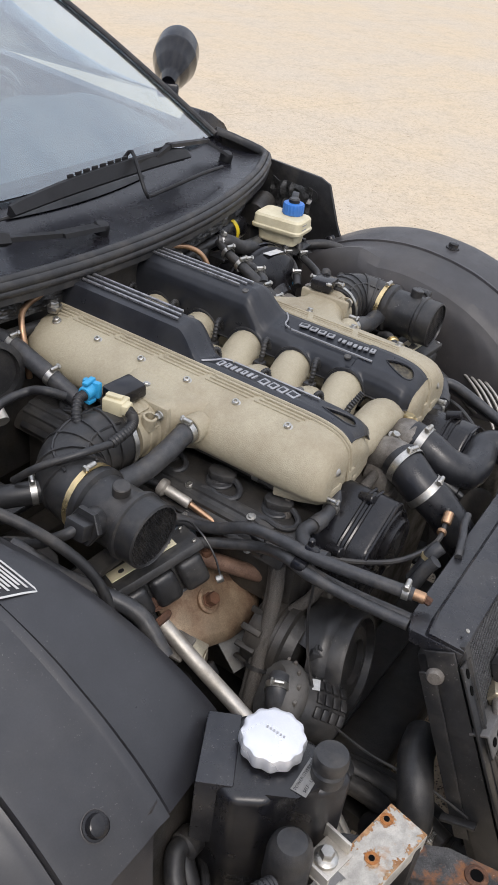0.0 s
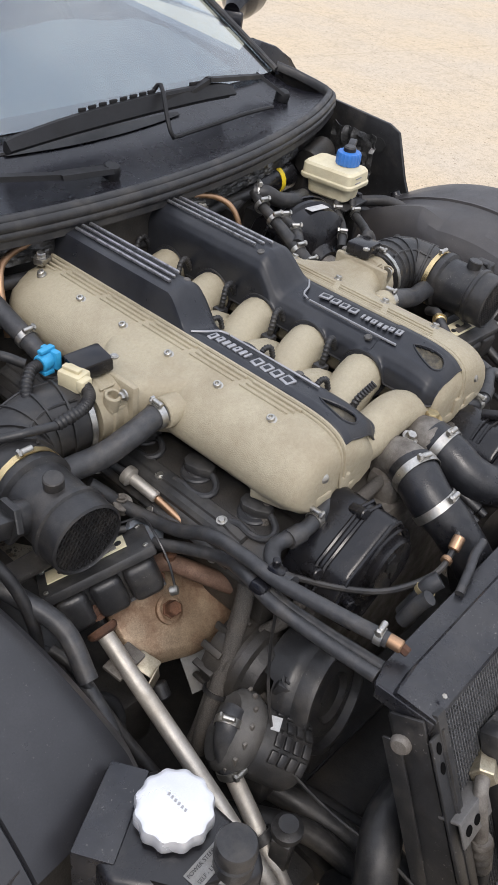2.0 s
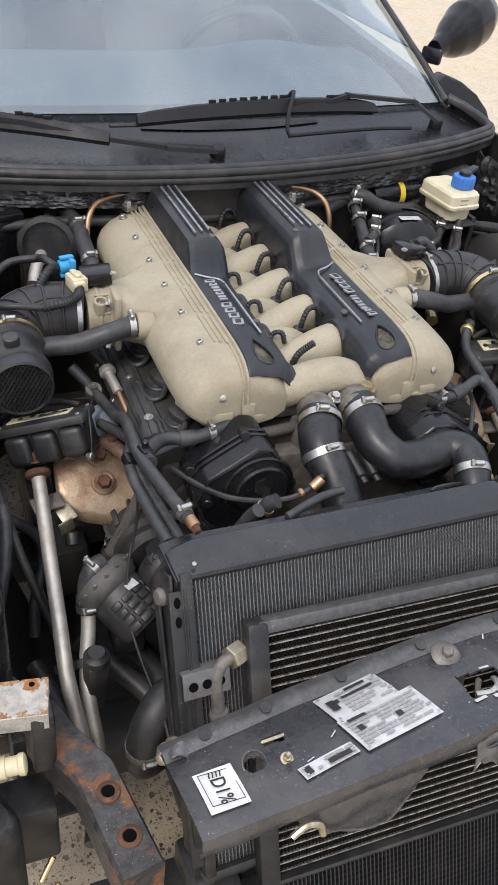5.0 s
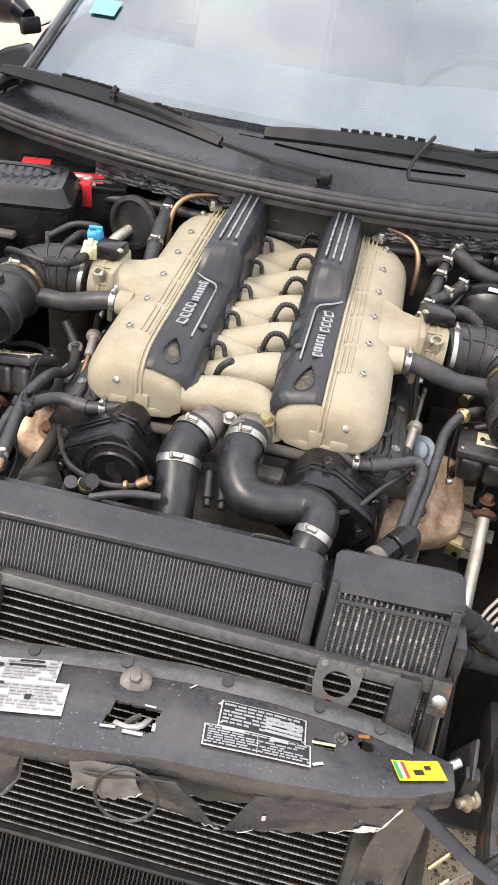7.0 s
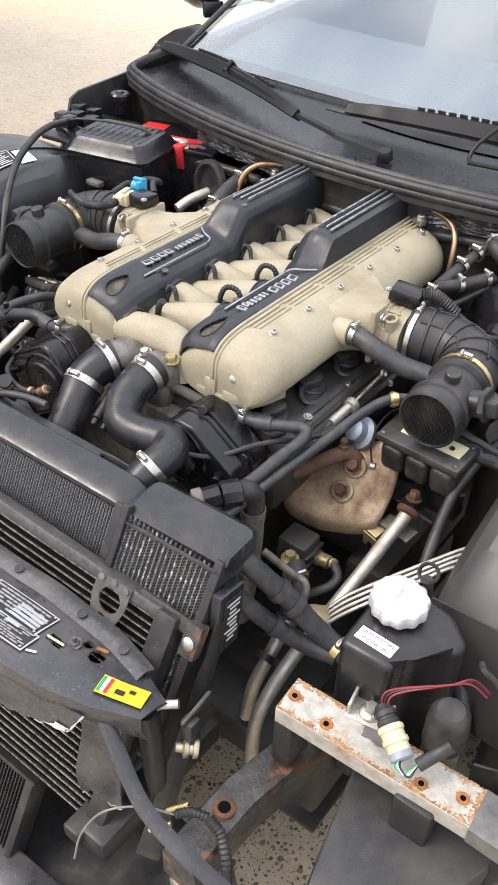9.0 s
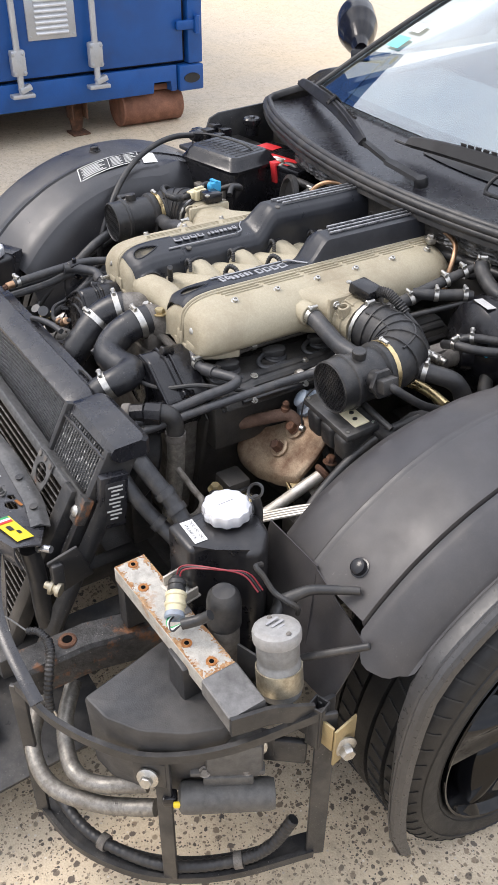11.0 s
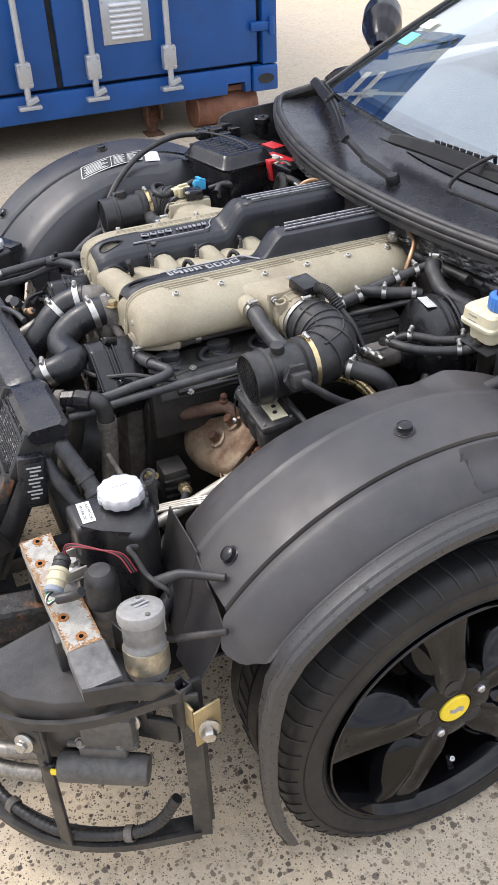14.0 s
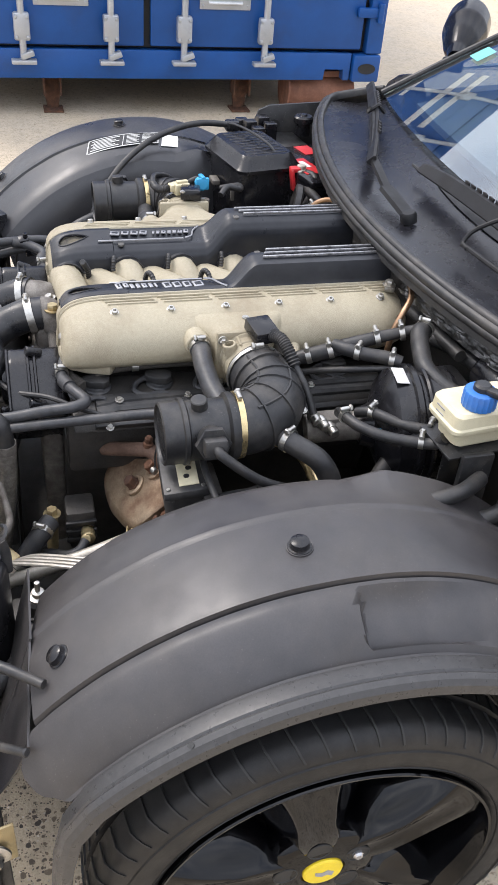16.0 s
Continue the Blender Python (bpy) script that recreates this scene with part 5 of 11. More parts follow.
def engine():
    e = thing("engine", (0, 0.2, 0.22), "twelve-cylinder engine with cream intake plenums and black covers", "engine")
    # crankcase and front timing case
    part("crankcase", prism([(-0.17, 0.26), (0.17, 0.26), (0.20, 0.42), (0.25, 0.60), (0.14, 0.685), (-0.14, 0.685), (-0.25, 0.60), (-0.20, 0.42)], -0.48, 0.10, Matrix(((1, 0, 0, 0), (0, 0, -1, 0), (0, 1, 0, 0), (0, 0, 0, 1))), 0.01), M_BLOCK, e)
    part("timing_case", prism([(-0.15, 0.27), (0.15, 0.27), (0.19, 0.45), (0.22, 0.60), (0.12, 0.67), (-0.12, 0.67), (-0.22, 0.60), (-0.19, 0.45)], 0.10, 0.135, Matrix(((1, 0, 0, 0), (0, 0, -1, 0), (0, 1, 0, 0), (0, 0, 0, 1))), 0.008), M_CAST, e)
    part("sump", block((0, 0.2, 0.225), (0.30, 0.55, 0.09), 0.02), M_BLOCK, e)
    for y in (-0.02, 0.34):
        for s in (-1, 1):
            part("engine_mount", block((s * 0.28, y + 0.1, 0.40), (0.20, 0.06, 0.05), 0.01), M_BLOCK, e)
    for s in (-1, 1):
        # cylinder head with its cam cover
        part("cylinder_head", block((s * 0.222, 0.185, 0.592), (0.096, 0.56, 0.110), 0.010), M_BLOCK, e)
        cc = part("cam_cover", prism([(0.185, 0.640), (0.185, 0.676), (0.196, 0.682), (0.246, 0.678), (0.286, 0.664), (0.300, 0.640)] if s > 0 else [(-0.300, 0.640), (-0.286, 0.664), (-0.246, 0.678), (-0.196, 0.682), (-0.185, 0.676), (-0.185, 0.640)], -0.47, 0.085, Matrix(((1, 0, 0, 0), (0, 0, -1, 0), (0, 1, 0, 0), (0, 0, 0, 1))), 0.006), M_BLOCK, e, "oily black cam cover")
        # lead channel with a raised middle and a flared front end
        rings = []
        for y, w, h in ((-0.046, 0.016, 0.004), (-0.044, 0.025, 0.009), (-0.024, 0.024, 0.011), (-0.012, 0.019, 0.013), (0.10, 0.018, 0.014), (0.30, 0.018, 0.014), (0.46, 0.018, 0.012)):
            rings.append([(s * (0.263 + a * w), y, 0.668 - 0.16 * a * w + b * h) for a, b in ((-1, -0.4), (-1, 0.45), (-0.75, 0.8), (-0.35, 0.85), (-0.28, 1.1), (0.28, 1.1), (0.35, 0.85), (0.75, 0.8), (1, 0.45), (1, -0.4))])
        part("plug_rail", loft(rings), M_LEADRAIL, cc, "dusty black spark-plug lead channel", smooth=25)
        part("rail_flange", block((s * 0.292, 0.20, 0.648), (0.012, 0.50, 0.020), 0.003, turn(0, s * 25, 0)), M_PLASTIC, cc)
        for y in (-0.006, 0.11, 0.22, 0.33):
            part("rail_screw", bolt((s * 0.266, y, 0.681), (s * 0.2, 0, 1), 0.0050, 0.004), M_STEEL, cc)
            part("rail_screw", bolt((s * 0.299, y - 0.02, 0.652), (s * 0.7, 0, 0.7), 0.0050, 0.004), M_STEEL, cc)
        for k in range(5):
            p = Vector((s * 0.222, (-0.023 if s < 0 else -0.037) + 0.106 * k, 0.680))
            bt = part("plug_boot", merge(lathe([(0.0235, -0.004), (0.0235, 0.0025), (0.0215, 0.0045), (0.0155, 0.0048), (0.0145, 0.0062), (0, 0.0062)], 26, frame_to(p, (s * 0.10, 0, 1)))), M_HOSE, cc, "round black plug-well cap")
            hx = [(1.2 * x, 1.25 * y) for x, y in ((-0.008, 0.016), (0.003, 0.017), (0.010, 0.010), (0.010, -0.006), (0.005, -0.020), (-0.006, -0.020), (-0.011, -0.008), (-0.012, 0.008))]
            part("plug_connector", prism([(s * x if s > 0 else -x, y) for x, y in hx][::1 if s > 0 else -1], 0.005, 0.0195, Matrix.Translation(p) @ turn(0, s * 6, s * -12), 0.003), M_LEADRAIL, bt)
            part("plug_lead", tube([p + Vector((s * a, b, c2)) for a, b, c2 in ((-0.003, -0.016, 0.011), (0.000, -0.030, 0.010), (0.008, -0.043, 0.006), (0.020, -0.046, 0.002), (0.030, -0.038, 0.000), (0.034, -0.022, 0.000), (0.033, -0.004, 0.002), (0.036, 0.010, 0.000))], 0.0048, 8, 5), M_HOSE, bt)
        part("fuel_hose", tube([(s * 0.228, -0.045, 0.672), (s * 0.214, -0.036, 0.694), (s * 0.206, -0.015, 0.703), (s * 0.200, 0.05, 0.704), (s * 0.199, 0.20, 0.703), (s * 0.199, 0.40, 0.702)], 0.0075, 10), M_BRAID, e, "braided fuel hose under the plenum")
        clamp((s * 0.2015, 0.030, 0.7045), (0, 1, 0), 0.0078, cc, 0.011)
        # plenum
        rings = []
        ys = [-0.0914, -0.0910, -0.0902, -0.0888, -0.0865, -0.083, -0.078, -0.070, -0.059, -0.045, -0.025, 0.0, 0.03] + [0.03 + 0.0425 * k for k in range(1, 11)] + [0.475, 0.492, 0.506, 0.517, 0.5245, 0.5268]
        for y in ys:
            rings.append([(s * x, y, z) for x, z in plenum_section(y)])
        pl = part("intake_plenum", loft(rings), M_CREAM, e, "cream crackle-painted intake plenum", smooth=60)
        # flanged foot of the front end with its lug
        part("plenum_foot", prism([(s * x, y) for x, y in ((0.086, -0.052), (0.090, -0.088), (0.120, -0.0945), (0.165, -0.0955), (0.190, -0.0900), (0.204, -0.0780), (0.214, -0.055), (0.228, -0.015), (0.20, 0.0), (0.12, 0.0))], 0.705, 0.7215, None, 0.003), M_CREAM, pl)
        part("plenum_lug", prism([(s * x, y) for x, y in ((0.158, -0.070), (0.160, -0.0950), (0.188, -0.0930), (0.2015, -0.0830), (0.2080, -0.060))], 0.712, 0.7325, None, 0.004), M_CREAM, pl)
        part("plenum_lug", prism([(s * x, y) for x, y in ((0.126, -0.080), (0.126, -0.0955), (0.146, -0.0960), (0.148, -0.080))], 0.708, 0.744, None, 0.003), M_CREAM, pl)
        # seam along the cover and three broken ribs
        seam = [(s * 0.1385, 0.51, 0.806), (s * 0.1395, 0.30, 0.8075), (s * 0.1395, 0.10, 0.8075)] + [(s * 0.1400, y, front_drop(y, 0.8075)) for y in (0.02, -0.02, -0.05, -0.068, -0.080, -0.087)] + [(s * 0.140, -0.0915, 0.756), (s * 0.138, -0.0945, 0.720)]
        part("seam_bead", tube(seam, 0.0030, 6, 5), M_CREAM, pl)
        part("seam_bead", tube([(x + s * 0.007, y, z - 0.0008) for x, y, z in seam], 0.0022, 6, 5), M_CREAM, pl)
        for k in range(6):
            y0 = -0.018 + k * 0.0945
            for j in range(3):
                x = 0.150 + 0.0085 * j
                a, b = y0 + 0.004 * j, min(0.50, y0 + 0.084 + 0.004 * j)
                if b - a > 0.02:
                    part("rib", block((s * x, (a + b) / 2, 0.8068 - 0.0007 * j), (0.0034, b - a, 0.006), 0.0015), M_CREAM, pl)
        for k in range(6):
            y = -0.001 + 0.0945 * k
            z = 0.8015 if k < 5 else 0.803
            ax = (s * 0.35, 0, 1)
            b = part("plenum_bolt", merge(lathe([(0.0082, -0.004), (0.0078, 0.0005), (0.0058, 0.001)], 16, frame_to((s * 0.187, y, z), ax)), lathe([(0.0055, 0), (0.0055, 0.0055), (0.0045, 0.0065), (0.0028, 0.0065), (0.0026, 0.003), (0, 0.003)], 14, frame_to((s * 0.187, y, z), ax))), M_STEEL, pl)
        part("plenum_bolt", lathe([(0.0085, -0.004), (0.0062, 0.001), (0.0062, 0.0075), (0.0045, 0.0085), (0, 0.0085)], 14, frame_to((s * 0.178, -0.0850, 0.757), (s * 0.35, -1, 0.45))), M_STEEL, pl)
        part("lifting_lug", merge(block((s * 0.168, 0.495, 0.812), (0.026, 0.018, 0.012), 0.003, turn(0, 0, s * -20)), bolt((s * 0.172, 0.492, 0.818), (0, 0, 1), 0.008, 0.009)), M_STEEL, pl)
        # neck to the throttle
        nr = []
        for x, hw, hz, cz, cy in ((0.180, 0.115, 0.046, 0.752, 0.205), (0.212, 0.090, 0.044, 0.752, 0.205), (0.238, 0.064, 0.042, 0.753, 0.205), (0.262, 0.050, 0.043, 0.754, 0.205), (0.274, 0.050, 0.046, 0.755, 0.205)):
            nr.append([(s * x, cy + a, cz + b) for a, b in rounded(2 * hw, 2 * hz, min(hw, hz) * 0.72, 5)])
        part("plenum_neck", loft(nr), M_CREAM, pl, smooth=50)
        tb = part("throttle_body", merge(block((s * 0.274, 0.205, 0.755), (0.012, 0.106, 0.098), 0.005), lathe([(0.047, 0), (0.047, 0.006), (0.0435, 0.010), (0.0435, 0.020), (0.0455, 0.022), (0.0455, 0.026), (0.0435, 0.028), (0.0435, 0.044)], 30, frame_to((s * 0.276, 0.205, 0.755), (s, 0, 0)))), M_CREAM, e, "cream throttle body with cast ribs")
        for a in (25, 65, 115, 155):
            o = Vector((0, math.cos(radians(a)), math.sin(radians(a))))
            part("casting_rib", block(Vector((s * 0.292, 0.205, 0.755)) + o * 0.0445, (0.030, 0.004, 0.005), 0.0015, turn(a - 90, 0, 0)), M_CREAM, tb)
        part("throttle_boss", lathe([(0.0115, -0.045), (0.0115, 0.0), (0.0105, 0.0012), (0.0075, 0.0012), (0.0070, -0.014), (0, -0.014)], 20, frame_to((s * 0.300, 0.168, 0.795), (0, -0.25, 1))), M_CREAM, tb)
        part("throttle_boss", cyl((s * 0.298, 0.25, 0.72), (s * 0.298, 0.255, 0.80), 0.010), M_CAST, tb)
        for dy in (-0.045, 0.045):
            for dz in (-0.04, 0.04):
                part("flange_bolt", bolt((s * 0.289, 0.205 + dy, 0.755 + dz), (s, 0, 0), 0.0055, 0.006), M_STEEL, tb)
        # idle sensor on top
        sn = part("throttle_sensor", block((s * 0.296, 0.222, 0.815), (0.052, 0.042, 0.022), 0.004, turn(0, s * 6, s * 10)), M_GLOSSPL, e, "black plastic throttle sensor")
        part("sensor_screw", bolt((s * 0.272, 0.20, 0.826), (0, 0, 1), 0.004, 0.003), M_STEEL, sn)
        if s < 0:
            part("cream_connector", merge(block((-0.330, 0.208, 0.812), (0.026, 0.034, 0.024), 0.003, turn(0, 0, 14)), block((-0.330, 0.188, 0.814), (0.020, 0.012, 0.016), 0.003, turn(0, 0, 14)), block((-0.331, 0.210, 0.826), (0.010, 0.026, 0.005), 0.0015, turn(0, 0, 14))), M_CREAMCON, sn, "cream plastic plug")
            part("blue_connector", merge(cyl((-0.350, 0.252, 0.818), (-0.324, 0.256, 0.820), 0.0115, 16), block((-0.330, 0.255, 0.820), (0.010, 0.030, 0.026), 0.003, turn(0, 0, 10)), block((-0.337, 0.255, 0.834), (0.024, 0.009, 0.005), 0.0015, turn(0, 0, 10)), block((-0.341, 0.252, 0.806), (0.016, 0.018, 0.006), 0.0015)), M_BLUECON, sn, "light blue plastic plug")
            part("plug_sleeve", ribbed([(-0.350, 0.252, 0.818), (-0.366, 0.249, 0.816), (-0.385, 0.232, 0.800), (-0.392, 0.205, 0.785)], 0.0085, 16, 0.2), M_RUBBER, sn)
            part("plug_sleeve", ribbed([(-0.330, 0.186, 0.812), (-0.336, 0.170, 0.808), (-0.355, 0.160, 0.803), (-0.395, 0.158, 0.798)], 0.0085, 20, 0.2), M_RUBBER, sn)
            part("plug_cable", tube([(-0.395, 0.158, 0.798), (-0.44, 0.168, 0.80), (-0.485, 0.205, 0.782), (-0.50, 0.24, 0.75)], 0.0058), M_RUBBER, sn)
        else:
            part("plug_sleeve", ribbed([(0.318, 0.232, 0.818), (0.335, 0.243, 0.818), (0.352, 0.25, 0.808), (0.372, 0.258, 0.79)], 0.011, 16, 0.2), M_RUBBER, sn)
            part("plug_cable", tube([(0.372, 0.258, 0.79), (0.40, 0.27, 0.765), (0.42, 0.28, 0.73)], 0.006), M_RUBBER, sn)
        # cover with a drop-shaped opening, thin edges and a rubber lip
        def drop(x, y):
            b = y + 0.056
            a = abs(x) - 0.1035 - 0.10 * b
            return math.hypot(a, b) < 0.0145 if b < 0 else abs(a) < 0.0145 * (1 - (b / 0.042) ** 1.2) if b < 0.042 else False
        cv = part("engine_cover", sheet(lambda u, v: cover_shell(s, u, v), 300, 46, 0.0026, drop), M_COVER, e, "satin black cam cover with silver ribs", smooth=40)
        lip = [Vector((s * cover_inner(s, y)[0], y, max(front_drop(y, cover_inner(s, y)[1]), 0.754))) for y in [-0.0840 + 0.003 * k for k in range(198)]]
        part("cover_lip", tube(lip, 0.0019, 6, 0), M_RUBBER, cv)
        part("cover_lip", tube([cover_shell(s, 0.0, k / 24) for k in range(1, 25)], 0.0015, 6, 0), M_COVER, cv)
        ring = [(1.16 * a, 1.16 * b) for a, b in [(0.0125 * math.cos(radians(a)), 0.0125 * math.sin(radians(a))) for a in range(180, 361, 20)] + [(0.0118, 0.008), (0.0090, 0.018), (0.0050, 0.028), (0.0, 0.036), (-0.0050, 0.028), (-0.0090, 0.018), (-0.0118, 0.008), (-0.0125, 0.0)]]
        rim = []
        for a, b in ring:
            q = abs(0.1035 + 0.10 * b + a)
            vq = float(np.interp(q, (0.057, 0.079, 0.093, 0.1252, 0.134), (1.0, 0.64, 0.52, 0.20, 0.10)))
            rim.append(cover_shell(s, (b - 0.056 + 0.0840) / 0.5960 * 0.985, vq) + Vector((0, 0, 0.0004)))
        part("opening_rim", tube(rim, 0.0014, 6, 0), M_COVER, cv)
        # added patch hides the cream plenum, recess shade put into its colour
        well = bmesh.new()
        well.faces.new([well.verts.new(p + Vector((0, 0, -0.0050))) for p in rim[:-1]])
        bmesh.ops.solidify(well, geom=well.faces[:], thickness=0.0006)
        part("opening_well", well, M_WELLSHADE, cv)
        for j in range(3):
            x = 0.122 - 0.014 * j
            part("silver_rib", block((s * (x - 0.012), 0.378 + 0.006 * j, 0.8535 + 0.0002 * j), (0.0044, 0.215, 0.005), 0.0015), M_RIBWORN, cv)
        # lettering field: brand shapes as plain raised bars with a rule beside them
        word = [0.0105, 0.0095, 0.0075, 0.0075, 0.0095, 0.0075, 0.0050]
        digits = [0.0150, 0.0150, 0.0150, 0.0190]
        y = 0.182 if s < 0 else 0.010
        for w, tall in [(w, k == 0) for k, w in enumerate(word)] + [(None, False)] + [(w, True) for w in digits]:
            if w is None:
                y += 0.007 * s
                continue
            yc = y + s * w / 2
            h = 0.0175 if tall else 0.0135
            xq = s * (0.1105 + (0.002 if tall else 0.0))
            zq = front_drop(yc, 0.8088) + (0.0022 if yc < 0.03 else 0)
            part("emblem_bar", block((xq, yc, zq), (h, w - 0.0008, 0.0032), 0.0009, turn(0, s * 5, s * 12)), M_EMBLEM, cv)
            if tall or w > 0.009:
                part("emblem_core", block((xq, yc, zq + 0.0006), (h - 0.0085, w - 0.0075, 0.0032), 0.0004, turn(0, s * 5, s * 12)), M_COVER, cv)
            y += s * (w + 0.0026)
        part("emblem_rule", block((s * 0.0875, 0.085, 0.8052), (0.0034, 0.165, 0.0036), 0.001, turn(0, s * 9, 0)), M_EMBLEM, cv)
        part("emblem_rule", tube([(s * 0.130, 0.204, 0.8105), (s * 0.112, 0.190, 0.8100), (s * 0.094, 0.184, 0.8075), (s * 0.0875, 0.170, 0.8062)], 0.0018, 6, 3), M_EMBLEM, cv)
        for y, x, z in ((0.045, 0.078, 0.8005), (0.268, 0.080, 0.8465), (0.488, 0.090, 0.843)):
            part("cover_screw", lathe([(0.0062, -0.002), (0.0062, 0.0012), (0.0048, 0.0022), (0.0036, 0.0012), (0, 0.0012)], 14, frame_to((s * x, y, z + 0.0012), (-s * 0.15, 0, 1))), M_DUSTGREY, cv)
        # breather hose from the plenum's flank
        hb = [(s * 0.236, 0.128, 0.765), (s * 0.262, 0.130, 0.765), (s * 0.30, 0.128, 0.757), (s * 0.345, 0.133, 0.742), (s * 0.385, 0.140, 0.738), (s * 0.41, 0.142, 0.735)]
        bh = part("breather_hose", tube(hb, 0.0165, 16), M_HOSE, e, "grey rubber breather hose")
        clamp((s * 0.258, 0.130, 0.765), (s, 0.03, -0.02), 0.0168, bh)
        part("breather_spigot", cyl((s * 0.222, 0.128, 0.765), (s * 0.25, 0.13, 0.765), 0.022), M_CREAM, pl)
        # copper pipe behind each bank
        part("rear_pipe", tube([(s * 0.120, 0.520, 0.822), (s * 0.155, 0.524, 0.826), (s * 0.195, 0.522, 0.825), (s * 0.228, 0.510, 0.818), (s * 0.248, 0.490, 0.802), (s * 0.256, 0.474, 0.770), (s * 0.256, 0.468, 0.72)], 0.0055, 10), M_COPPER, e, "copper-coloured vacuum pipe")
    part("cross_pipe", merge(tube([(-0.060, 0.524, 0.800), (-0.02, 0.526, 0.798), (0.025, 0.526, 0.802), (0.060, 0.522, 0.806)], 0.006, 10), cyl((0.034, 0.525, 0.803), (0.050, 0.523, 0.805), 0.011, 6)), M_BRASS, e, "brass cross pipe with a nut")
    # runners across the valley, cream tubes
    for k in range(5):
        yr = 0.036 + k * 0.104
        pts = [(0.092, yr, 0.752), (0.045, yr - 0.008, 0.752), (0.0, yr - 0.020, 0.742), (-0.045, yr - 0.036, 0.732), (-0.085, yr - 0.046, 0.728)]
        part("intake_runner", tube(pts, 0.034, 18, 6), M_CREAM, e, "cream intake runner")
        part("intake_runner", tube([(-0.092, yr + 0.014, 0.752), (-0.045, yr + 0.018, 0.750), (0.0, yr + 0.030, 0.732), (0.035, yr + 0.044, 0.705)], 0.031, 14, 5), M_CREAM, e, "cream intake runner")
        part("runner_collar", lathe([(0.033, -0.005), (0.0385, -0.004), (0.0385, 0.004), (0.033, 0.005), (0.033, -0.005)], 24, frame_to((0.060, yr - 0.005, 0.752), (-1, -0.17, 0))), M_COVER, e)
        part("runner_collar", lathe([(0.030, -0.005), (0.0355, -0.004), (0.0355, 0.004), (0.030, 0.005), (0.030, -0.005)], 24, frame_to((-0.060, yr + 0.017, 0.751), (1, 0.10, 0))), M_COVER, e)
        lp = [(0.060, yr + 0.050, 0.768), (0.048, yr + 0.050, 0.790), (0.030, yr + 0.044, 0.793), (0.020, yr + 0.040, 0.775), (0.018, yr + 0.042, 0.750)]
        part("injector_lead", ribbed(lp, 0.0052, 16, 0.22, 10), M_RUBBER, e)
        ll = [(-0.062, yr - 0.010, 0.770), (-0.054, yr - 0.008, 0.786), (-0.040, yr - 0.010, 0.786), (-0.034, yr - 0.012, 0.768)]
        part("injector_lead", ribbed(ll, 0.0046, 12, 0.22, 10), M_RUBBER, e)
        part("injector", merge(cyl((0.018, yr + 0.042, 0.72), (0.018, yr + 0.042, 0.752), 0.010), block((0.018, yr + 0.042, 0.755), (0.018, 0.020, 0.014), 0.003)), M_PLASTIC, e)
    part("valley_floor", block((0, 0.22, 0.700), (0.16, 0.58, 0.02), 0.006), M_CAST, e)
    # front runner curling down
    part("intake_runner", tube([(-0.090, -0.058, 0.740), (-0.055, -0.062, 0.744), (-0.01, -0.058, 0.750), (0.032, -0.056, 0.747), (0.058, -0.062, 0.728), (0.068, -0.066, 0.700)], lambda t: 0.031 - 0.002 * t, 18, 6), M_CREAM, e, "cream intake runner")
    part("injector_lead", ribbed([(-0.04, -0.02, 0.75), (-0.032, -0.024, 0.775), (-0.022, -0.03, 0.79), (-0.012, -0.034, 0.80)], 0.006, 12, 0.2, 10), M_RUBBER, e)
    part("front_wire_loom", tube([(-0.20, -0.10, 0.69), (-0.10, -0.105, 0.695), (-0.02, -0.10, 0.70), (0.08, -0.10, 0.70), (0.17, -0.095, 0.695), (0.23, -0.06, 0.69)], 0.009, 10), M_BRAID, e, "dirty braided wiring loom")
    # front cam drive covers
    for s in (-1, 1):
        m = Matrix.Translation((s * 0.172, -0.135, 0.652)) @ turn(0, s * 33, 0)
        shape = [(-0.066, -0.062), (0.060, -0.062), (0.074, -0.045), (0.074, 0.040), (0.060, 0.055), (-0.030, 0.058), (-0.062, 0.040), (-0.074, 0.0)]
        mm = m @ Matrix(((1, 0, 0, 0), (0, 0, -1, 0), (0, 1, 0, 0), (0, 0, 0, 1)))
        cb = part("cam_drive_cover", prism(shape, -0.045, 0.048, mm, 0.009, 3), M_GLOSSPL, e, "black plastic cam drive cover")
        part("cover_disc", lathe([(0.042, 0), (0.042, 0.010), (0.039, 0.013), (0.034, 0.0115), (0, 0.0115)], 32, mm @ Matrix.Translation((s * -0.026, -0.008, 0.047))), M_GLOSSPL, cb)
        part("disc_emblem", prism([(-0.010, -0.020), (0.004, -0.018), (0.011, -0.004), (0.006, 0.008), (0.014, 0.018), (-0.002, 0.022), (-0.011, 0.008), (-0.005, -0.006)], 0.0585, 0.0600, mm @ Matrix.Translation((s * -0.026, -0.008, 0.0))), M_PLASTIC, cb)
        for x, y in ((-0.045, 0.052), (0.05, 0.05)):
            part("cover_lug", cyl(mm @ Vector((x, y, -0.01)), mm @ Vector((x, y + 0.010, 0.015)), 0.008), M_GLOSSPL, cb)
        for z in (0.002, 0.013):
            part("cover_ridge", tube([mm @ Vector((x, y, z)) for x, y in ((-0.070, 0.012), (-0.062, 0.0405), (-0.031, 0.0590), (0.010, 0.0585), (0.058, 0.0560), (0.0745, 0.0400), (0.0750, 0.010))], 0.0030, 6, 0), M_GLOSSPL, cb)
        part("cover_rim", tube([mm @ Vector((x * 0.955, y * 0.955, 0.0470)) for x, y in shape + shape[:1]], 0.0028, 6, 0), M_GLOSSPL, cb)
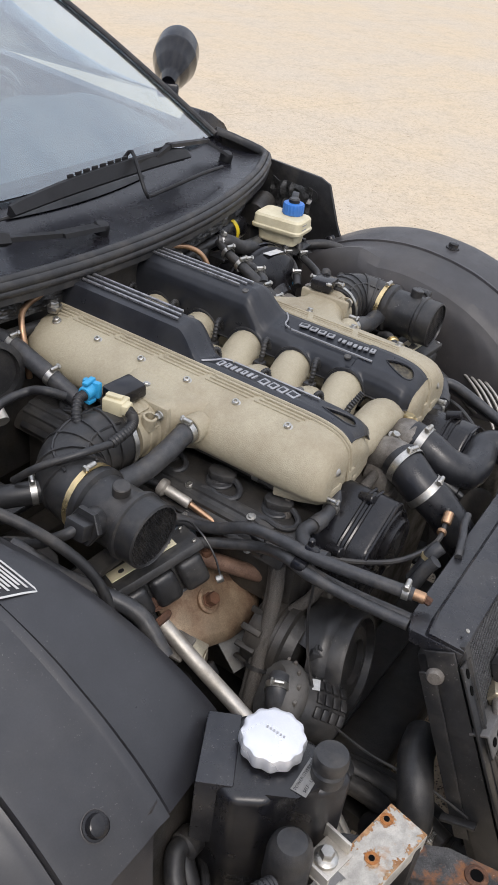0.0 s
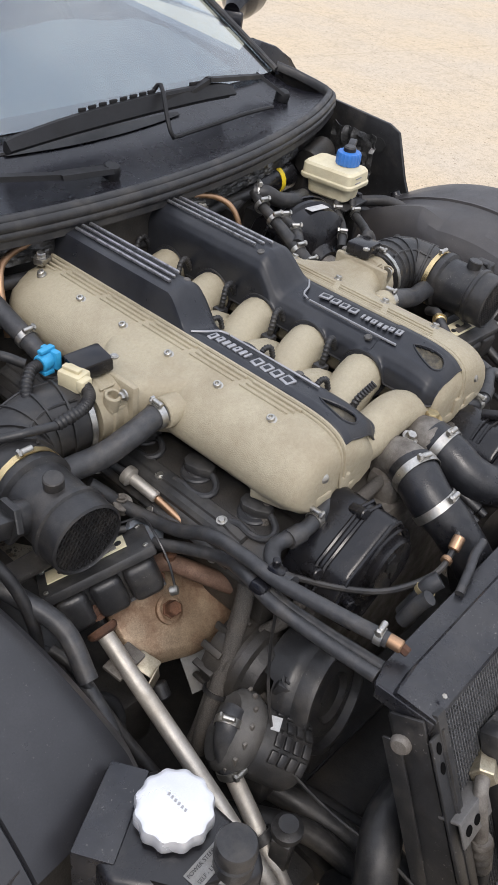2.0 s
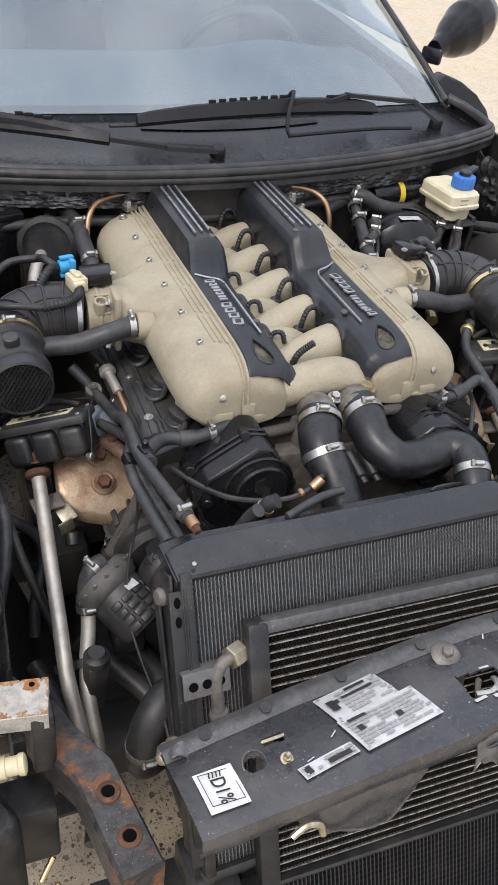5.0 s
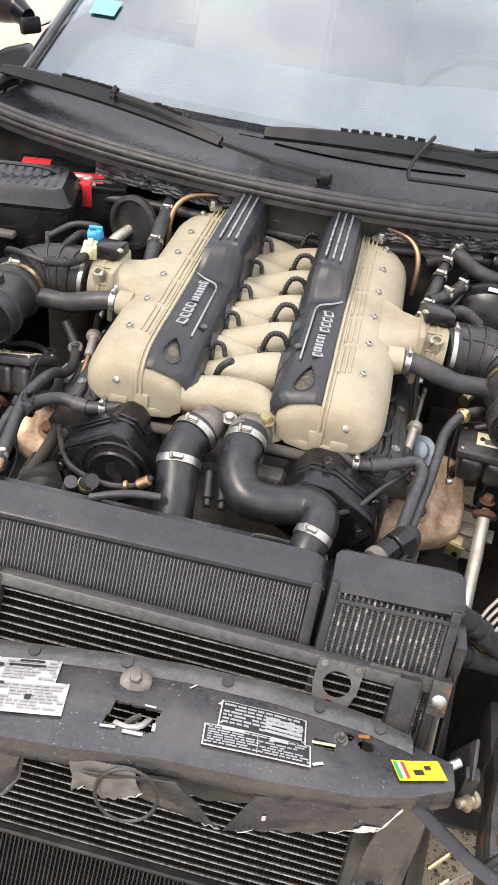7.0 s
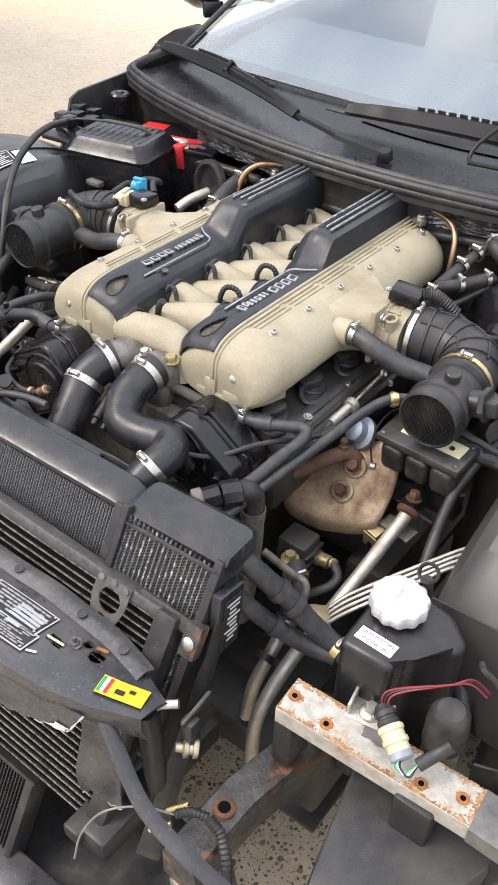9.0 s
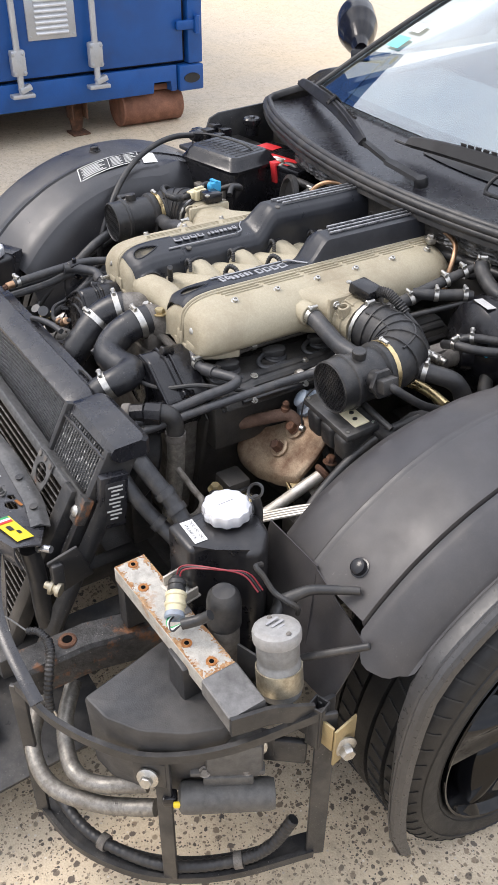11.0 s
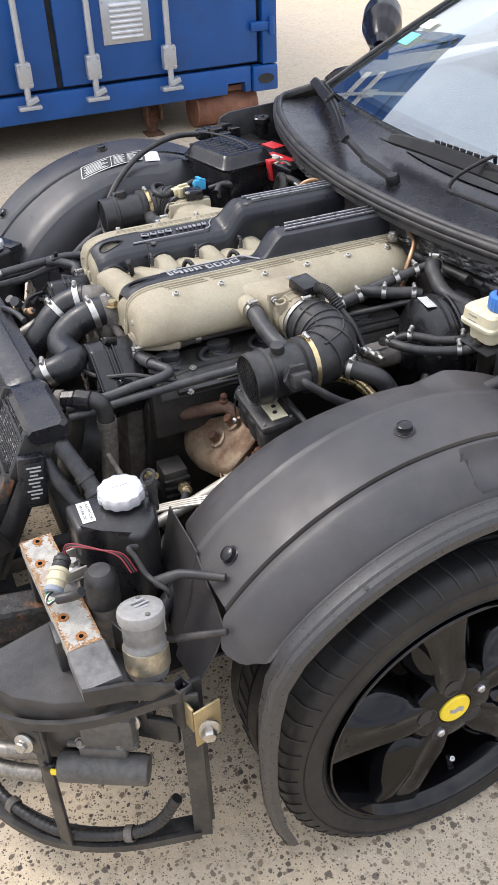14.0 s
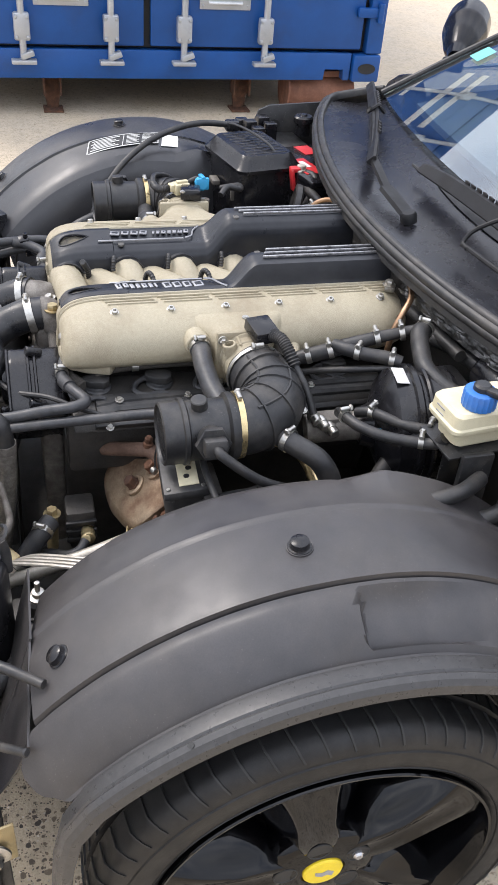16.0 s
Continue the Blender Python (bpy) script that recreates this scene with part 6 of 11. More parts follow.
        part("cover_rim", lathe([(0.049, 0.0), (0.052, 0.0025), (0.055, 0.0), (0.049, 0.0)], 36, mm @ Matrix.Translation((s * -0.024, -0.008, 0.0478))), M_GLOSSPL, cb)
        part("cover_peg", cyl(mm @ Vector((s * 0.045, 0.030, 0.046)), mm @ Vector((s * 0.049, 0.034, 0.062)), 0.0075), M_GLOSSPL, cb)
    # thermostat housing and water outlets
    th = part("thermostat_housing", merge(block((0.0, -0.105, 0.685), (0.13, 0.05, 0.05), 0.014), tube([(-0.02, -0.085, 0.70), (-0.028, -0.10, 0.722), (-0.034, -0.13, 0.727), (-0.038, -0.142, 0.724)], 0.029, 18), tube([(0.045, -0.085, 0.70), (0.042, -0.098, 0.722), (0.036, -0.115, 0.727), (0.038, -0.128, 0.724)], 0.030, 18)), M_CAST, e, "dirty cast-alloy thermostat housing")
    part("bleed_screw", bolt((0.058, -0.096, 0.745), (0, 0, 1), 0.010, 0.010), M_BRASS, th)
    part("bleed_screw", bolt((0.004, -0.098, 0.738), (0, -0.3, 1), 0.008, 0.008), M_STEEL, th)
    h1 = part("coolant_hose", tube([(-0.034, -0.128, 0.727), (-0.044, -0.150, 0.722), (-0.052, -0.178, 0.708), (-0.046, -0.205, 0.690), (-0.040, -0.24, 0.658), (-0.036, -0.275, 0.62)], lambda t: 0.033 - 0.004 * t, 18), M_COOLHOSE, e, "black rubber coolant hose")
    clamp((-0.040, -0.142, 0.725), (-0.3, -1, -0.2), 0.0335, h1, 0.012)
    clamp((-0.050, -0.186, 0.702), (0.1, -1, -0.65), 0.0325, h1, 0.012)
    h2 = part("coolant_hose", tube([(0.038, -0.112, 0.727), (0.036, -0.146, 0.722), (0.038, -0.182, 0.706), (0.062, -0.212, 0.692), (0.104, -0.214, 0.690), (0.146, -0.207, 0.694), (0.168, -0.222, 0.697), (0.170, -0.246, 0.692), (0.163, -0.268, 0.681), (0.157, -0.292, 0.664)], lambda t: 0.031 - 0.005 * t, 20), M_COOLHOSE, e, "black rubber coolant hose")
    clamp((0.037, -0.134, 0.724), (0.0, -1, -0.2), 0.0315, h2, 0.013)
    clamp((0.1655, -0.260, 0.686), (-0.25, -0.85, -0.45), 0.0268, h2, 0.012)
    for x in (-0.004, 0.018):
        part("vacuum_valve", merge(cyl((x, -0.175, 0.69), (x + 0.008, -0.215, 0.672), 0.0085), cyl((x + 0.008, -0.215, 0.672), (x + 0.010, -0.226, 0.667), 0.006)), M_PLASTIC, e)
    return e


engine()


# ---------------------------------------------------------------- intake tracts
def air_intake(s):
    c = thing("air_intake", (s * 0.43, 0.1, 0.70), "black air-flow meter with ribbed rubber elbow", "air intake", "air intakes")
    cz = 0.738 if s < 0 else 0.742
    pts = [(s * 0.318, 0.205, 0.755), (s * 0.345, 0.212, 0.755), (s * 0.385, 0.218, 0.752), (s * 0.425, 0.205, cz + 0.008), (s * 0.444, 0.170, cz + 0.002), (s * 0.446, 0.142, cz)]
    bo = part("rubber_elbow", tube(pts, lambda t: 0.047 + 0.003 * math.sin(math.pi * t), 24, 6), M_RUBBER, c, "ribbed black rubber intake elbow")
    cur = smoothed(pts, 8)
    for k in (9, 15, 20, 25, 30):
        ax = cur[k + 1] - cur[k - 1]
        part("rib", lathe([(0.047, -0.003), (0.0525, -0.0015), (0.0525, 0.0015), (0.047, 0.003), (0.047, -0.003)], 24, frame_to(cur[k], ax)), M_RUBBER, bo)
    for a in (60, 120):
        rail = []
        for k in range(6, 34, 2):
            ax = (cur[k + 1] - cur[k - 1]).normalized()
            side = ax.cross(Vector((0, 0, 1))).normalized()
            rail.append(cur[k] + 0.0495 * (math.cos(radians(a)) * side + math.sin(radians(a)) * side.cross(ax)))
        part("rib", tube(rail, 0.0025, 6, 1), M_RUBBER, bo)
    clamp((s * 0.330, 0.208, 0.755), (s, 0.1, 0), 0.0488, c, 0.008, M_STEEL)
    clamp((s * 0.446, 0.148, cz), (0, -1, 0), 0.0500, c, 0.009, M_GOLD)
    f = frame_to((s * 0.447, 0.145, cz), (s * 0.02, -1, -0.02))
    part("meter_body", lathe([(0.049, 0), (0.052, 0.004), (0.052, 0.014), (0.0455, 0.018), (0.0455, 0.075), (0.0505, 0.078), (0.0505, 0.084), (0.0475, 0.086), (0.0475, 0.113), (0.0445, 0.115), (0.0435, 0.113), (0.0435, 0.106), (0.0, 0.105)], 32, f), M_PLASTIC, c, "black plastic air-flow meter body")
    gr = bmesh.new()
    gm = f @ Matrix.Translation((0, 0, 0.110))
    for k in range(-7, 8):
        d = k * 0.0058
        h = math.sqrt(max(0, 0.0432 ** 2 - d * d))
        for rot in (30, -30):
            gr = merge(gr, block((0, 0, 0), (0.0012, 2 * h, 0.0025), 0, gm @ turn(0, 0, rot) @ Matrix.Translation((d, 0, 0))))
    part("intake_mesh", gr, M_PLASTIC, c, "black honeycomb intake mesh")
    # sensor on the outer side
    sp = f @ Vector((-s * 0.0, 0, 0.045))
    out = Vector((s * 0.9, 0, 0.25)) if s > 0 else Vector((-0.9, 0, 0.25))
    a0 = Vector((s * 0.45, 0.098, cz))
    ss = part("meter_sensor", merge(cyl(a0 + out * 0.03, a0 + out * 0.062, 0.021, 18), cyl(a0 + out * 0.060, a0 + out * 0.070, 0.027, 6), block(a0 + out * 0.078, (0.022, 0.034, 0.026), 0.004, turn(0, -s * 14, 0))), M_PLASTIC, c)
    part("sensor_cable", tube([a0 + out * 0.084, a0 + out * 0.10 + Vector((0, 0.01, -0.012)), a0 + out * 0.10 + Vector((s * 0.01, 0.06, -0.05)), a0 + out * 0.08 + Vector((s * 0.02, 0.12, -0.08))], 0.0075), M_RUBBER, ss)
    part("meter_stub", cyl((s * 0.452, 0.088, cz + 0.040), (s * 0.454, 0.086, cz + 0.058), 0.0125), M_PLASTIC, c)
    # side branch back to the brake vacuum
    part("branch_hose", tube([(s * 0.455, 0.20, 0.735), (s * 0.49, 0.225, 0.73), (s * 0.52, 0.26, 0.715), (s * 0.53, 0.28, 0.67), (s * 0.525, 0.27, 0.62)], 0.017, 12), M_RUBBER, c)
    clamp((s * 0.482, 0.220, 0.731), (s * 0.8, 0.6, -0.1), 0.0175, c, 0.009, M_STEEL)
    # bracket that ties the meter to the inner wing
    part("support_bracket", block((s * 0.50, 0.10, 0.665), (0.12, 0.03, 0.012), 0.003), M_FRAME, c)
    return c


for s in (-1, 1):
    air_intake(s)


# ---------------------------------------------------------------- ignition modules
def ignition_module(s):
    c = thing("ignition_module", (s * 0.43, 0.03, 0.56), "dusty black finned ignition module on a steel bracket", "ignition module", "ignition modules")
    if s > 0:
        o, ex, up = Vector((0.370, 0.040, 0.672)), Vector((0.140, -0.010, 0.004)), Vector((0, -0.12, 1))
    else:
        o, ex, up = Vector((-0.368, 0.014, 0.688)), Vector((-0.118, 0.050, -0.046)), Vector((0.10, 0.30, 0.95))
    ex.normalize()
    up = (up - ex * up.dot(ex)).normalized()
    ey = up.cross(ex) * s
    m = Matrix([ex, ey, up]).transposed().to_4x4()
    m.translation = o
    L = 0.142
    T = Matrix.Translation
    b = part("housing", block((0, 0, 0), (L - 0.008, 0.052, 0.058), 0.006, m @ T((L / 2, 0.036, -0.034))), M_PLASTIC, c)
    part("lid", block((0, 0, 0), (L + 0.006, 0.068, 0.015), 0.004, m @ T((L / 2, 0.030, -0.006))), M_LEADRAIL, b)
    for k in range(3):
        part("coil_lobe", block((0, 0, 0), (0.041, 0.026, 0.050), 0.010, m @ T((0.026 + 0.045 * k, 0.008, -0.040)), 3), M_PLASTIC, b)
    part("type_plate", block((0, 0, 0), (0.105, 0.030, 0.002), 0.0005, m @ T((L * 0.56, 0.036, 0.0030))), M_RESERVOIR, b, "dirty flaking type plate")
    part("plate_wear", block((0, 0, 0), (0.040, 0.012, 0.001), 0.0003, m @ T((L * 0.42, 0.030, 0.0045))), M_CAST, b)
    for k in range(5):
        part("terminal", lathe([(0.0045, 0), (0.0045, 0.0015), (0, 0.0015)], 10, m @ T((0.036 + 0.019 * k, 0.034 + 0.005 * (k % 2), 0.0040))), M_INK, b)
    for dx in (0.006, L - 0.006):
        for dy in (0.004, 0.056):
            part("lid_screw", bolt(m @ Vector((dx, dy, 0.001)), m.to_3x3() @ Vector((0, 0, 1)), 0.0035, 0.003, False), M_STEEL, b)
    # black pressed bracket with open triangles
    fr = [((0.004, -0.066), (L - 0.004, -0.066)), ((0.0, -0.066), (0.028, -0.150)), ((0.028, -0.150), (0.10, -0.160)), ((0.10, -0.160), (L, -0.070)), ((0.066, -0.066), (0.066, -0.156))]
    for (xa, za), (xb, zb) in (fr if s > 0 else fr[:1]):
        pa, pb = m @ Vector((xa, 0.024, za)), m @ Vector((xb, 0.024, zb))
        part("bracket_arm", tube([pa, pb], 0.0085, 8, 0, squash=0.5), M_FRAME, c)
    part("bracket_foot", block((0, 0, 0), (0.07 if s > 0 else 0.04, 0.03, 0.10), 0.004, m @ T((0.09 if s > 0 else 0.115, 0.055, -0.11))), M_FRAME, c)
    part("wire_clip", tube([m @ Vector(p) for p in ((0.03, 0.066, 0.014), (-0.004, 0.055, 0.010), (-0.010, 0.015, 0.002), (-0.010, -0.004, -0.03), (-0.004, -0.010, -0.062))], 0.0016, 6), M_FRAME, c)
    part("clip_end", cyl(m @ Vector((-0.006, -0.014, -0.064)), m @ Vector((0.004, -0.010, -0.064)), 0.006), M_STEEL, c)
    part("module_lead", tube([m @ Vector(p) for p in ((0.02, 0.060, 0.004), (0.06, 0.066, 0.016), (0.11, 0.062, 0.016), (0.17, 0.07, 0.0))], 0.0055), M_RUBBER, c)
    return c


for s in (-1, 1):
    ignition_module(s)


# ---------------------------------------------------------------- exhaust shields
def exhaust_shield(s):
    c = thing("exhaust_heat_shield", (s * 0.33, 0.0, 0.53), "heat-stained metal exhaust shield held by large bolts", "heat shield", "exhaust heat shields")
    out = [(0.238, -0.018), (0.250, -0.031), (0.276, -0.035), (0.320, -0.031), (0.368, -0.018), (0.402, -0.002), (0.408, 0.018), (0.404, 0.055), (0.388, 0.088), (0.352, 0.096), (0.316, 0.074), (0.280, 0.034), (0.252, 0.002), (0.239, -0.010)]
    sm = smoothed([(s * a, b, 0) for a, b in out + out[:1]], 4)[:-1]
    cx, cy = s * 0.325, 0.012

    def sz(x, y):
        x = abs(x)
        return 0.535 - 0.04 * (x - 0.323) + 0.88 * (y - 0.003) + 0.016 * max(0, (0.30 - x) / 0.07) ** 1.5 + 0.007 * noise.noise((x * 22, y * 22, 3)) + 0.010 * math.exp(-((x - 0.335) / 0.030) ** 2 - ((y - 0.024) / 0.045) ** 2)
    rings = []
    for f, dz in ((0.99, -0.024), (1.02, -0.018), (1.03, -0.007), (0.99, -0.002), (0.95, 0.0), (0.80, 0.001), (0.55, 0.002), (0.25, 0.001)):
        rings.append([(cx + (p.x - cx) * f, cy + (p.y - cy) * f, sz(cx + (p.x - cx) * f, cy + (p.y - cy) * f) + dz) for p in sm])
    part("shield_plate", loft(rings), M_SHIELD, c)
    n = Vector((0, -0.66, 0.75))
    for x, y in ((0.335, 0.010), (0.335, 0.044)):
        p = Vector((s * x, y, sz(x, y))) + n * 0.003
        part("bolt_washer", lathe([(0.020, -0.004), (0.020, 0.001), (0.016, 0.003), (0.012, 0.001), (0, 0.001)], 20, frame_to(p, n)), M_SHIELD, c)
        part("shield_bolt", lathe([(0.0125, 0), (0.0125, 0.003), (0.0105, 0.004), (0.0105, 0.016), (0.009, 0.0175), (0, 0.0175)], 6, frame_to(p, n)), M_RUST, c)
    part("manifold_pipe", tube([(s * 0.262, -0.034, 0.580), (s * 0.284, -0.008, 0.592), (s * 0.306, 0.022, 0.604), (s * 0.318, 0.040, 0.606), (s * 0.330, 0.052, 0.592), (s * 0.336, 0.060, 0.575)], 0.0125, 14), M_BROWNPIPE, c, "browned exhaust branch")
    part("branch_nut", lathe([(0.009, 0), (0.009, 0.010), (0.006, 0.012), (0.007, 0.020), (0.004, 0.024), (0, 0.024)], 10, frame_to((s * 0.314, 0.034, 0.612), (0, 0.1, 1))), M_RUST, c)
    if s < 0:
        part("lower_shield", sheet(lambda u, v: Vector((-0.335 + 0.13 * u - 0.02 * v, -0.015 - 0.025 * u - 0.05 * v, 0.482 - 0.01 * u - 0.02 * v)), 6, 6, 0.002), M_CANGREY, c, "dull lower heat shield")
    # air-injection valve
    part("valve_body", lathe([(0.026, 0), (0.029, 0.004), (0.029, 0.012), (0.020, 0.016), (0.018, 0.030), (0.010, 0.034), (0, 0.034)], 24, frame_to((s * 0.318, 0.093, 0.612), (s * -0.3, -0.7, 0.6))), M_BLUEGREY, c, "blue-grey painted valve")
    return c


for s in (-1, 1):
    exhaust_shield(s)

# ---------------------------------------------------------------- radiators
LEAN_RAD = radians(27)


def rad_frame(x, y, z, yaw):
    """Local x across, local y down the leaning core, local z out of its front."""
    d = Vector((0, -math.sin(LEAN_RAD), -math.cos(LEAN_RAD)))
    n = Vector((0, -math.cos(LEAN_RAD), math.sin(LEAN_RAD)))
    m = Matrix(((1, d.x, n.x, 0), (0, d.y, n.y, 0), (0, d.z, n.z, 0), (0, 0, 0, 1)))
    return Matrix.Translation((x, y, z)) @ Matrix.Rotation(radians(yaw), 4, "Z") @ Matrix.Rotation(radians(2.2), 4, "Y") @ m


def fin_strip(m, x0, x1, y0, y1, pitch, z):
    """Zigzag fins between two tubes, as one thin folded band."""
    bm = bmesh.new()
    n = max(2, int((y1 - y0) / pitch))
    prev = None
    for k in range(n + 1):
        y = y0 + (y1 - y0) * k / n
        xa, xb = (x0, x1)
        a, b = (xa, xb) if k % 2 == 0 else (xb, xa)
        p = [bm.verts.new(m @ Vector((a, y, z))), bm.verts.new(m @ Vector((a, y, z - 0.016)))]
        if prev:
            bm.faces.new((prev[0], prev[1], p[1], p[0]))
            # the fin's own front edge
            h = pitch * 0.16
            a0, y0_ = prev_at
            bm.faces.new([bm.verts.new(m @ Vector(q)) for q in ((a0, y0_ - h, z + 0.0003), (a, y - h, z + 0.0003), (a, y + h, z + 0.0003), (a0, y0_ + h, z + 0.0003))])
        prev, prev_at = p, (a, y)
    return bm


def radiator():
    c = thing("radiator", (-0.07, -0.36, 0.25), "black engine radiator with folded sheet-metal top cover", "radiator")
    m = rad_frame(-0.068, -0.345, 0.693, 2.5)
    H, hw = 0.42, 0.253
    part("core_back", block((0, 0, 0), (2 * hw, H, 0.03), 0.003, m @ Matrix.Translation((0, H / 2, -0.022))), M_GASKETGAP, c)
    core = part("core_frame", merge(block((0, 0, 0), (2 * hw + 0.02, 0.014, 0.05), 0.003, m @ Matrix.Translation((0, H, -0.012))), block((0, 0, 0), (0.016, H, 0.052), 0.003, m @ Matrix.Translation((-hw, H / 2, -0.012))), block((0, 0, 0), (0.016, H, 0.052), 0.003, m @ Matrix.Translation((hw, H / 2, -0.012)))), M_FRAME, c)
    fins = bmesh.new()
    n = 96
    for k in range(n + 1):
        x = -hw + 0.010 + (2 * hw - 0.02) * k / n
        part("core_tube", block((0, 0, 0), (0.0013, H - 0.01, 0.004), 0.0, m @ Matrix.Translation((x, H / 2, 0.0010))), M_CORETUBE, core)
        if k < n:
            x1 = x + (2 * hw - 0.02) / n
            fins = merge(fins, fin_strip(m, x + 0.0007, x1 - 0.0007, 0.004, H - 0.004, 0.0031, 0.0022))
    tagged(part("fin_core", fins, M_FIN, core), kind="stuff")
    # folded top cover with a raised edge along its rear and turned ends
    prof = [(-0.011, -0.010), (-0.0145, -0.002), (-0.0125, 0.0025), (-0.009, 0.005), (0.030, 0.0155), (0.035, 0.0155), (0.038, 0.013), (0.041, -0.002), (0.043, -0.005), (0.068, -0.008), (0.070, -0.012), (0.066, -0.018), (0.03, -0.016), (0.0, -0.012)]
    rings = []
    my = Matrix.Translation((-0.068, -0.345, 0.693)) @ Matrix.Rotation(radians(2.5), 4, "Z") @ Matrix.Rotation(radians(2.2), 4, "Y")
    for x, k in ((-hw - 0.010, 0.15), (-hw - 0.004, 0.45), (-hw + 0.024, 0.97), (-hw + 0.030, 1), (0, 1), (hw - 0.020, 1), (hw - 0.008, 0.9), (hw + 0.004, 0.55), (hw + 0.010, 0.1)):
        rings.append([my @ Vector((x, y if y < 0.02 else 0.02 + (y - 0.02) * (0.75 + 0.25 * k), z * k if z > 0 else z)) for y, z in prof])
    tc = part("top_cover", loft(rings), M_SHEETBLACK, c, "folded black top cover", smooth=25)
    part("cover_end", block((0, 0, 0), (0.004, 0.070, 0.020), 0.0015, my @ Matrix.Translation((-hw - 0.010, 0.022, -0.014))), M_SHEETBLACK, tc)
    part("edge_clip", tube([my @ Vector(p) for p in ((hw - 0.10, 0.056, -0.004), (hw - 0.085, 0.060, -0.002), (hw - 0.03, 0.058, -0.003), (hw - 0.015, 0.054, -0.005))], 0.003, 6, 3), M_RUBBER, tc)
    part("cover_screw", bolt(my @ Vector((-hw + 0.012, -0.006, 0.014)), (0, -0.4, 1), 0.0032, 0.002, False), M_STEEL, tc)
    # side frame: channel, holed flange, bracket with three holes, stay and bolt
    st = part("side_stay", merge(block((0, 0, 0), (0.004, H * 0.94, 0.040), 0.001, m @ Matrix.Translation((-hw - 0.016, H * 0.48, -0.018))), block((0, 0, 0), (0.020, H * 0.90, 0.004), 0.001, m @ Matrix.Translation((-hw - 0.014, H * 0.50, 0.010)))), M_FRAME, c)
    for y in (0.035, 0.060):
        # flat disc on the stay, the hole's shade painted near-black
        part("stay_hole", lathe([(0.0052, 0), (0.0052, 0.0008), (0, 0.0008)], 14, m @ Matrix.Translation((-hw - 0.014, y, 0.0122)) @ Matrix.Diagonal((0.8, 1.4, 1, 1))), M_GAPSHADE, st)
    part("stay_lip", tube([m @ Vector((-hw - 0.004, 0.018 + 0.012 * k, 0.014 + 0.003 * noise.noise((k * 0.7, 2, 1)))) for k in range(14)], 0.0022, 6, 1), M_FRAME, st)
    bk = part("holed_bracket", merge(block((0, 0, 0), (0.062, 0.034, 0.003), 0.001, m @ Matrix.Translation((-hw + 0.012, 0.142, 0.022))), block((0, 0, 0), (0.062, 0.004, 0.026), 0.001, m @ Matrix.Translation((-hw + 0.012, 0.126, 0.010)))), M_BAREGREY, c, "pressed grey bracket with three holes")
    for k in range(3):
        # each bracket hole is a flat disc coloured as inner shade
        part("bracket_hole", lathe([(0.0062, 0), (0.0062, 0.0008), (0, 0.0008)], 16, m @ Matrix.Translation((-hw - 0.006 + 0.018 * k, 0.143, 0.0236))), M_GAPSHADE, bk)
    part("stay_bolt", lathe([(0.012, 0), (0.012, 0.004), (0.009, 0.008), (0, 0.009)], 16, frame_to((-0.342, -0.348, 0.655), (-1, -0.2, 0.1))), M_CAST, st)
    part("outer_stay", merge(block((-0.345, -0.395, 0.53), (0.004, 0.022, 0.28), 0.0015, turn(-24, 0, 2.5)), block((-0.352, -0.44, 0.44), (0.012, 0.05, 0.006), 0.0015, turn(-20, 0, 2.5))), M_FRAME, c)
    part("foot", block((-0.07, -0.50, 0.275), (0.56, 0.08, 0.05), 0.01, turn(0, 0, 2.5)), M_FRAME, c)
    for x in (-0.30, 0.16):
        part("rear_leg", block((x, -0.36, 0.255), (0.04, 0.26, 0.04), 0.006), M_FRAME, c)
    part("rear_shroud", block((0, 0, 0), (2 * hw - 0.02, H * 0.86, 0.03), 0.01, m @ Matrix.Translation((0, H * 0.5, -0.055))), M_PLASTIC, c)
    return c, m


rad, RADM = radiator()


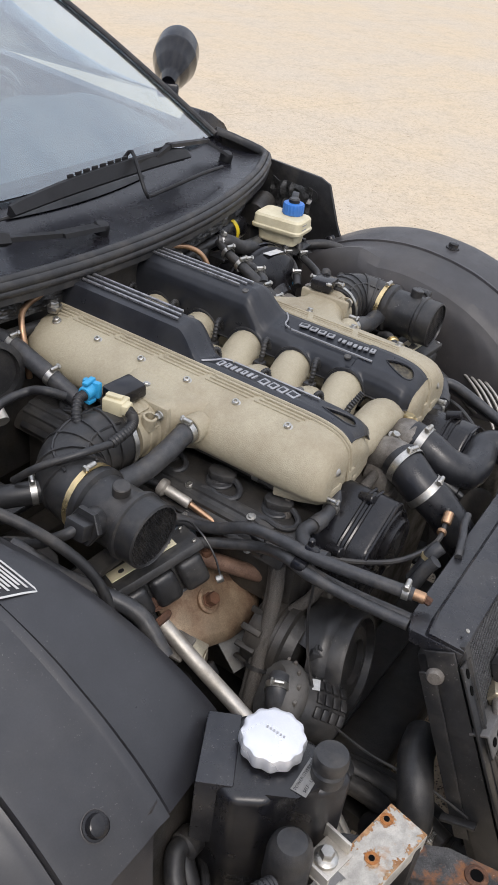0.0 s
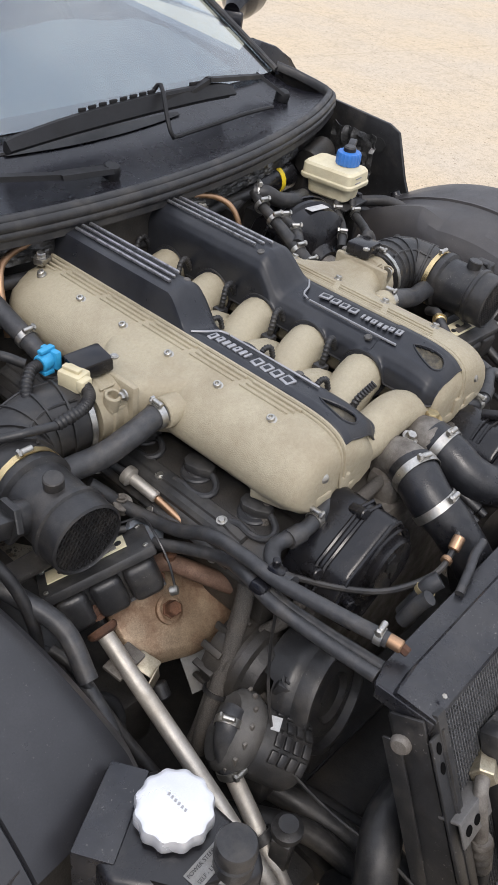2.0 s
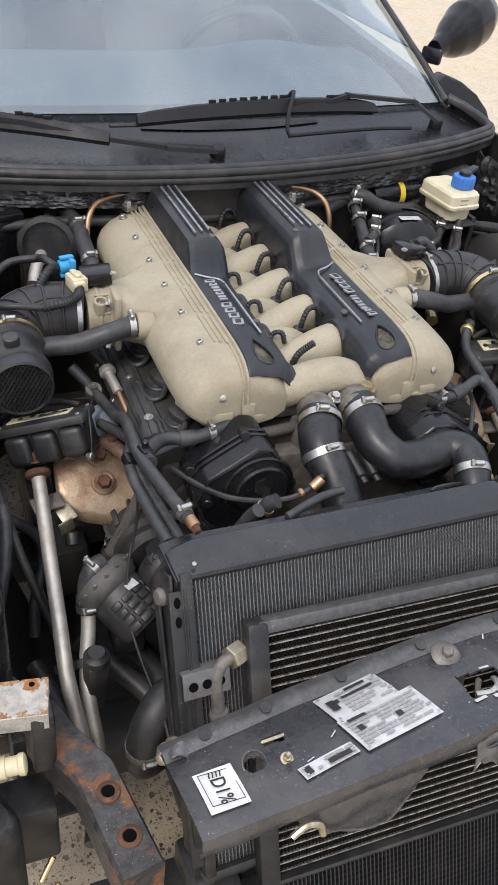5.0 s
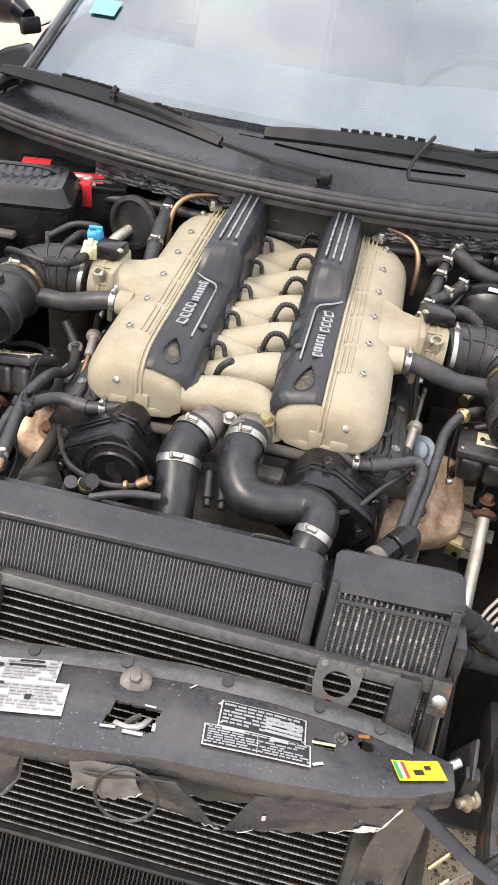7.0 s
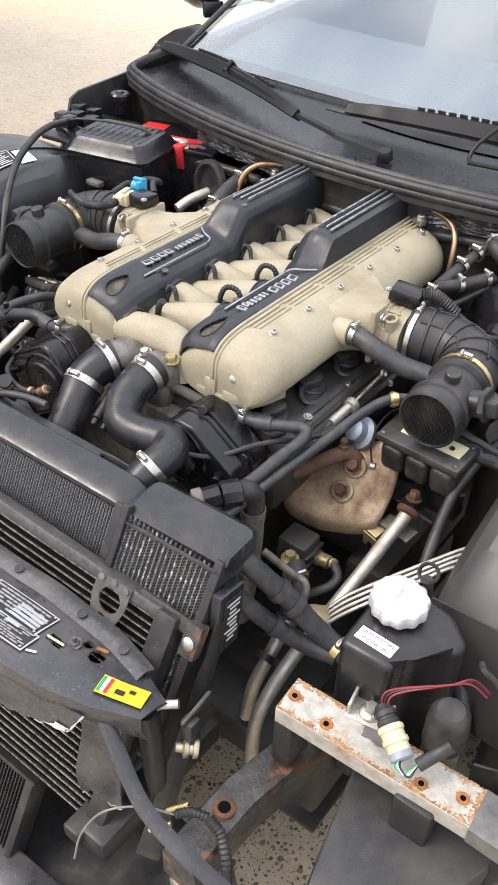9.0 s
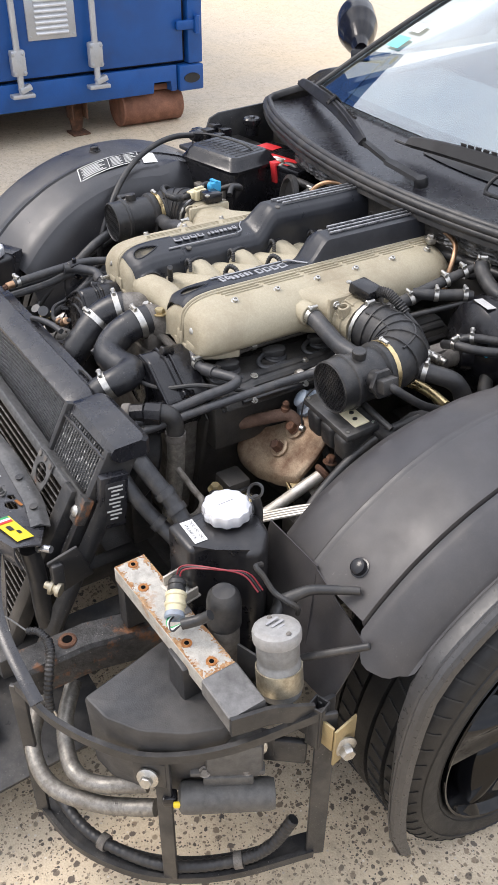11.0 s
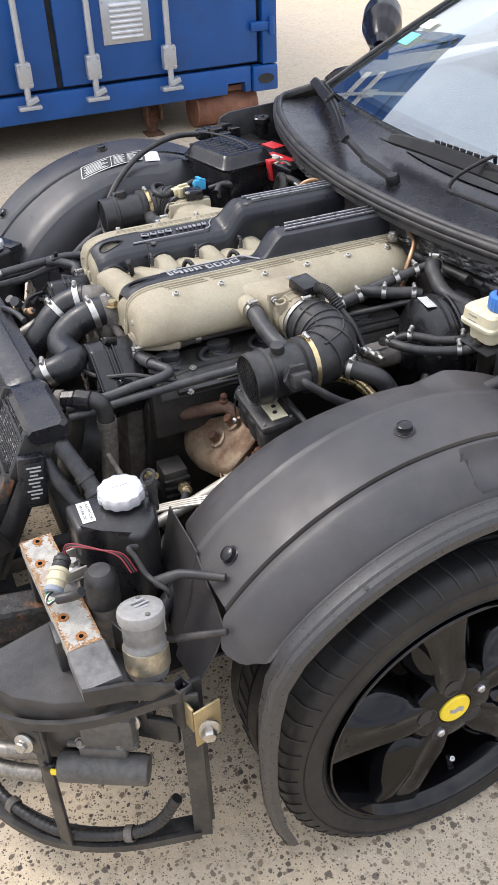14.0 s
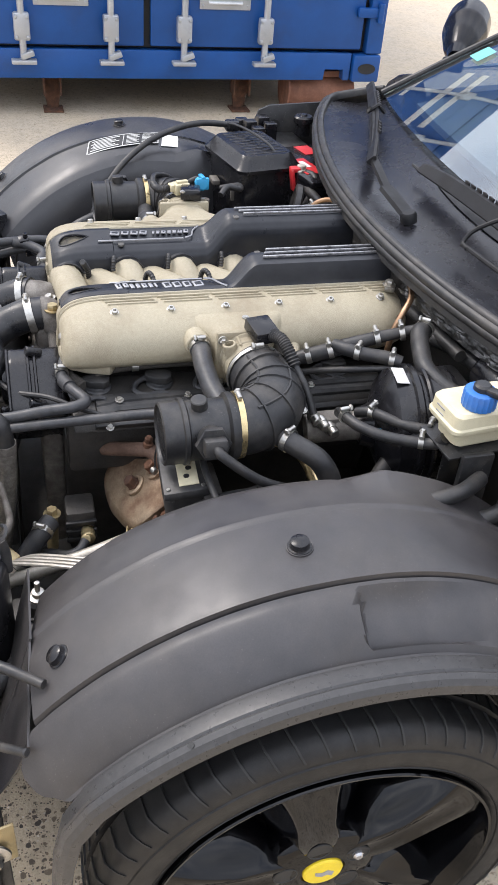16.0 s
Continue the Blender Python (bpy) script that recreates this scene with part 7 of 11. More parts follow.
def oil_cooler():
    c = thing("oil_cooler", (0.285, -0.35, 0.28), "small black oil cooler with coarse bright-edged fins", "oil cooler")
    m = rad_frame(0.287, -0.350, 0.690, 1.0)
    H, hw = 0.30, 0.078
    core = part("core_back", block((0, 0, 0), (2 * hw, H, 0.045), 0.003, m @ Matrix.Translation((0, H / 2, -0.028))), M_GASKETGAP, c)
    part("core_frame", merge(block((0, 0, 0), (0.012, H + 0.02, 0.06), 0.003, m @ Matrix.Translation((-hw - 0.002, H / 2, -0.02))), block((0, 0, 0), (0.014, H + 0.02, 0.06), 0.003, m @ Matrix.Translation((hw + 0.002, H / 2, -0.02))), block((0, 0, 0), (2 * hw, 0.02, 0.06), 0.003, m @ Matrix.Translation((0, H, -0.02)))), M_FRAME, c)
    fins = bmesh.new()
    for k in range(19):
        x = -hw + 0.006 + (2 * hw - 0.012) * k / 18
        part("core_tube", block((0, 0, 0), (0.0028, H - 0.006, 0.012), 0.0, m @ Matrix.Translation((x, H / 2, -0.0032))), M_TUBESPECK, core)
        if k < 18:
            x1 = x + (2 * hw - 0.012) / 18
            fins = merge(fins, fin_strip(m, x + 0.0015, x1 - 0.0015, 0.006, H - 0.006, 0.0023, 0.0022))
    tagged(part("fin_core", fins, M_FIN, core), kind="stuff")
    tank = [(-0.006, -0.006), (-0.008, 0.004), (0.002, 0.015), (0.058, 0.017), (0.068, 0.010), (0.068, -0.02), (0.01, -0.02)]
    my = Matrix.Translation((0.287, -0.345, 0.688)) @ Matrix.Rotation(radians(1.0), 4, "Z") @ Matrix.Rotation(radians(-1.0), 4, "Y")
    rings = [[my @ Vector((x, y * k, 0.0 + z * k)) for y, z in tank] for x, k in ((-hw - 0.006, 0.85), (-hw, 0.97), (-hw + 0.01, 1), (hw - 0.004, 1), (hw + 0.006, 0.97), (hw + 0.012, 0.85))]
    part("end_tank", loft(rings), M_SHEETBLACK, c, "welded black end tank", smooth=25)
    part("weld_bead", tube([my @ Vector((-hw + 0.16 * k / 12, -0.016 + 0.001 * math.sin(9 * k), -0.004)) for k in range(13)], 0.003, 6, 1), M_SHEETBLACK, c)
    bp = part("side_bracket", merge(block((0, 0, 0), (0.026, 0.05, 0.02), 0.003, m @ Matrix.Translation((hw + 0.006, 0.105, 0.012))), block((0, 0, 0), (0.10, 0.022, 0.004), 0.001, m @ Matrix.Translation((hw - 0.04, 0.092, 0.014)))), M_RUSTRAIL, c)
    part("bracket_screw", lathe([(0.010, 0), (0.010, 0.003), (0.007, 0.006), (0, 0.007)], 14, m @ Matrix.Translation((hw + 0.006, 0.108, 0.022))), M_STEEL, bp)
    part("plate_carrier", block((0.382, -0.358, 0.608), (0.016, 0.050, 0.105), 0.002, turn(-7, 0, 0)), M_SHEETBLACK, c)
    dp = part("data_plate", block((0.3915, -0.357, 0.608), (0.0015, 0.036, 0.084), 0.0004, turn(-7, 0, 0)), M_INK, c, "black data plate with white print")
    for k in range(9):
        z = 0.641 - 0.008 * k
        part("print_line", block((0.3926, -0.357 + 0.12 * (z - 0.608) + 0.003 * (k % 2), z), (0.0008, 0.026 - 0.006 * (k % 3), 0.0030), 0, turn(-7, 0, 0)), M_DIRTYWHITE, dp)
    part("side_shield", sheet(lambda u, v: Vector((0.388 + 0.03 * v * math.sin(3 * u), -0.36 - 0.20 * v + 0.03 * u, 0.66 - 0.36 * v - 0.02 * u)), 6, 10, 0.004), M_FRAME, c)
    part("leg", block((0.33, -0.46, 0.29), (0.05, 0.26, 0.05), 0.008), M_FRAME, c)
    return c


oil_cooler()


def condenser():
    c = thing("condenser", (0.04, -0.42, 0.40), "grey aluminium condenser with bright flat tubes", "condenser")
    LEANC = 30
    m = rad_frame(0.042, -0.404, 0.614, 0.5)
    hw, H = 0.274, 0.36
    # near-black backing sheet puts the shade between the tubes into colour
    part("core_back", block((0, 0, 0), (2 * hw, H, 0.012), 0.002, m @ Matrix.Translation((0, H / 2, -0.010))), M_GAPSHADE, c)
    fr = part("top_rail", block((0, 0, 0), (2 * hw + 0.01, 0.018, 0.024), 0.003, m @ Matrix.Translation((0, -0.005, 0.004))), M_STRIP, c)
    part("header_tank", block((0, 0, 0), (0.030, H + 0.02, 0.028), 0.006, m @ Matrix.Translation((-hw - 0.006, H / 2 - 0.004, 0.004))), M_FRAME, c)
    part("header_tank", block((0, 0, 0), (0.036, H + 0.02, 0.030), 0.006, m @ Matrix.Translation((hw + 0.010, H / 2 - 0.004, 0.004))), M_FRAME, c)
    fins = bmesh.new()
    mt = m @ Matrix.Rotation(math.pi / 2, 4, "Z")
    n = 30
    for k in range(n):
        y = 0.012 + (H - 0.02) * k / (n - 1)
        part("flat_tube", block((0, 0, 0), (2 * hw - 0.01, 0.0019, 0.004), 0.0, m @ Matrix.Translation((0, y, 0.0019))), M_TUBEFIN, c)
        if k < n - 1:
            y1 = y + (H - 0.02) / (n - 1)
            fins = merge(fins, fin_strip(mt, y + 0.0014, y1 - 0.0014, -hw + 0.008, hw - 0.008, 0.0026, 0.0030))
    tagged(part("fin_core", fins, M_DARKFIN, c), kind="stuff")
    # inlet fitting and elbow on the side near the headlamp sticker
    part("inlet_nut", merge(cyl((-0.255, -0.415, 0.600), (-0.275, -0.424, 0.601), 0.016, 6), cyl((-0.242, -0.408, 0.60), (-0.256, -0.415, 0.60), 0.011)), M_CLAMPZ, c)
    part("inlet_pipe", tube([(-0.272, -0.422, 0.601), (-0.286, -0.428, 0.600), (-0.296, -0.436, 0.588), (-0.296, -0.446, 0.560), (-0.294, -0.452, 0.535)], 0.0085, 12), M_CAST, c)
    part("inlet_sleeve", ribbed([(-0.294, -0.452, 0.54), (-0.293, -0.458, 0.515), (-0.292, -0.464, 0.49)], 0.014, 4, 0.15), M_CAST, c)
    part("inlet_hose", tube([(-0.292, -0.464, 0.49), (-0.29, -0.47, 0.45), (-0.26, -0.47, 0.40), (-0.2, -0.46, 0.36)], 0.012), M_RUBBER, c)
    # pressed bracket with two holes
    pm = m @ Matrix.Translation((0.195, 0.004, 0.020))
    def plate(u, v):
        w = 0.030 if v < 0.45 else 0.030 - 0.012 * (v - 0.45) / 0.55
        return pm @ Vector((-0.004 * v + w * (2 * u - 1), -0.018 + 0.080 * v, 0.0))
    inv = pm.inverted()
    def cut(bm):
        dead = []
        for fc in bm.faces:
            q = inv @ fc.calc_center_median()
            if math.hypot(q.x, q.y - 0.014) < 0.0185 or math.hypot(q.x + 0.006, q.y - 0.047) < 0.0095:
                dead.append(fc)
        bmesh.ops.delete(bm, geom=dead, context="FACES")
        return bm
    part("pressed_bracket", cut(sheet(plate, 70, 92, 0.002)), M_BRACKET, c, "grey pressed bracket with two holes")
    for px, py in ((-0.022, -0.012), (0.0, -0.014), (0.022, -0.012)):
        part("bracket_rivet", lathe([(0.0055, 0), (0.005, 0.0015), (0, 0.0025)], 12, pm @ Matrix.Translation((px, py, 0.001))), M_CAST, c)
    return c


condenser()


# ---------------------------------------------------------------- front panel
XS = (-0.39, -0.22, -0.05, 0.05, 0.16, 0.28, 0.34, 0.395)


def panel_rear(x):
    return float(np.interp(x, XS, (-0.508, -0.488, -0.472, -0.462, -0.454, -0.455, -0.466, -0.49)))


def panel_front(x):
    return float(np.interp(x, XS, (-0.655, -0.648, -0.634, -0.616, -0.604, -0.585, -0.564, -0.533)))


def panel_z(x, y):
    r, f = panel_rear(x), panel_front(x)
    v = (y - r) / (f - r)
    zr = float(np.interp(x, XS, (0.568, 0.584, 0.594, 0.594, 0.585, 0.574, 0.566, 0.58)))
    zf = float(np.interp(x, XS, (0.634, 0.643, 0.643, 0.638, 0.626, 0.612, 0.604, 0.592)))
    return zr + (zf - zr) * (v + 0.35 * v * (1 - v)) + 0.002 * noise.noise((x * 9, y * 9, 2))


def front_panel():
    c = thing("front_panel", (0, -0.58, 0.50), "scuffed black front cross panel with bent edges and stickers", "front panel")
    x0, x1 = -0.388, 0.394

    def P(x, y, dz=0.0):
        return Vector((x, y, panel_z(x, y) + dz))

    def deck(u, v):
        x = x0 + (x1 - x0) * u
        y = panel_rear(x) + (panel_front(x) - panel_rear(x)) * v
        return P(x, y)
    gaps = ((-0.302, -0.578, 0.013), (0.285, -0.500, 0.011), (0.262, -0.492, 0.007))
    def opening(x, y):
        if abs(x - 0.004 - 0.09 * (y + 0.566)) < 0.028 and abs(y + 0.566) < 0.021:
            return True
        if any(abs(x - a) < 0.013 and abs(y - q) < 0.007 for a, q in ((-0.268, -0.550), (0.232, -0.520))):
            return True
        return any(math.hypot(x - a, y - q) < r for a, q, r in gaps)
    d = part("deck", sheet(deck, 300, 60, 0.003, opening), M_PANEL, c, "black painted sheet-metal deck")

    def lip(u, v):
        x = x0 + (x1 - x0) * u
        y = panel_front(x)
        return P(x, y) + Vector((0.004 * math.sin(20 * u) * v, -0.012 * v + 0.018 * v * v, -0.045 * v + 0.008 * noise.noise((x * 14, v, 1)) * v))
    part("front_lip", sheet(lip, 46, 4, 0.003), M_PANEL, c)

    def strip(u, v):
        x = x0 + (x1 - 0.05 - x0) * u
        y = panel_rear(x) + 0.012 - 0.034 * v
        return P(x, y, 0.006 - 0.010 * abs(v - 0.5)) + Vector((0, 0, 0.006 * (1 - v)))
    rs = part("rear_strip", sheet(strip, 40, 4, 0.003), M_STRIP, c, "scraped grey rear strip")
    for x in (-0.335, -0.255, -0.15, -0.03, 0.10, 0.22, 0.30):
        part("rivet", lathe([(0.0075, 0), (0.0075, 0.0015), (0.0035, 0.0022), (0, 0.001)], 14, frame_to(P(x, panel_rear(x) - 0.008, 0.009), (0, -0.1, 1))), M_FRAME, rs)

    def flat(name, x, y, w, h, yaw, material, parent, lift, label="", curl=0.0):
        ca, sa = math.cos(radians(yaw)), math.sin(radians(yaw))
        def f(u, v):
            a, b = (u - 0.5) * w, (v - 0.5) * h
            return P(x + a * ca - b * sa, y + a * sa + b * ca, lift)
        return part(name, sheet(f, 6, 6, 0.0006), material, parent, label)

    def inset(name, x, y, yaw, rows, parent, material, lift):
        ca, sa = math.cos(radians(yaw)), math.sin(radians(yaw))
        for a, b, w, h in rows:
            flat(name, x + a * ca - b * sa, y + a * sa + b * ca, w, h, yaw, material, parent, lift)

    # headlamp sticker with its beam sign and value
    sx, sy = -0.348, -0.597
    st = flat("headlamp_sticker", sx, sy, 0.062, 0.044, -90, M_LABEL, c, 0.003, "white headlamp aim sticker")
    q = Matrix(((0, 1, 0, sx), (-0.92, 0, 0.39, sy), (0.39, 0, 0.92, panel_z(sx, sy) + 0.0036), (0, 0, 0, 1)))
    part("sticker_text", text_mesh("D1%", 0.0235, q @ Matrix.Translation((0.006, -0.001, 0.001)), 0.0002), M_INK, st)
    for k in range(4):
        part("beam_line", block((0, 0, 0), (0.0085, 0.0014, 0.0006), 0, q @ Matrix.Translation((-0.0220, 0.0060 - 0.0042 * k, 0.001)) @ turn(0, 0, -12)), M_INK, st)
    for a, b, w, h in ((0, 0.018, 0.054, 0.0007), (0, -0.018, 0.054, 0.0007), (0.0268, 0, 0.0007, 0.036), (-0.0268, 0, 0.0007, 0.036)):
        part("sticker_border", block((0, 0, 0), (w, h, 0.0005), 0, q @ Matrix.Translation((a, b, 0.001))), M_INK, st)
    # type plates: rows of short printed bars, ruled edges and an emblem shape
    def printed(x, y, w, h, yaw, rows, field, ink, label, lift, heads=(), keep=0.0):
        p = flat("type_plate", x, y, w, h, yaw, M_FOILLABEL, c, lift, label)
        if field:
            inset("plate_field", x, y, yaw, [(0, 0, w - 0.004, h - 0.004)], p, field, lift + 0.0010)
        rng = random.Random(int(w * 1e5))
        bars = []
        for k in range(rows):
            b = h * (0.40 - 0.80 * (k + 0.5) / rows)
            a = -w * 0.46 + keep
            while a < w * 0.42:
                l = rng.uniform(0.004, 0.016)
                if rng.random() < 0.82:
                    bars.append((a + l / 2, b, min(l, w * 0.46 - a), h * 0.42 / rows))
                a += l + 0.0018
        inset("print_line", x, y, yaw, bars, p, ink, lift + 0.0021)
        inset("print_head", x, y, yaw, heads, p, M_INK if not field else M_CSTEEL, lift + 0.0028)
        inset("plate_rivet", x, y, yaw, [(sx2 * (w / 2 - 0.004), sy2 * (h / 2 - 0.004), 0.0028, 0.0028) for sx2 in (-1, 1) for sy2 in (-1, 1)], p, M_SILVER, lift + 0.0030)
    printed(-0.150, -0.529, 0.092, 0.050, 11, 6, None, M_GREYINK, "silver printed type plate", 0.003, [(-0.034, 0.002, 0.010, 0.018), (-0.030, 0.006, 0.014, 0.006), (0.010, 0.018, 0.030, 0.004), (0.006, 0.008, 0.046, 0.0035)], 0.022)
    printed(-0.133, -0.577, 0.112, 0.056, 11, 8, None, M_GREYINK, "silver printed approval plate", 0.0034, [(-0.034, 0.020, 0.026, 0.004), (-0.040, 0.004, 0.008, 0.008), (0.012, -0.002, 0.008, 0.008)])
    printed(-0.228, -0.610, 0.072, 0.018, 11, 2, None, M_GREYINK, "small silver number plate", 0.003, [(-0.028, 0.0, 0.008, 0.011), (0.012, -0.003, 0.030, 0.006)], 0.016)
    printed(0.155, -0.517, 0.108, 0.046, 4, 6, M_INK, M_GREYINK, "black plate with silver edge and print", 0.003, [(0.026, 0.006, 0.046, 0.0042), (0.026, -0.001, 0.046, 0.0042), (0.026, -0.008, 0.046, 0.0042), (0.026, -0.015, 0.046, 0.0042)])
    printed(0.154, -0.556, 0.130, 0.034, 6, 7, M_INK, M_GREYINK, "black lubricant plate with silver print", 0.0036, [(-0.030, 0.012, 0.028, 0.004), (0.026, 0.011, 0.022, 0.005), (0.0, 0.0, 0.0008, 0.030)])
    y = flat("oil_sticker", 0.350, -0.519, 0.062, 0.032, 20, M_YELLOW, c, 0.0036, "yellow oil sticker with a small flag")
    inset("flag_bar", 0.350, -0.519, 20, [(-0.0275, 0.0, 0.0045, 0.026)], y, M_GREEN, 0.0048)
    inset("flag_bar", 0.350, -0.519, 20, [(-0.0230, 0.0, 0.0045, 0.026)], y, M_LABEL, 0.0048)
    inset("flag_bar", 0.350, -0.519, 20, [(-0.0185, 0.0, 0.0045, 0.026)], y, M_RED, 0.0048)
    inset("emblem_mark", 0.350, -0.519, 20, [(-0.002, -0.004, 0.012, 0.008), (0.012, 0.003, 0.008, 0.006)], y, M_INK, 0.0052)
    # holes, clips and studs
    for x, yy, r in ((-0.302, -0.578, 0.013),):
        part("hole_rim", lathe([(r - 0.002, -0.004), (r + 0.0018, 0.0), (r + 0.0018, 0.0008), (r + 0.0005, 0.0012), (r - 0.001, 0.0), (r - 0.002, -0.004)], 24, frame_to(P(x, yy, 0.0015), (0, -0.35, 1))), M_PANEL, c)
    for x, yy in ((-0.268, -0.550), (0.232, -0.520)):
        part("spring_clip", block(P(x, yy, 0.001), (0.030, 0.004, 0.003), 0.0012, turn(18, 0, 4)), M_CLAMPZ, c)
    part("stud", merge(bolt(P(-0.268, -0.588, 0.002), (0, -0.3, 1), 0.005, 0.005), cyl(P(-0.268, -0.588, 0.006), P(-0.268, -0.590, 0.014), 0.003)), M_CLAMPZ, c)
    part("stud", merge(lathe([(0.020, 0), (0.016, 0.004), (0.010, 0.005)], 16, frame_to(P(-0.010, -0.506, 0.004), (0, -0.2, 1))), bolt(P(-0.010, -0.506, 0.008), (0, -0.2, 1), 0.008, 0.008)), M_CAST, c)
    part("stud", merge(bolt(P(0.252, -0.505, 0.002), (0, -0.2, 1), 0.0062, 0.005), cyl(P(0.252, -0.505, 0.006), P(0.252, -0.506, 0.016), 0.0032)), M_DUSTGREY, c)
    # latch aperture with its hook
    part("latch_hook", tube([P(0.024, -0.560, -0.004), P(0.018, -0.575, -0.001), P(0.004, -0.582, -0.002), P(-0.014, -0.578, -0.004)], 0.0045, 8, 4, squash=0.6), M_STEEL, c)
    part("latch_spring", tube([P(0.010, -0.552, -0.012), P(0.002, -0.562, -0.012), P(-0.006, -0.575, -0.016)], 0.004, 8, 4), M_CAST, c)
    # bare scraped spots along the opening and panel edges
    for x, y, w, h, yaw in ((-0.018, -0.590, 0.018, 0.004, 10), (0.012, -0.591, 0.024, 0.005, 4), (0.033, -0.575, 0.004, 0.012, 8), (0.020, -0.543, 0.014, 0.003, 0), (0.228, -0.556, 0.014, 0.004, 30), (0.214, -0.548, 0.004, 0.010, 20), (0.10, -0.502, 0.010, 0.003, 60), (0.10, -0.474, 0.006, 0.006, 20), (-0.08, -0.478, 0.005, 0.004, 0), (-0.205, -0.575, 0.012, 0.0015, 40), (0.06, -0.488, 0.012, 0.002, 55), (-0.245, -0.60, 0.010, 0.0012, 20)):
        flat("paint_chip", x, y, w, h, yaw, M_DIRTYWHITE, c, 0.0022)
    flat("rust_spot", 0.281, -0.486, 0.016, 0.006, 20, M_RUSTSPOT, c, 0.0022)
    # torn trim, bent strip and brackets hanging under the panel
    def torn(u, v):
        x = -0.272 + 0.166 * u
        low = float(np.interp(x, (-0.272, -0.255, -0.221, -0.139, -0.113, -0.106), (0.590, 0.566, 0.532, 0.497, 0.545, 0.600)))
        y = panel_front(x)
        z0 = panel_z(x, y) - 0.030
        return Vector((x, y + 0.010 - 0.006 * math.sin(math.pi * v) + 0.006 * noise.noise((x * 20, v * 2, 4)), z0 + (min(low, z0) - z0) * v + 0.004 * noise.noise((x * 30, v * 3, 8)) * v))
    tt = part("torn_trim", sheet(torn, 50, 14, 0.002), M_PANEL, c, "torn black plastic trim")
    part("torn_edge", tube([torn(k / 24, 1.0) for k in range(25)], lambda t: 0.0028 + 0.0012 * math.sin(31 * t), 6, 1), M_STRIP, tt)
    part("trim_pipe", tube([(-0.285, -0.655, 0.585), (-0.268, -0.652, 0.594), (-0.252, -0.653, 0.588), (-0.246, -0.655, 0.570)], 0.0042, 8), M_CLAMPZ, c)
    # crumpled sheets torn off under the panel, with pale broken edges
    def crumple(a, b, d, e, seed, amp, name, label, material=M_PANEL):
        a, b, d, e = (Vector(q) for q in (a, b, d, e))
        def f(u, v):
            p = a.lerp(b, u).lerp(d.lerp(e, u), v)
            k = amp * (0.15 + v)
            return p + Vector((k * noise.noise((u * 2, v * 1.5, seed)), k * noise.noise((u * 2.5, v * 2, seed + 7)), k * 0.9 * noise.noise((u * 3.2, v * 1.2, seed + 3)) + 0.004 * math.sin(40 * u) * max(0, v - 0.9) * 8))
        o = part(name, sheet(f, 30, 16, 0.0018), material, c, label, 25)
        for k0, k1 in ((2, 4), (14, 20)):
            part("broken_edge", tube([f(k / 20, 1.0) for k in range(k0, k1 + 1)], lambda t: 0.0007 + 0.0004 * math.sin(17 * t), 5, 1), M_DIRTYWHITE, o)
        return o, f
    crumple((-0.03, -0.600, 0.606), (0.300, -0.565, 0.585), (0.05, -0.560, 0.475), (0.285, -0.548, 0.495), 11, 0.012, "recess_sheet", "dirty grey dented sheet behind the torn flaps", M_STRIP)
    crumple((-0.035, -0.640, 0.612), (0.075, -0.622, 0.608), (0.060, -0.612, 0.535), (0.132, -0.603, 0.498), 2, 0.008, "torn_sheet", "torn black sheet with pale broken edge")
    o, f = crumple((0.165, -0.606, 0.594), (0.335, -0.572, 0.588), (0.134, -0.603, 0.496), (0.312, -0.584, 0.546), 5, 0.004, "torn_sheet", "torn black sheet with pale broken edge")
    part("broken_edge", tube([f(1.0, k / 8) for k in range(9)], lambda t: 0.0012 + 0.0006 * math.sin(13 * t), 6, 1), M_DIRTYWHITE, o)
    scar = lambda u, v: f(0.80 + 0.19 * u, 0.70 + 0.26 * v) + Vector((0.0004, -0.0022, 0.0012))
    part("bare_scar", sheet(scar, 60, 40, 0.0006, lambda x, y: noise.noise((x * 70, y * 190, 4)) < -0.02), M_DIRTYWHITE, o)
    scar2 = lambda u, v: f(0.10 + 0.24 * u, 0.45 + 0.12 * v) + Vector((0.0004, -0.0022, 0.0012))
    part("bare_scar", sheet(scar2, 60, 30, 0.0006, lambda x, y: noise.noise((x * 90, y * 220, 7)) < 0.12), M_DIRTYWHITE, o)
    crumple((0.326, -0.568, 0.582), (0.372, -0.546, 0.588), (0.302, -0.575, 0.400), (0.374, -0.560, 0.400), 9, 0.012, "torn_sheet", "torn black sheet with pale broken edge")
    crumple((-0.048, -0.634, 0.626), (0.028, -0.626, 0.622), (-0.040, -0.642, 0.572), (0.036, -0.634, 0.580), 21, 0.010, "torn_mount", "torn pale grey latch mount", M_BAREGREY)
    part("wire_ring", lathe([(0.036, -0.002), (0.0385, 0), (0.036, 0.002), (0.0335, 0), (0.036, -0.002)], 32, frame_to((0.022, -0.640, 0.588), (0.1, -1, 0.35))), M_RUBBER, c)
    part("end_post", tube([(0.372, -0.505, 0.560), (0.374, -0.500, 0.50), (0.378, -0.500, 0.41), (0.385, -0.49, 0.33)], 0.016, 10, 4), M_FRAME, c)
    for x in (-0.33, 0.05, 0.30):
        part("stay", block((x, panel_rear(x) - 0.02, panel_z(x, panel_rear(x)) - 0.13), (0.03, 0.012, 0.26), 0.003, turn(-8, 0, 0)), M_FRAME, c)
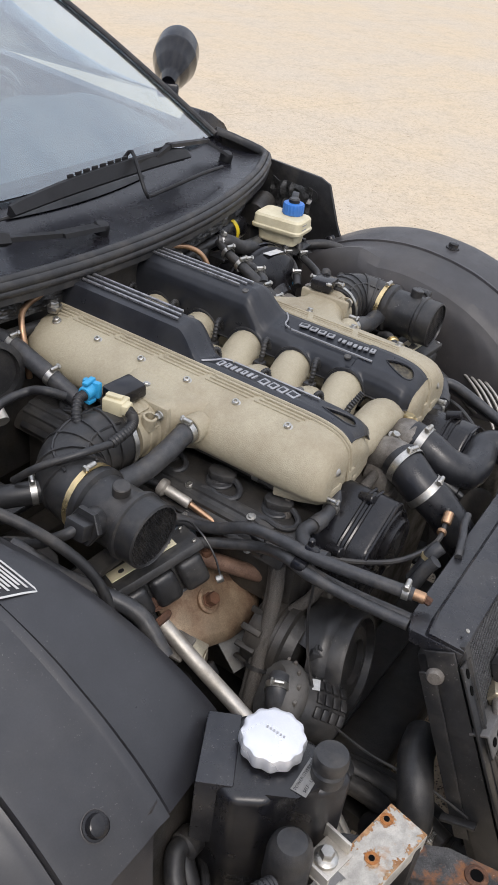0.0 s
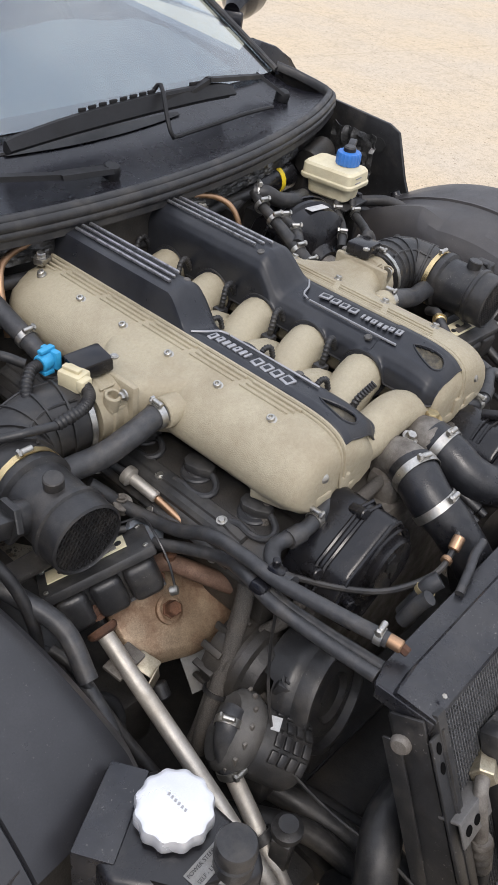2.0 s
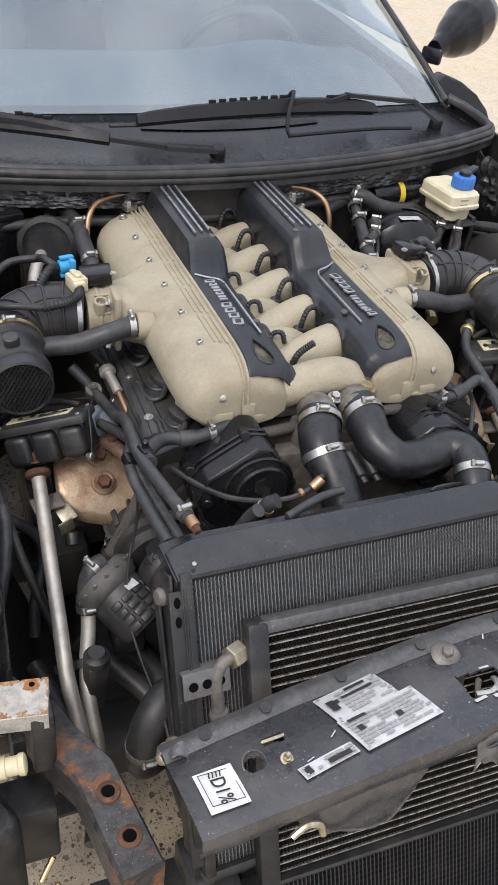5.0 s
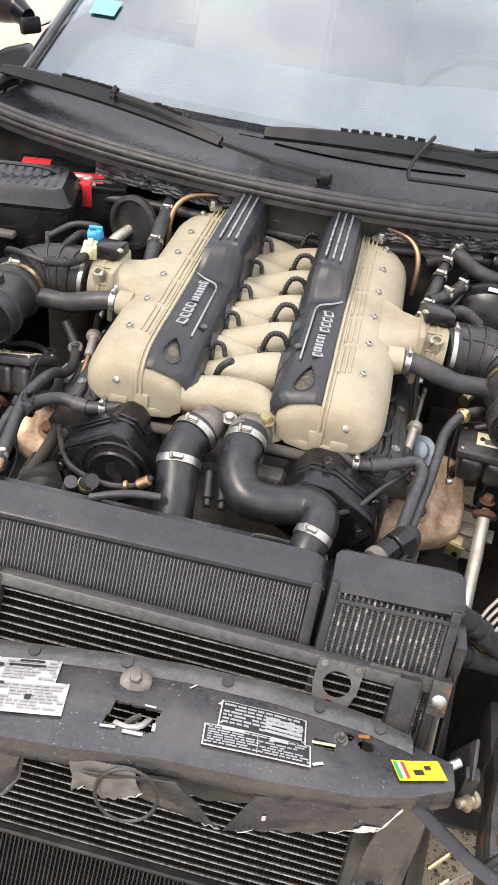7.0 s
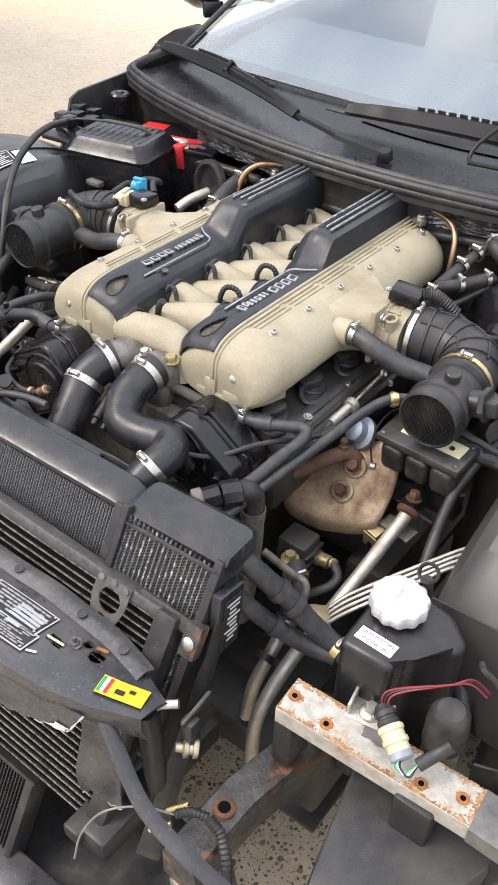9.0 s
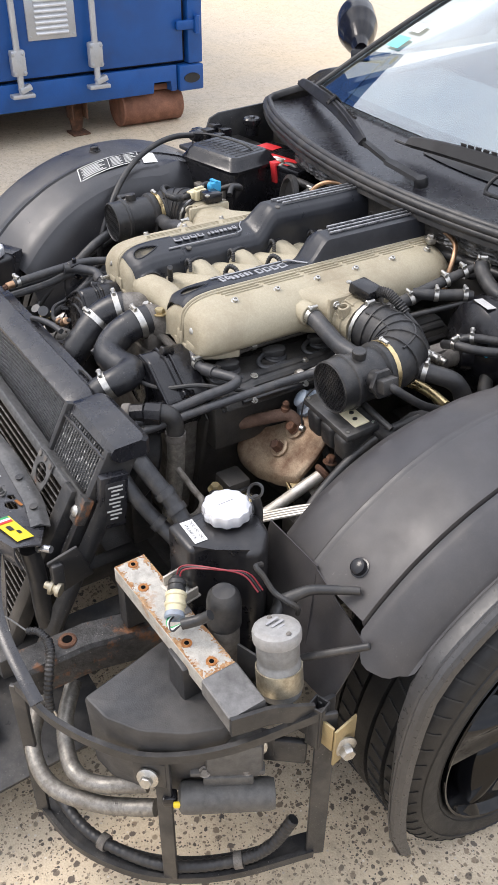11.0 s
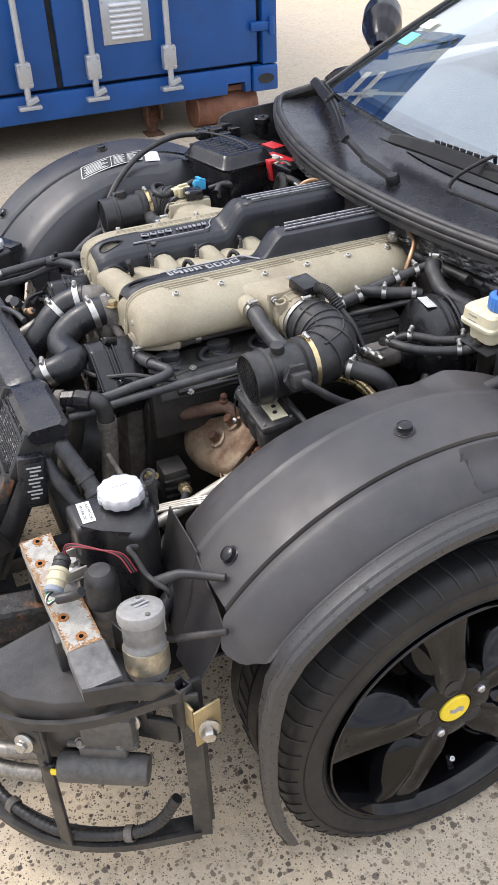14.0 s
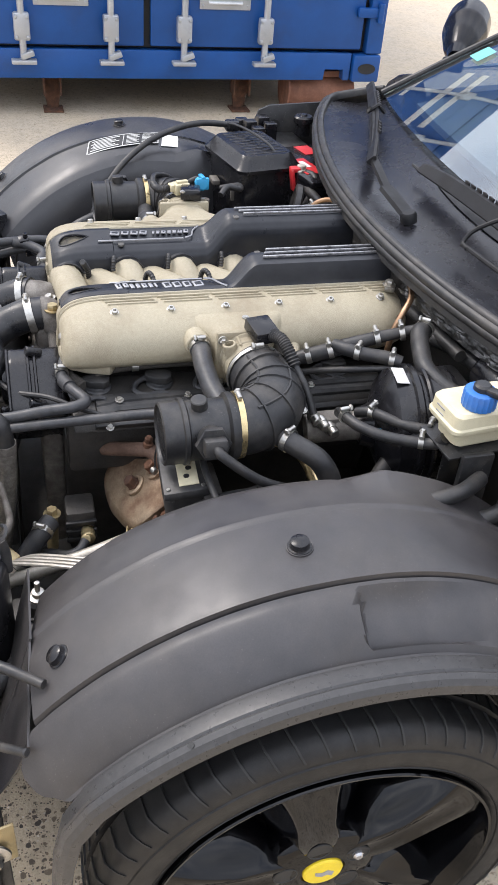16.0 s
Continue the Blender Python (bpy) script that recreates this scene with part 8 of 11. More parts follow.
    part("end_stub", tube([(0.380, -0.492, 0.560), (0.390, -0.488, 0.568), (0.405, -0.478, 0.572)], 0.0062, 12), M_SILVER, c, "bare metal stub")
    part("end_bracket", merge(block((0.418, -0.455, 0.53), (0.006, 0.055, 0.09), 0.003, turn(18, 10, 0)), block((0.425, -0.48, 0.53), (0.02, 0.02, 0.06), 0.004)), M_FRAME, c)
    part("bush", merge(lathe([(0.017, 0), (0.019, 0.003), (0.019, 0.010), (0.013, 0.012), (0.013, 0.018), (0.018, 0.020), (0.021, 0.028), (0.010, 0.032), (0.010, 0.044), (0.006, 0.046), (0, 0.046)], 18, Matrix.Translation((0.440, -0.482, 0.512)) @ frame_to((0, 0, 0), (-0.9, -0.7, 0.15)) @ Matrix.Scale(0.66, 4))), M_CLAMPZ, c, "stacked zinc bush and washers")
    part("bush", merge(lathe([(0.013, 0), (0.0145, 0.002), (0.0145, 0.007), (0.010, 0.009), (0.010, 0.014), (0.0145, 0.016), (0.0145, 0.022), (0.010, 0.024), (0.010, 0.028), (0.006, 0.034), (0, 0.036)], 18, frame_to((-0.360, -0.488, 0.545), (-0.8, -0.5, 0.2)))), M_CLAMPZ, c, "stacked zinc bush and washers")
    part("bent_strip", tube([(0.348, -0.550, 0.576), (0.388, -0.568, 0.556), (0.443, -0.588, 0.530), (0.50, -0.594, 0.514), (0.563, -0.593, 0.500), (0.61, -0.590, 0.485)], 0.0100, 6, 5, squash=0.3), M_SHEETBLACK, c, "bent black trim strip")
    part("bent_strip", tube([(-0.40, -0.70, 0.50), (-0.43, -0.72, 0.47), (-0.50, -0.75, 0.42), (-0.56, -0.77, 0.38)], 0.016, 6, 5, squash=0.35), M_PANEL, c, "bent black trim strip")
    part("torn_tab", sheet(lambda u, v: Vector((-0.382 + 0.03 * u, -0.512 - 0.02 * v, 0.575 + 0.016 * math.sin(3 * u + v) + 0.008 * v)), 5, 4, 0.0015), M_SILVER, c)
    return c


front_panel()


# ---------------------------------------------------------------- lower condenser behind the bumper opening
def lower_cooler():
    c = thing("lower_cooler", (-0.05, -0.60, 0.10), "dark lower cooler with fine upright fins behind the bumper opening", "cooler")
    m = rad_frame(-0.055, -0.576, 0.302, 0.5)
    hw, H = 0.245, 0.17
    part("core_back", block((0, 0, 0), (2 * hw, H, 0.03), 0.003, m @ Matrix.Translation((0, H / 2, -0.02))), M_GASKETGAP, c)
    part("top_edge", block((0, 0, 0), (2 * hw + 0.02, 0.007, 0.030), 0.002, m @ Matrix.Translation((0, 0.0, -0.008))), M_FRAME, c)
    for q in (-1, 1):
        part("side_frame", block((0, 0, 0), (0.016, H, 0.04), 0.004, m @ Matrix.Translation((q * hw, H / 2, -0.012))), M_FRAME, c)
    fins = bmesh.new()
    for k in range(76):
        x = -hw + 0.010 + (2 * hw - 0.02) * k / 75
        part("core_tube", block((0, 0, 0), (0.0018, H - 0.008, 0.010), 0, m @ Matrix.Translation((x, H / 2 + 0.003, -0.003))), M_LOWFIN, c)
        if k < 75:
            fins = merge(fins, fin_strip(m, x + 0.001, x + (2 * hw - 0.02) / 75 - 0.001, 0.006, H - 0.004, 0.0045, 0.001))
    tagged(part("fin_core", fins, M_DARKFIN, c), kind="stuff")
    part("bottom_bar", block((0.0, -0.66, 0.15), (0.70, 0.06, 0.035), 0.008, turn(0, 0, 2)), M_PANEL, c)
    part("bottom_tray", sheet(lambda u, v: Vector((-0.46 + 0.92 * u, -0.42 - 0.42 * v, 0.135 - 0.03 * v)), 8, 6, 0.006), M_PLASTIC, c)
    for x in (-0.3, 0.3):
        part("hanger", block((x, -0.52, 0.30), (0.03, 0.16, 0.03), 0.004), M_FRAME, c)
    return c


lower_cooler()


# ---------------------------------------------------------------- chassis horns with rusty pads
def chassis_horn(s):
    c = thing("chassis_horn", (s * 0.47, -0.45, 0.40), "chipped black chassis horn with rusty bolt pads", "chassis rail", "chassis horns")
    x = s * 0.487
    if s < 0:
        pts = [(-0.505, -0.315, 0.44), (-0.490, -0.385, 0.472), (-0.455, -0.455, 0.480), (-0.430, -0.595, 0.478)]
    else:
        pts = [(0.520, -0.32, 0.42), (0.512, -0.40, 0.446), (0.500, -0.47, 0.449), (0.494, -0.585, 0.440)]
    rings = []
    for k, p in enumerate(pts):
        a = Vector(pts[max(0, k - 1)])
        b = Vector(pts[min(len(pts) - 1, k + 1)])
        t = (b - a).normalized()
        sd = t.cross(Vector((0, 0, 1))).normalized()
        w = 0.0275
        rings.append([Vector(p) + sd * (w * q[0]) + Vector((0, 0, q[1])) for q in ((-1, -0.05), (-1, 0.004), (-0.85, 0.012), (0.85, 0.012), (1, 0.004), (1, -0.05))])
    rl = part("rail", loft(rings), M_RUSTRAIL, c, smooth=25)
    pads = ((-0.446, -0.491, 0.492), (-0.435, -0.552, 0.4905)) if s < 0 else ((0.498, -0.501, 0.4605),)
    for p in pads:
        pad = part("bolt_pad", lathe([(0.016, -0.004), (0.0145, 0.002), (0.010, 0.004), (0.0085, 0.003), (0.008, -0.004), (0, -0.004)], 18, frame_to(p, (0, 0, 1))), M_RUST, c, "rusty threaded bolt pad")
        # near-black disc paints the shade down the bolt hole
        part("pad_hole", lathe([(0.0080, 0), (0.0080, 0.0006), (0, 0.0006)], 14, frame_to(Vector(p) + Vector((0, 0, 0.002)), (0, 0, 1))), M_GAPSHADE, pad)
    part("drop_leg", block((s * 0.515, -0.30, 0.35), (0.06, 0.10, 0.16), 0.01), M_FRAME, c)
    for k, y in enumerate((-0.50, -0.535)):
        part("bare_stud", cyl((x + s * 0.03 if s < 0 else x - 0.05, y, 0.40), (x + s * 0.05 if s < 0 else x - 0.075, y - 0.018, 0.38), 0.004), M_GOLD, c)
    return c


for s in (-1, 1):
    chassis_horn(s)


# ---------------------------------------------------------------- headlamp mounting bars
def headlamp_bar(s):
    c = thing("headlamp_bar", (s * 0.64, -0.37, 0.52), "flat steel bar with flaking white paint and rust", "mounting bar", "headlamp mounting bars")
    a, b = Vector((s * 0.497, -0.402, 0.586)), Vector((s * 0.765, -0.352, 0.574))
    e = Vector((s * 0.832, -0.330, 0.560))
    holes = ((0.06, 0.018), (0.255, 0.0), (0.74, -0.014), (0.935, -0.012))
    if s > 0:
        a, b, e = Vector((0.505, -0.386, 0.583)), Vector((0.762, -0.372, 0.577)), Vector((0.831, -0.368, 0.568))
        holes = ((0.04, 0.001), (0.245, -0.010), (0.745, -0.012), (0.925, 0.0))
    def bar(p, q, w, z, h):
        t = (q - p).normalized()
        sd = t.cross(Vector((0, 0, 1))).normalized()
        return loft([[o + sd * w * x + Vector((0, 0, y)) for x, y in ((-1, -h), (-1, -0.002), (-0.92, 0), (0.92, 0), (1, -0.002), (1, -h))] for o in (p, p.lerp(q, 0.5), q)])
    part("painted_face", bar(a, b, 0.0265, 0, 0.028), M_RUSTBAR, c, "white paint flaking to orange rust", smooth=25)
    t = (b - a).normalized()
    sw = t.cross(Vector((0, 0, 1))).normalized()
    L = (b - a).length
    def skin(lift):
        return lambda u, v: a + t * L * u + sw * 0.0262 * (2 * v - 1) + Vector((0, 0, lift))
    def sound(x, y):
        q = Vector((x - a.x, y - a.y, 0))
        f, w = q.dot(t) / L, q.dot(sw) / 0.0265
        near = min(1 - abs(w), (1 - f) * 9, f * 9 + 0.1, *[math.hypot(x - a.lerp(b, h0).x, y - a.lerp(b, h0).y - h1) / 0.016 - 0.4 for h0, h1 in holes])
        return 0.8 * noise.noise((x * 75, y * 75, 3)) + 0.8 * noise.noise((x * 330, y * 330, 8)) < -0.42 + 2.6 * near
    part("rust_bloom", sheet(skin(0.0006), 260, 54, 0.0004, sound), M_RUSTBLEED, c, "orange rust creeping from edges and holes")
    def painted(x, y):
        q = Vector((x - a.x, y - a.y, 0))
        f, w = q.dot(t) / L, q.dot(sw) / 0.0265 * (1 if sw.y > 0 else -1)
        return not (0.40 < f + 0.02 * noise.noise((x * 60, y * 60, 1)) < (0.84 if s < 0 else 0.56) and w > 0.12 + 0.25 * noise.noise((x * 50, y * 50, 6)))
    part("bare_patch", sheet(skin(0.0013), 160, 36, 0.0004, painted), M_BAREGREY, c, "patch worn to dark bare metal")
    part("bare_end", bar(b, e, 0.029, 0, 0.028), M_BAREGREY, c, smooth=25)
    for f, off in holes:
        p = a.lerp(b, f) + Vector((0, off, 0.0))
        h = part("rust_ring", lathe([(0.0085, -0.001), (0.008, 0.0010), (0.0045, 0.0008), (0.004, 0.0)], 16, frame_to(p, (0, 0, 1))), M_RUSTSPOT, c)
        # screw hole drawn as a flat disc in painted shade
        part("screw_hole", lathe([(0.0036, 0), (0.0036, 0.0013), (0, 0.0013)], 12, frame_to(p, (0, 0, 1))), M_GAPSHADE, h)
    part("end_leg", block(a + Vector((s * 0.012, 0.0, -0.065)), (0.03, 0.05, 0.11), 0.006), M_FRAME, c)
    # saddle with mounting bolt
    q = a.lerp(b, 0.38) + Vector((0, 0.034, 0.012))
    sd = part("saddle", merge(block(q + Vector((0, 0, -0.012)), (0.055, 0.036, 0.004), 0.0015, turn(0, 0, s * 10)), block(q + Vector((-0.025, 0, -0.004)), (0.004, 0.036, 0.022), 0.001, turn(0, 0, s * 10)), block(q + Vector((0.025, 0, -0.004)), (0.004, 0.036, 0.022), 0.001, turn(0, 0, s * 10))), M_PIPE, c)
    part("saddle_bolt", merge(lathe([(0.014, 0), (0.014, 0.005), (0.010, 0.008)], 18, frame_to(q + Vector((0, 0, -0.010)), (0, 0, 1))), bolt(q + Vector((0, 0, -0.003)), (0, 0, 1), 0.009, 0.010, False)), M_STEEL, sd)
    return c


for s in (-1, 1):
    headlamp_bar(s)


# ---------------------------------------------------------------- fluid tanks
def fluid_tank(s):
    c = thing("fluid_tank", (s * 0.585, -0.25, 0.45), "black fluid tank with a bright scalloped filler cap", "fluid tank", "fluid tanks")
    top = 0.662
    out = [(0.548, -0.342), (0.585, -0.325), (0.600, -0.296), (0.632, -0.282), (0.655, -0.250), (0.640, -0.200), (0.598, -0.182), (0.548, -0.195), (0.532, -0.24), (0.530, -0.32)]
    if s > 0:
        out = [(0.540, -0.335), (0.612, -0.334), (0.619, -0.294), (0.664, -0.262), (0.668, -0.240), (0.632, -0.208), (0.585, -0.198), (0.548, -0.215), (0.536, -0.26)]
    body = prism([(s * x, y) for x, y in out], 0.43, top, None, 0.010, 3)
    bd = part("tank_body", body, M_TANK, c, "satin black plastic tank")
    cx, cy = s * 0.572, -0.247
    prof_r = 0.0345
    neck = part("neck", lathe([(0.030, top - 0.004), (0.031, top + 0.004), (0.031, top + 0.008)], 28, Matrix.Translation((cx, cy, 0))), M_PLASTIC, bd)
    bm = bmesh.new()
    n = 72
    rings = []
    for z, k, amp in ((top + 0.006, 0.97, 1), (top + 0.008, 1.0, 1), (top + 0.020, 1.0, 1), (top + 0.0245, 0.96, 0.9), (top + 0.026, 0.90, 0.6), (top + 0.0275, 0.80, 0.0)):
        rings.append([(cx + r * math.cos(a), cy + r * math.sin(a), z) for a in [2 * math.pi * j / n for j in range(n)] for r in [k * (0.0372 + amp * 0.0014 * math.cos(12 * a))]])
    part("filler_cap", loft(rings), M_WHITECAP, bd, "bright silver scalloped screw cap", smooth=30)
    for k in range(6):
        part("cap_mark", block((cx + s * -0.002, cy - 0.012 + 0.0044 * k, top + 0.0278), (0.0030, 0.0022, 0.0005), 0, turn(0, 0, 15)), M_GREYINK, bd)
    if s < 0:
        part("heat_guard", prism([(-0.661, -0.207), (-0.576, -0.162), (-0.556, -0.196), (-0.640, -0.243)], 0.555, 0.664, None, 0.002), M_SHEETBLACK, c, "black sheet-metal guard")
        part("breather", lathe([(0.019, 0), (0.019, 0.016), (0.0165, 0.019), (0.0165, 0.021), (0.020, 0.024), (0.020, 0.038), (0.018, 0.041), (0, 0.042)], 24, Matrix.Translation((-0.562, -0.315, top - 0.003))), M_RUBBER, bd)
        q = Matrix.Translation((-0.578, -0.300, top + 0.001)) @ turn(0, 0, 4)
        lb = part("fluid_label", block((0, 0, 0), (0.048, 0.019, 0.0008), 0, q), M_CANGREY, bd, "worn silver label")
        part("label_text", text_mesh("POWER STEERING", 0.0055, q @ Matrix.Translation((0, 0.005, 0.0006)), 0.0001), M_INK, lb)
        part("label_text", text_mesh("SELF - LEVELING", 0.0055, q @ Matrix.Translation((0, -0.005, 0.0006)), 0.0001), M_INK, lb)
    else:
        q = Matrix.Translation((0.577, -0.308, top + 0.001)) @ turn(0, 0, -2)
        lb = part("fluid_label", block((0, 0, 0), (0.052, 0.021, 0.0008), 0, q), M_LABEL, bd, "white printed label")
        part("label_text", text_mesh("OLIO MOTORE", 0.0068, q @ Matrix.Translation((0, 0.0048, 0.0006)), 0.0001), M_INK, lb)
        part("label_text", text_mesh("ENGINE OIL", 0.0068, q @ Matrix.Translation((0, -0.0048, 0.0006)), 0.0001), M_INK, lb)
        part("dipstick_ring", lathe([(0.012, -0.003), (0.0145, 0), (0.012, 0.003), (0.0095, 0), (0.012, -0.003)], 20, frame_to((0.586, -0.205, 0.704), (0.2, -0.6, 0.75))), M_RUBBER, c)
        part("dipstick_stem", tube([(0.586, -0.205, 0.692), (0.588, -0.20, 0.67), (0.59, -0.20, 0.64)], 0.007), M_RUBBER, c)
    # side outlet hose
    part("outlet_hose", tube([(s * 0.625, -0.19, 0.52), (s * 0.66, -0.20, 0.53), (s * 0.685, -0.235, 0.51), (s * 0.69, -0.25, 0.45), (s * 0.67, -0.26, 0.40)], 0.013), M_RUBBER, c)
    part("bracket", block((s * 0.575, -0.25, 0.42), (0.10, 0.10, 0.03), 0.006), M_FRAME, c)
    part("bracket_leg", block((s * 0.545, -0.27, 0.385), (0.05, 0.06, 0.10), 0.006), M_FRAME, c)
    # rounded cap of the lamp motor beside it
    d = thing("headlamp_motor", (s * 0.69, -0.31, 0.50), "domed black rubber boot over a grey motor", "motor", "headlamp motors")
    mx, my2 = (s * 0.640, -0.322) if s < 0 else (0.690, -0.322)
    part("motor_can", cyl((mx, my2, 0.44), (mx, my2, 0.592), 0.0235, 22), M_CAST, d)
    part("rubber_boot", lathe([(0.0240, 0.578), (0.0258, 0.580), (0.0262, 0.584), (0.0256, 0.590), (0.0256, 0.622), (0.0235, 0.634), (0.0165, 0.643), (0, 0.646)], 26, Matrix.Translation((mx, my2, 0))), M_RUBBER, d)
    part("motor_foot", block((mx, my2 - 0.0, 0.435), (0.07, 0.07, 0.02), 0.004), M_FRAME, d)
    part("motor_arm", block((mx - s * 0.05, my2 + 0.03, 0.43), (0.12, 0.04, 0.02), 0.004), M_FRAME, d)
    return c


for s in (-1, 1):
    fluid_tank(s)

# ---------------------------------------------------------------- brake side of the bay
def brake_reservoir():
    c = thing("brake_reservoir", (0.565, 0.45, 0.74), "yellowed brake fluid reservoir with a blue screw cap", "reservoir")
    DZ = 0.008
    m = Matrix.Translation((0.548, 0.484, DZ)) @ turn(0, 0, 6)
    def ring(w, h, z, r=0.012):
        return [m @ Vector((x, y, z)) for x, y in rounded(w, h, r, 4)]
    body = loft([ring(0.050, 0.085, 0.754), ring(0.056, 0.094, 0.758), ring(0.060, 0.100, 0.782), ring(0.078, 0.122, 0.785), ring(0.081, 0.125, 0.788), ring(0.081, 0.125, 0.793), ring(0.077, 0.120, 0.796), ring(0.075, 0.118, 0.814), ring(0.068, 0.110, 0.819)])
    b = part("tank", body, M_RESERVOIR, c, "yellowed translucent plastic tank", smooth=30)
    rings = []
    cc = m @ Vector((0.016, -0.016, 0))
    part("neck", cyl((cc.x, cc.y, 0.815), (cc.x, cc.y, 0.835), 0.0205, 24), M_RESERVOIR, b)
    for z, k in ((0.828, 0.98), (0.830, 1.0), (0.850, 1.0), (0.8525, 0.95), (0.854, 0.7)):
        rings.append([(cc.x + r * math.cos(a), cc.y + r * math.sin(a), z) for a in [2 * math.pi * j / 60 for j in range(60)] for r in [k * (0.0245 + 0.0007 * math.cos(20 * a))]])
    cp = part("cap", loft(rings), M_BLUECAP, c, "ribbed blue screw cap", smooth=25)
    part("cap_plug", merge(lathe([(0.013, 0.845), (0.013, 0.853), (0.010, 0.856), (0, 0.856)], 18, Matrix.Translation((cc.x, cc.y, 0.008))), block((cc.x + 0.022, cc.y + 0.012, 0.859), (0.040, 0.016, 0.010), 0.003, turn(0, -8, 28))), M_PLASTIC, cp)
    part("level_cable", tube([(cc.x + 0.04, cc.y + 0.022, 0.861), (cc.x + 0.07, cc.y + 0.05, 0.835), (cc.x + 0.10, cc.y + 0.09, 0.79), (cc.x + 0.10, cc.y + 0.13, 0.74)], 0.004), M_RUBBER, cp)
    for k in range(2):
        part("level_mark", block(m @ Vector((-0.008, -0.0602, 0.808 - 0.010 * k)), (0.020, 0.001, 0.0020), 0, turn(0, 0, 6)), M_GREYINK, b)
    br = part("bracket", merge(block((0, 0, 0), (0.085, 0.125, 0.004), 0.001, m @ Matrix.Translation((0, 0, 0.748))), block((0.549, 0.46, 0.705), (0.004, 0.03, 0.11), 0.001)), M_FRAME, c, "black steel bracket")
    part("bracket_leg", block((0.60, 0.47, 0.69), (0.012, 0.05, 0.15), 0.003), M_FRAME, c)
    for pts in ([(0.532, 0.455, 0.765), (0.520, 0.448, 0.750), (0.486, 0.405, 0.742), (0.444, 0.369, 0.740), (0.424, 0.352, 0.728)], [(0.556, 0.436, 0.765), (0.546, 0.424, 0.748), (0.513, 0.369, 0.742), (0.482, 0.336, 0.742), (0.448, 0.322, 0.740), (0.416, 0.325, 0.726)]):
        h = part("fluid_hose", tube(pts, 0.0088, 12), M_RUBBER, c)
        p0, p1 = Vector(pts[1]).lerp(Vector(pts[2]), 0.25), Vector(pts[-2])
        clamp(p0, Vector(pts[2]) - Vector(pts[1]), 0.0091, h, 0.008)
        clamp(p1, Vector(pts[-1]) - Vector(pts[-3]), 0.0091, h, 0.008)
    return c


brake_reservoir()


def brake_booster():
    c = thing("brake_booster", (0.43, 0.50, 0.64), "black brake booster drum with a paper label", "brake booster")
    m = frame_to((0.412, 0.395, 0.690), (0.15, 1, 0.06))
    d = part("drum", lathe([(0.03, -0.03), (0.038, -0.01), (0.078, 0.006), (0.092, 0.020), (0.094, 0.045), (0.099, 0.048), (0.099, 0.056), (0.094, 0.060), (0.094, 0.110), (0.085, 0.120), (0, 0.122)], 44, m), M_GLOSSPL, c)
    part("drum_seam", lathe([(0.0995, 0.066), (0.101, 0.070), (0.0995, 0.074), (0.094, 0.07), (0.0995, 0.066)], 44, m), M_GLOSSPL, d)
    p = Vector((0.425, 0.425, 0.772))
    part("drum_label", block(m @ Vector((0.0, 0.0948, 0.030)), (0.045, 0.0205, 0.001), 0, turn(-4, 0, -8)), M_FOILLABEL, d, "worn silver label")
    part("master_cylinder", merge(cyl((0.405, 0.37, 0.688), (0.392, 0.28, 0.68), 0.024, 18), block((0.398, 0.32, 0.70), (0.03, 0.07, 0.02), 0.005)), M_CAST, c)
    part("check_valve", block((0.462, 0.388, 0.712), (0.026, 0.012, 0.010), 0.002), M_BLUECON, c)
    part("vacuum_pipe", tube([(0.47, 0.40, 0.66), (0.50, 0.37, 0.645), (0.55, 0.36, 0.65), (0.62, 0.38, 0.67), (0.66, 0.43, 0.69), (0.66, 0.49, 0.70), (0.62, 0.53, 0.70)], 0.014, 12), M_RUBBER, c)
    part("mounting_stud", block((0.43, 0.525, 0.69), (0.16, 0.05, 0.14), 0.01), M_FRAME, c)
    return c


brake_booster()


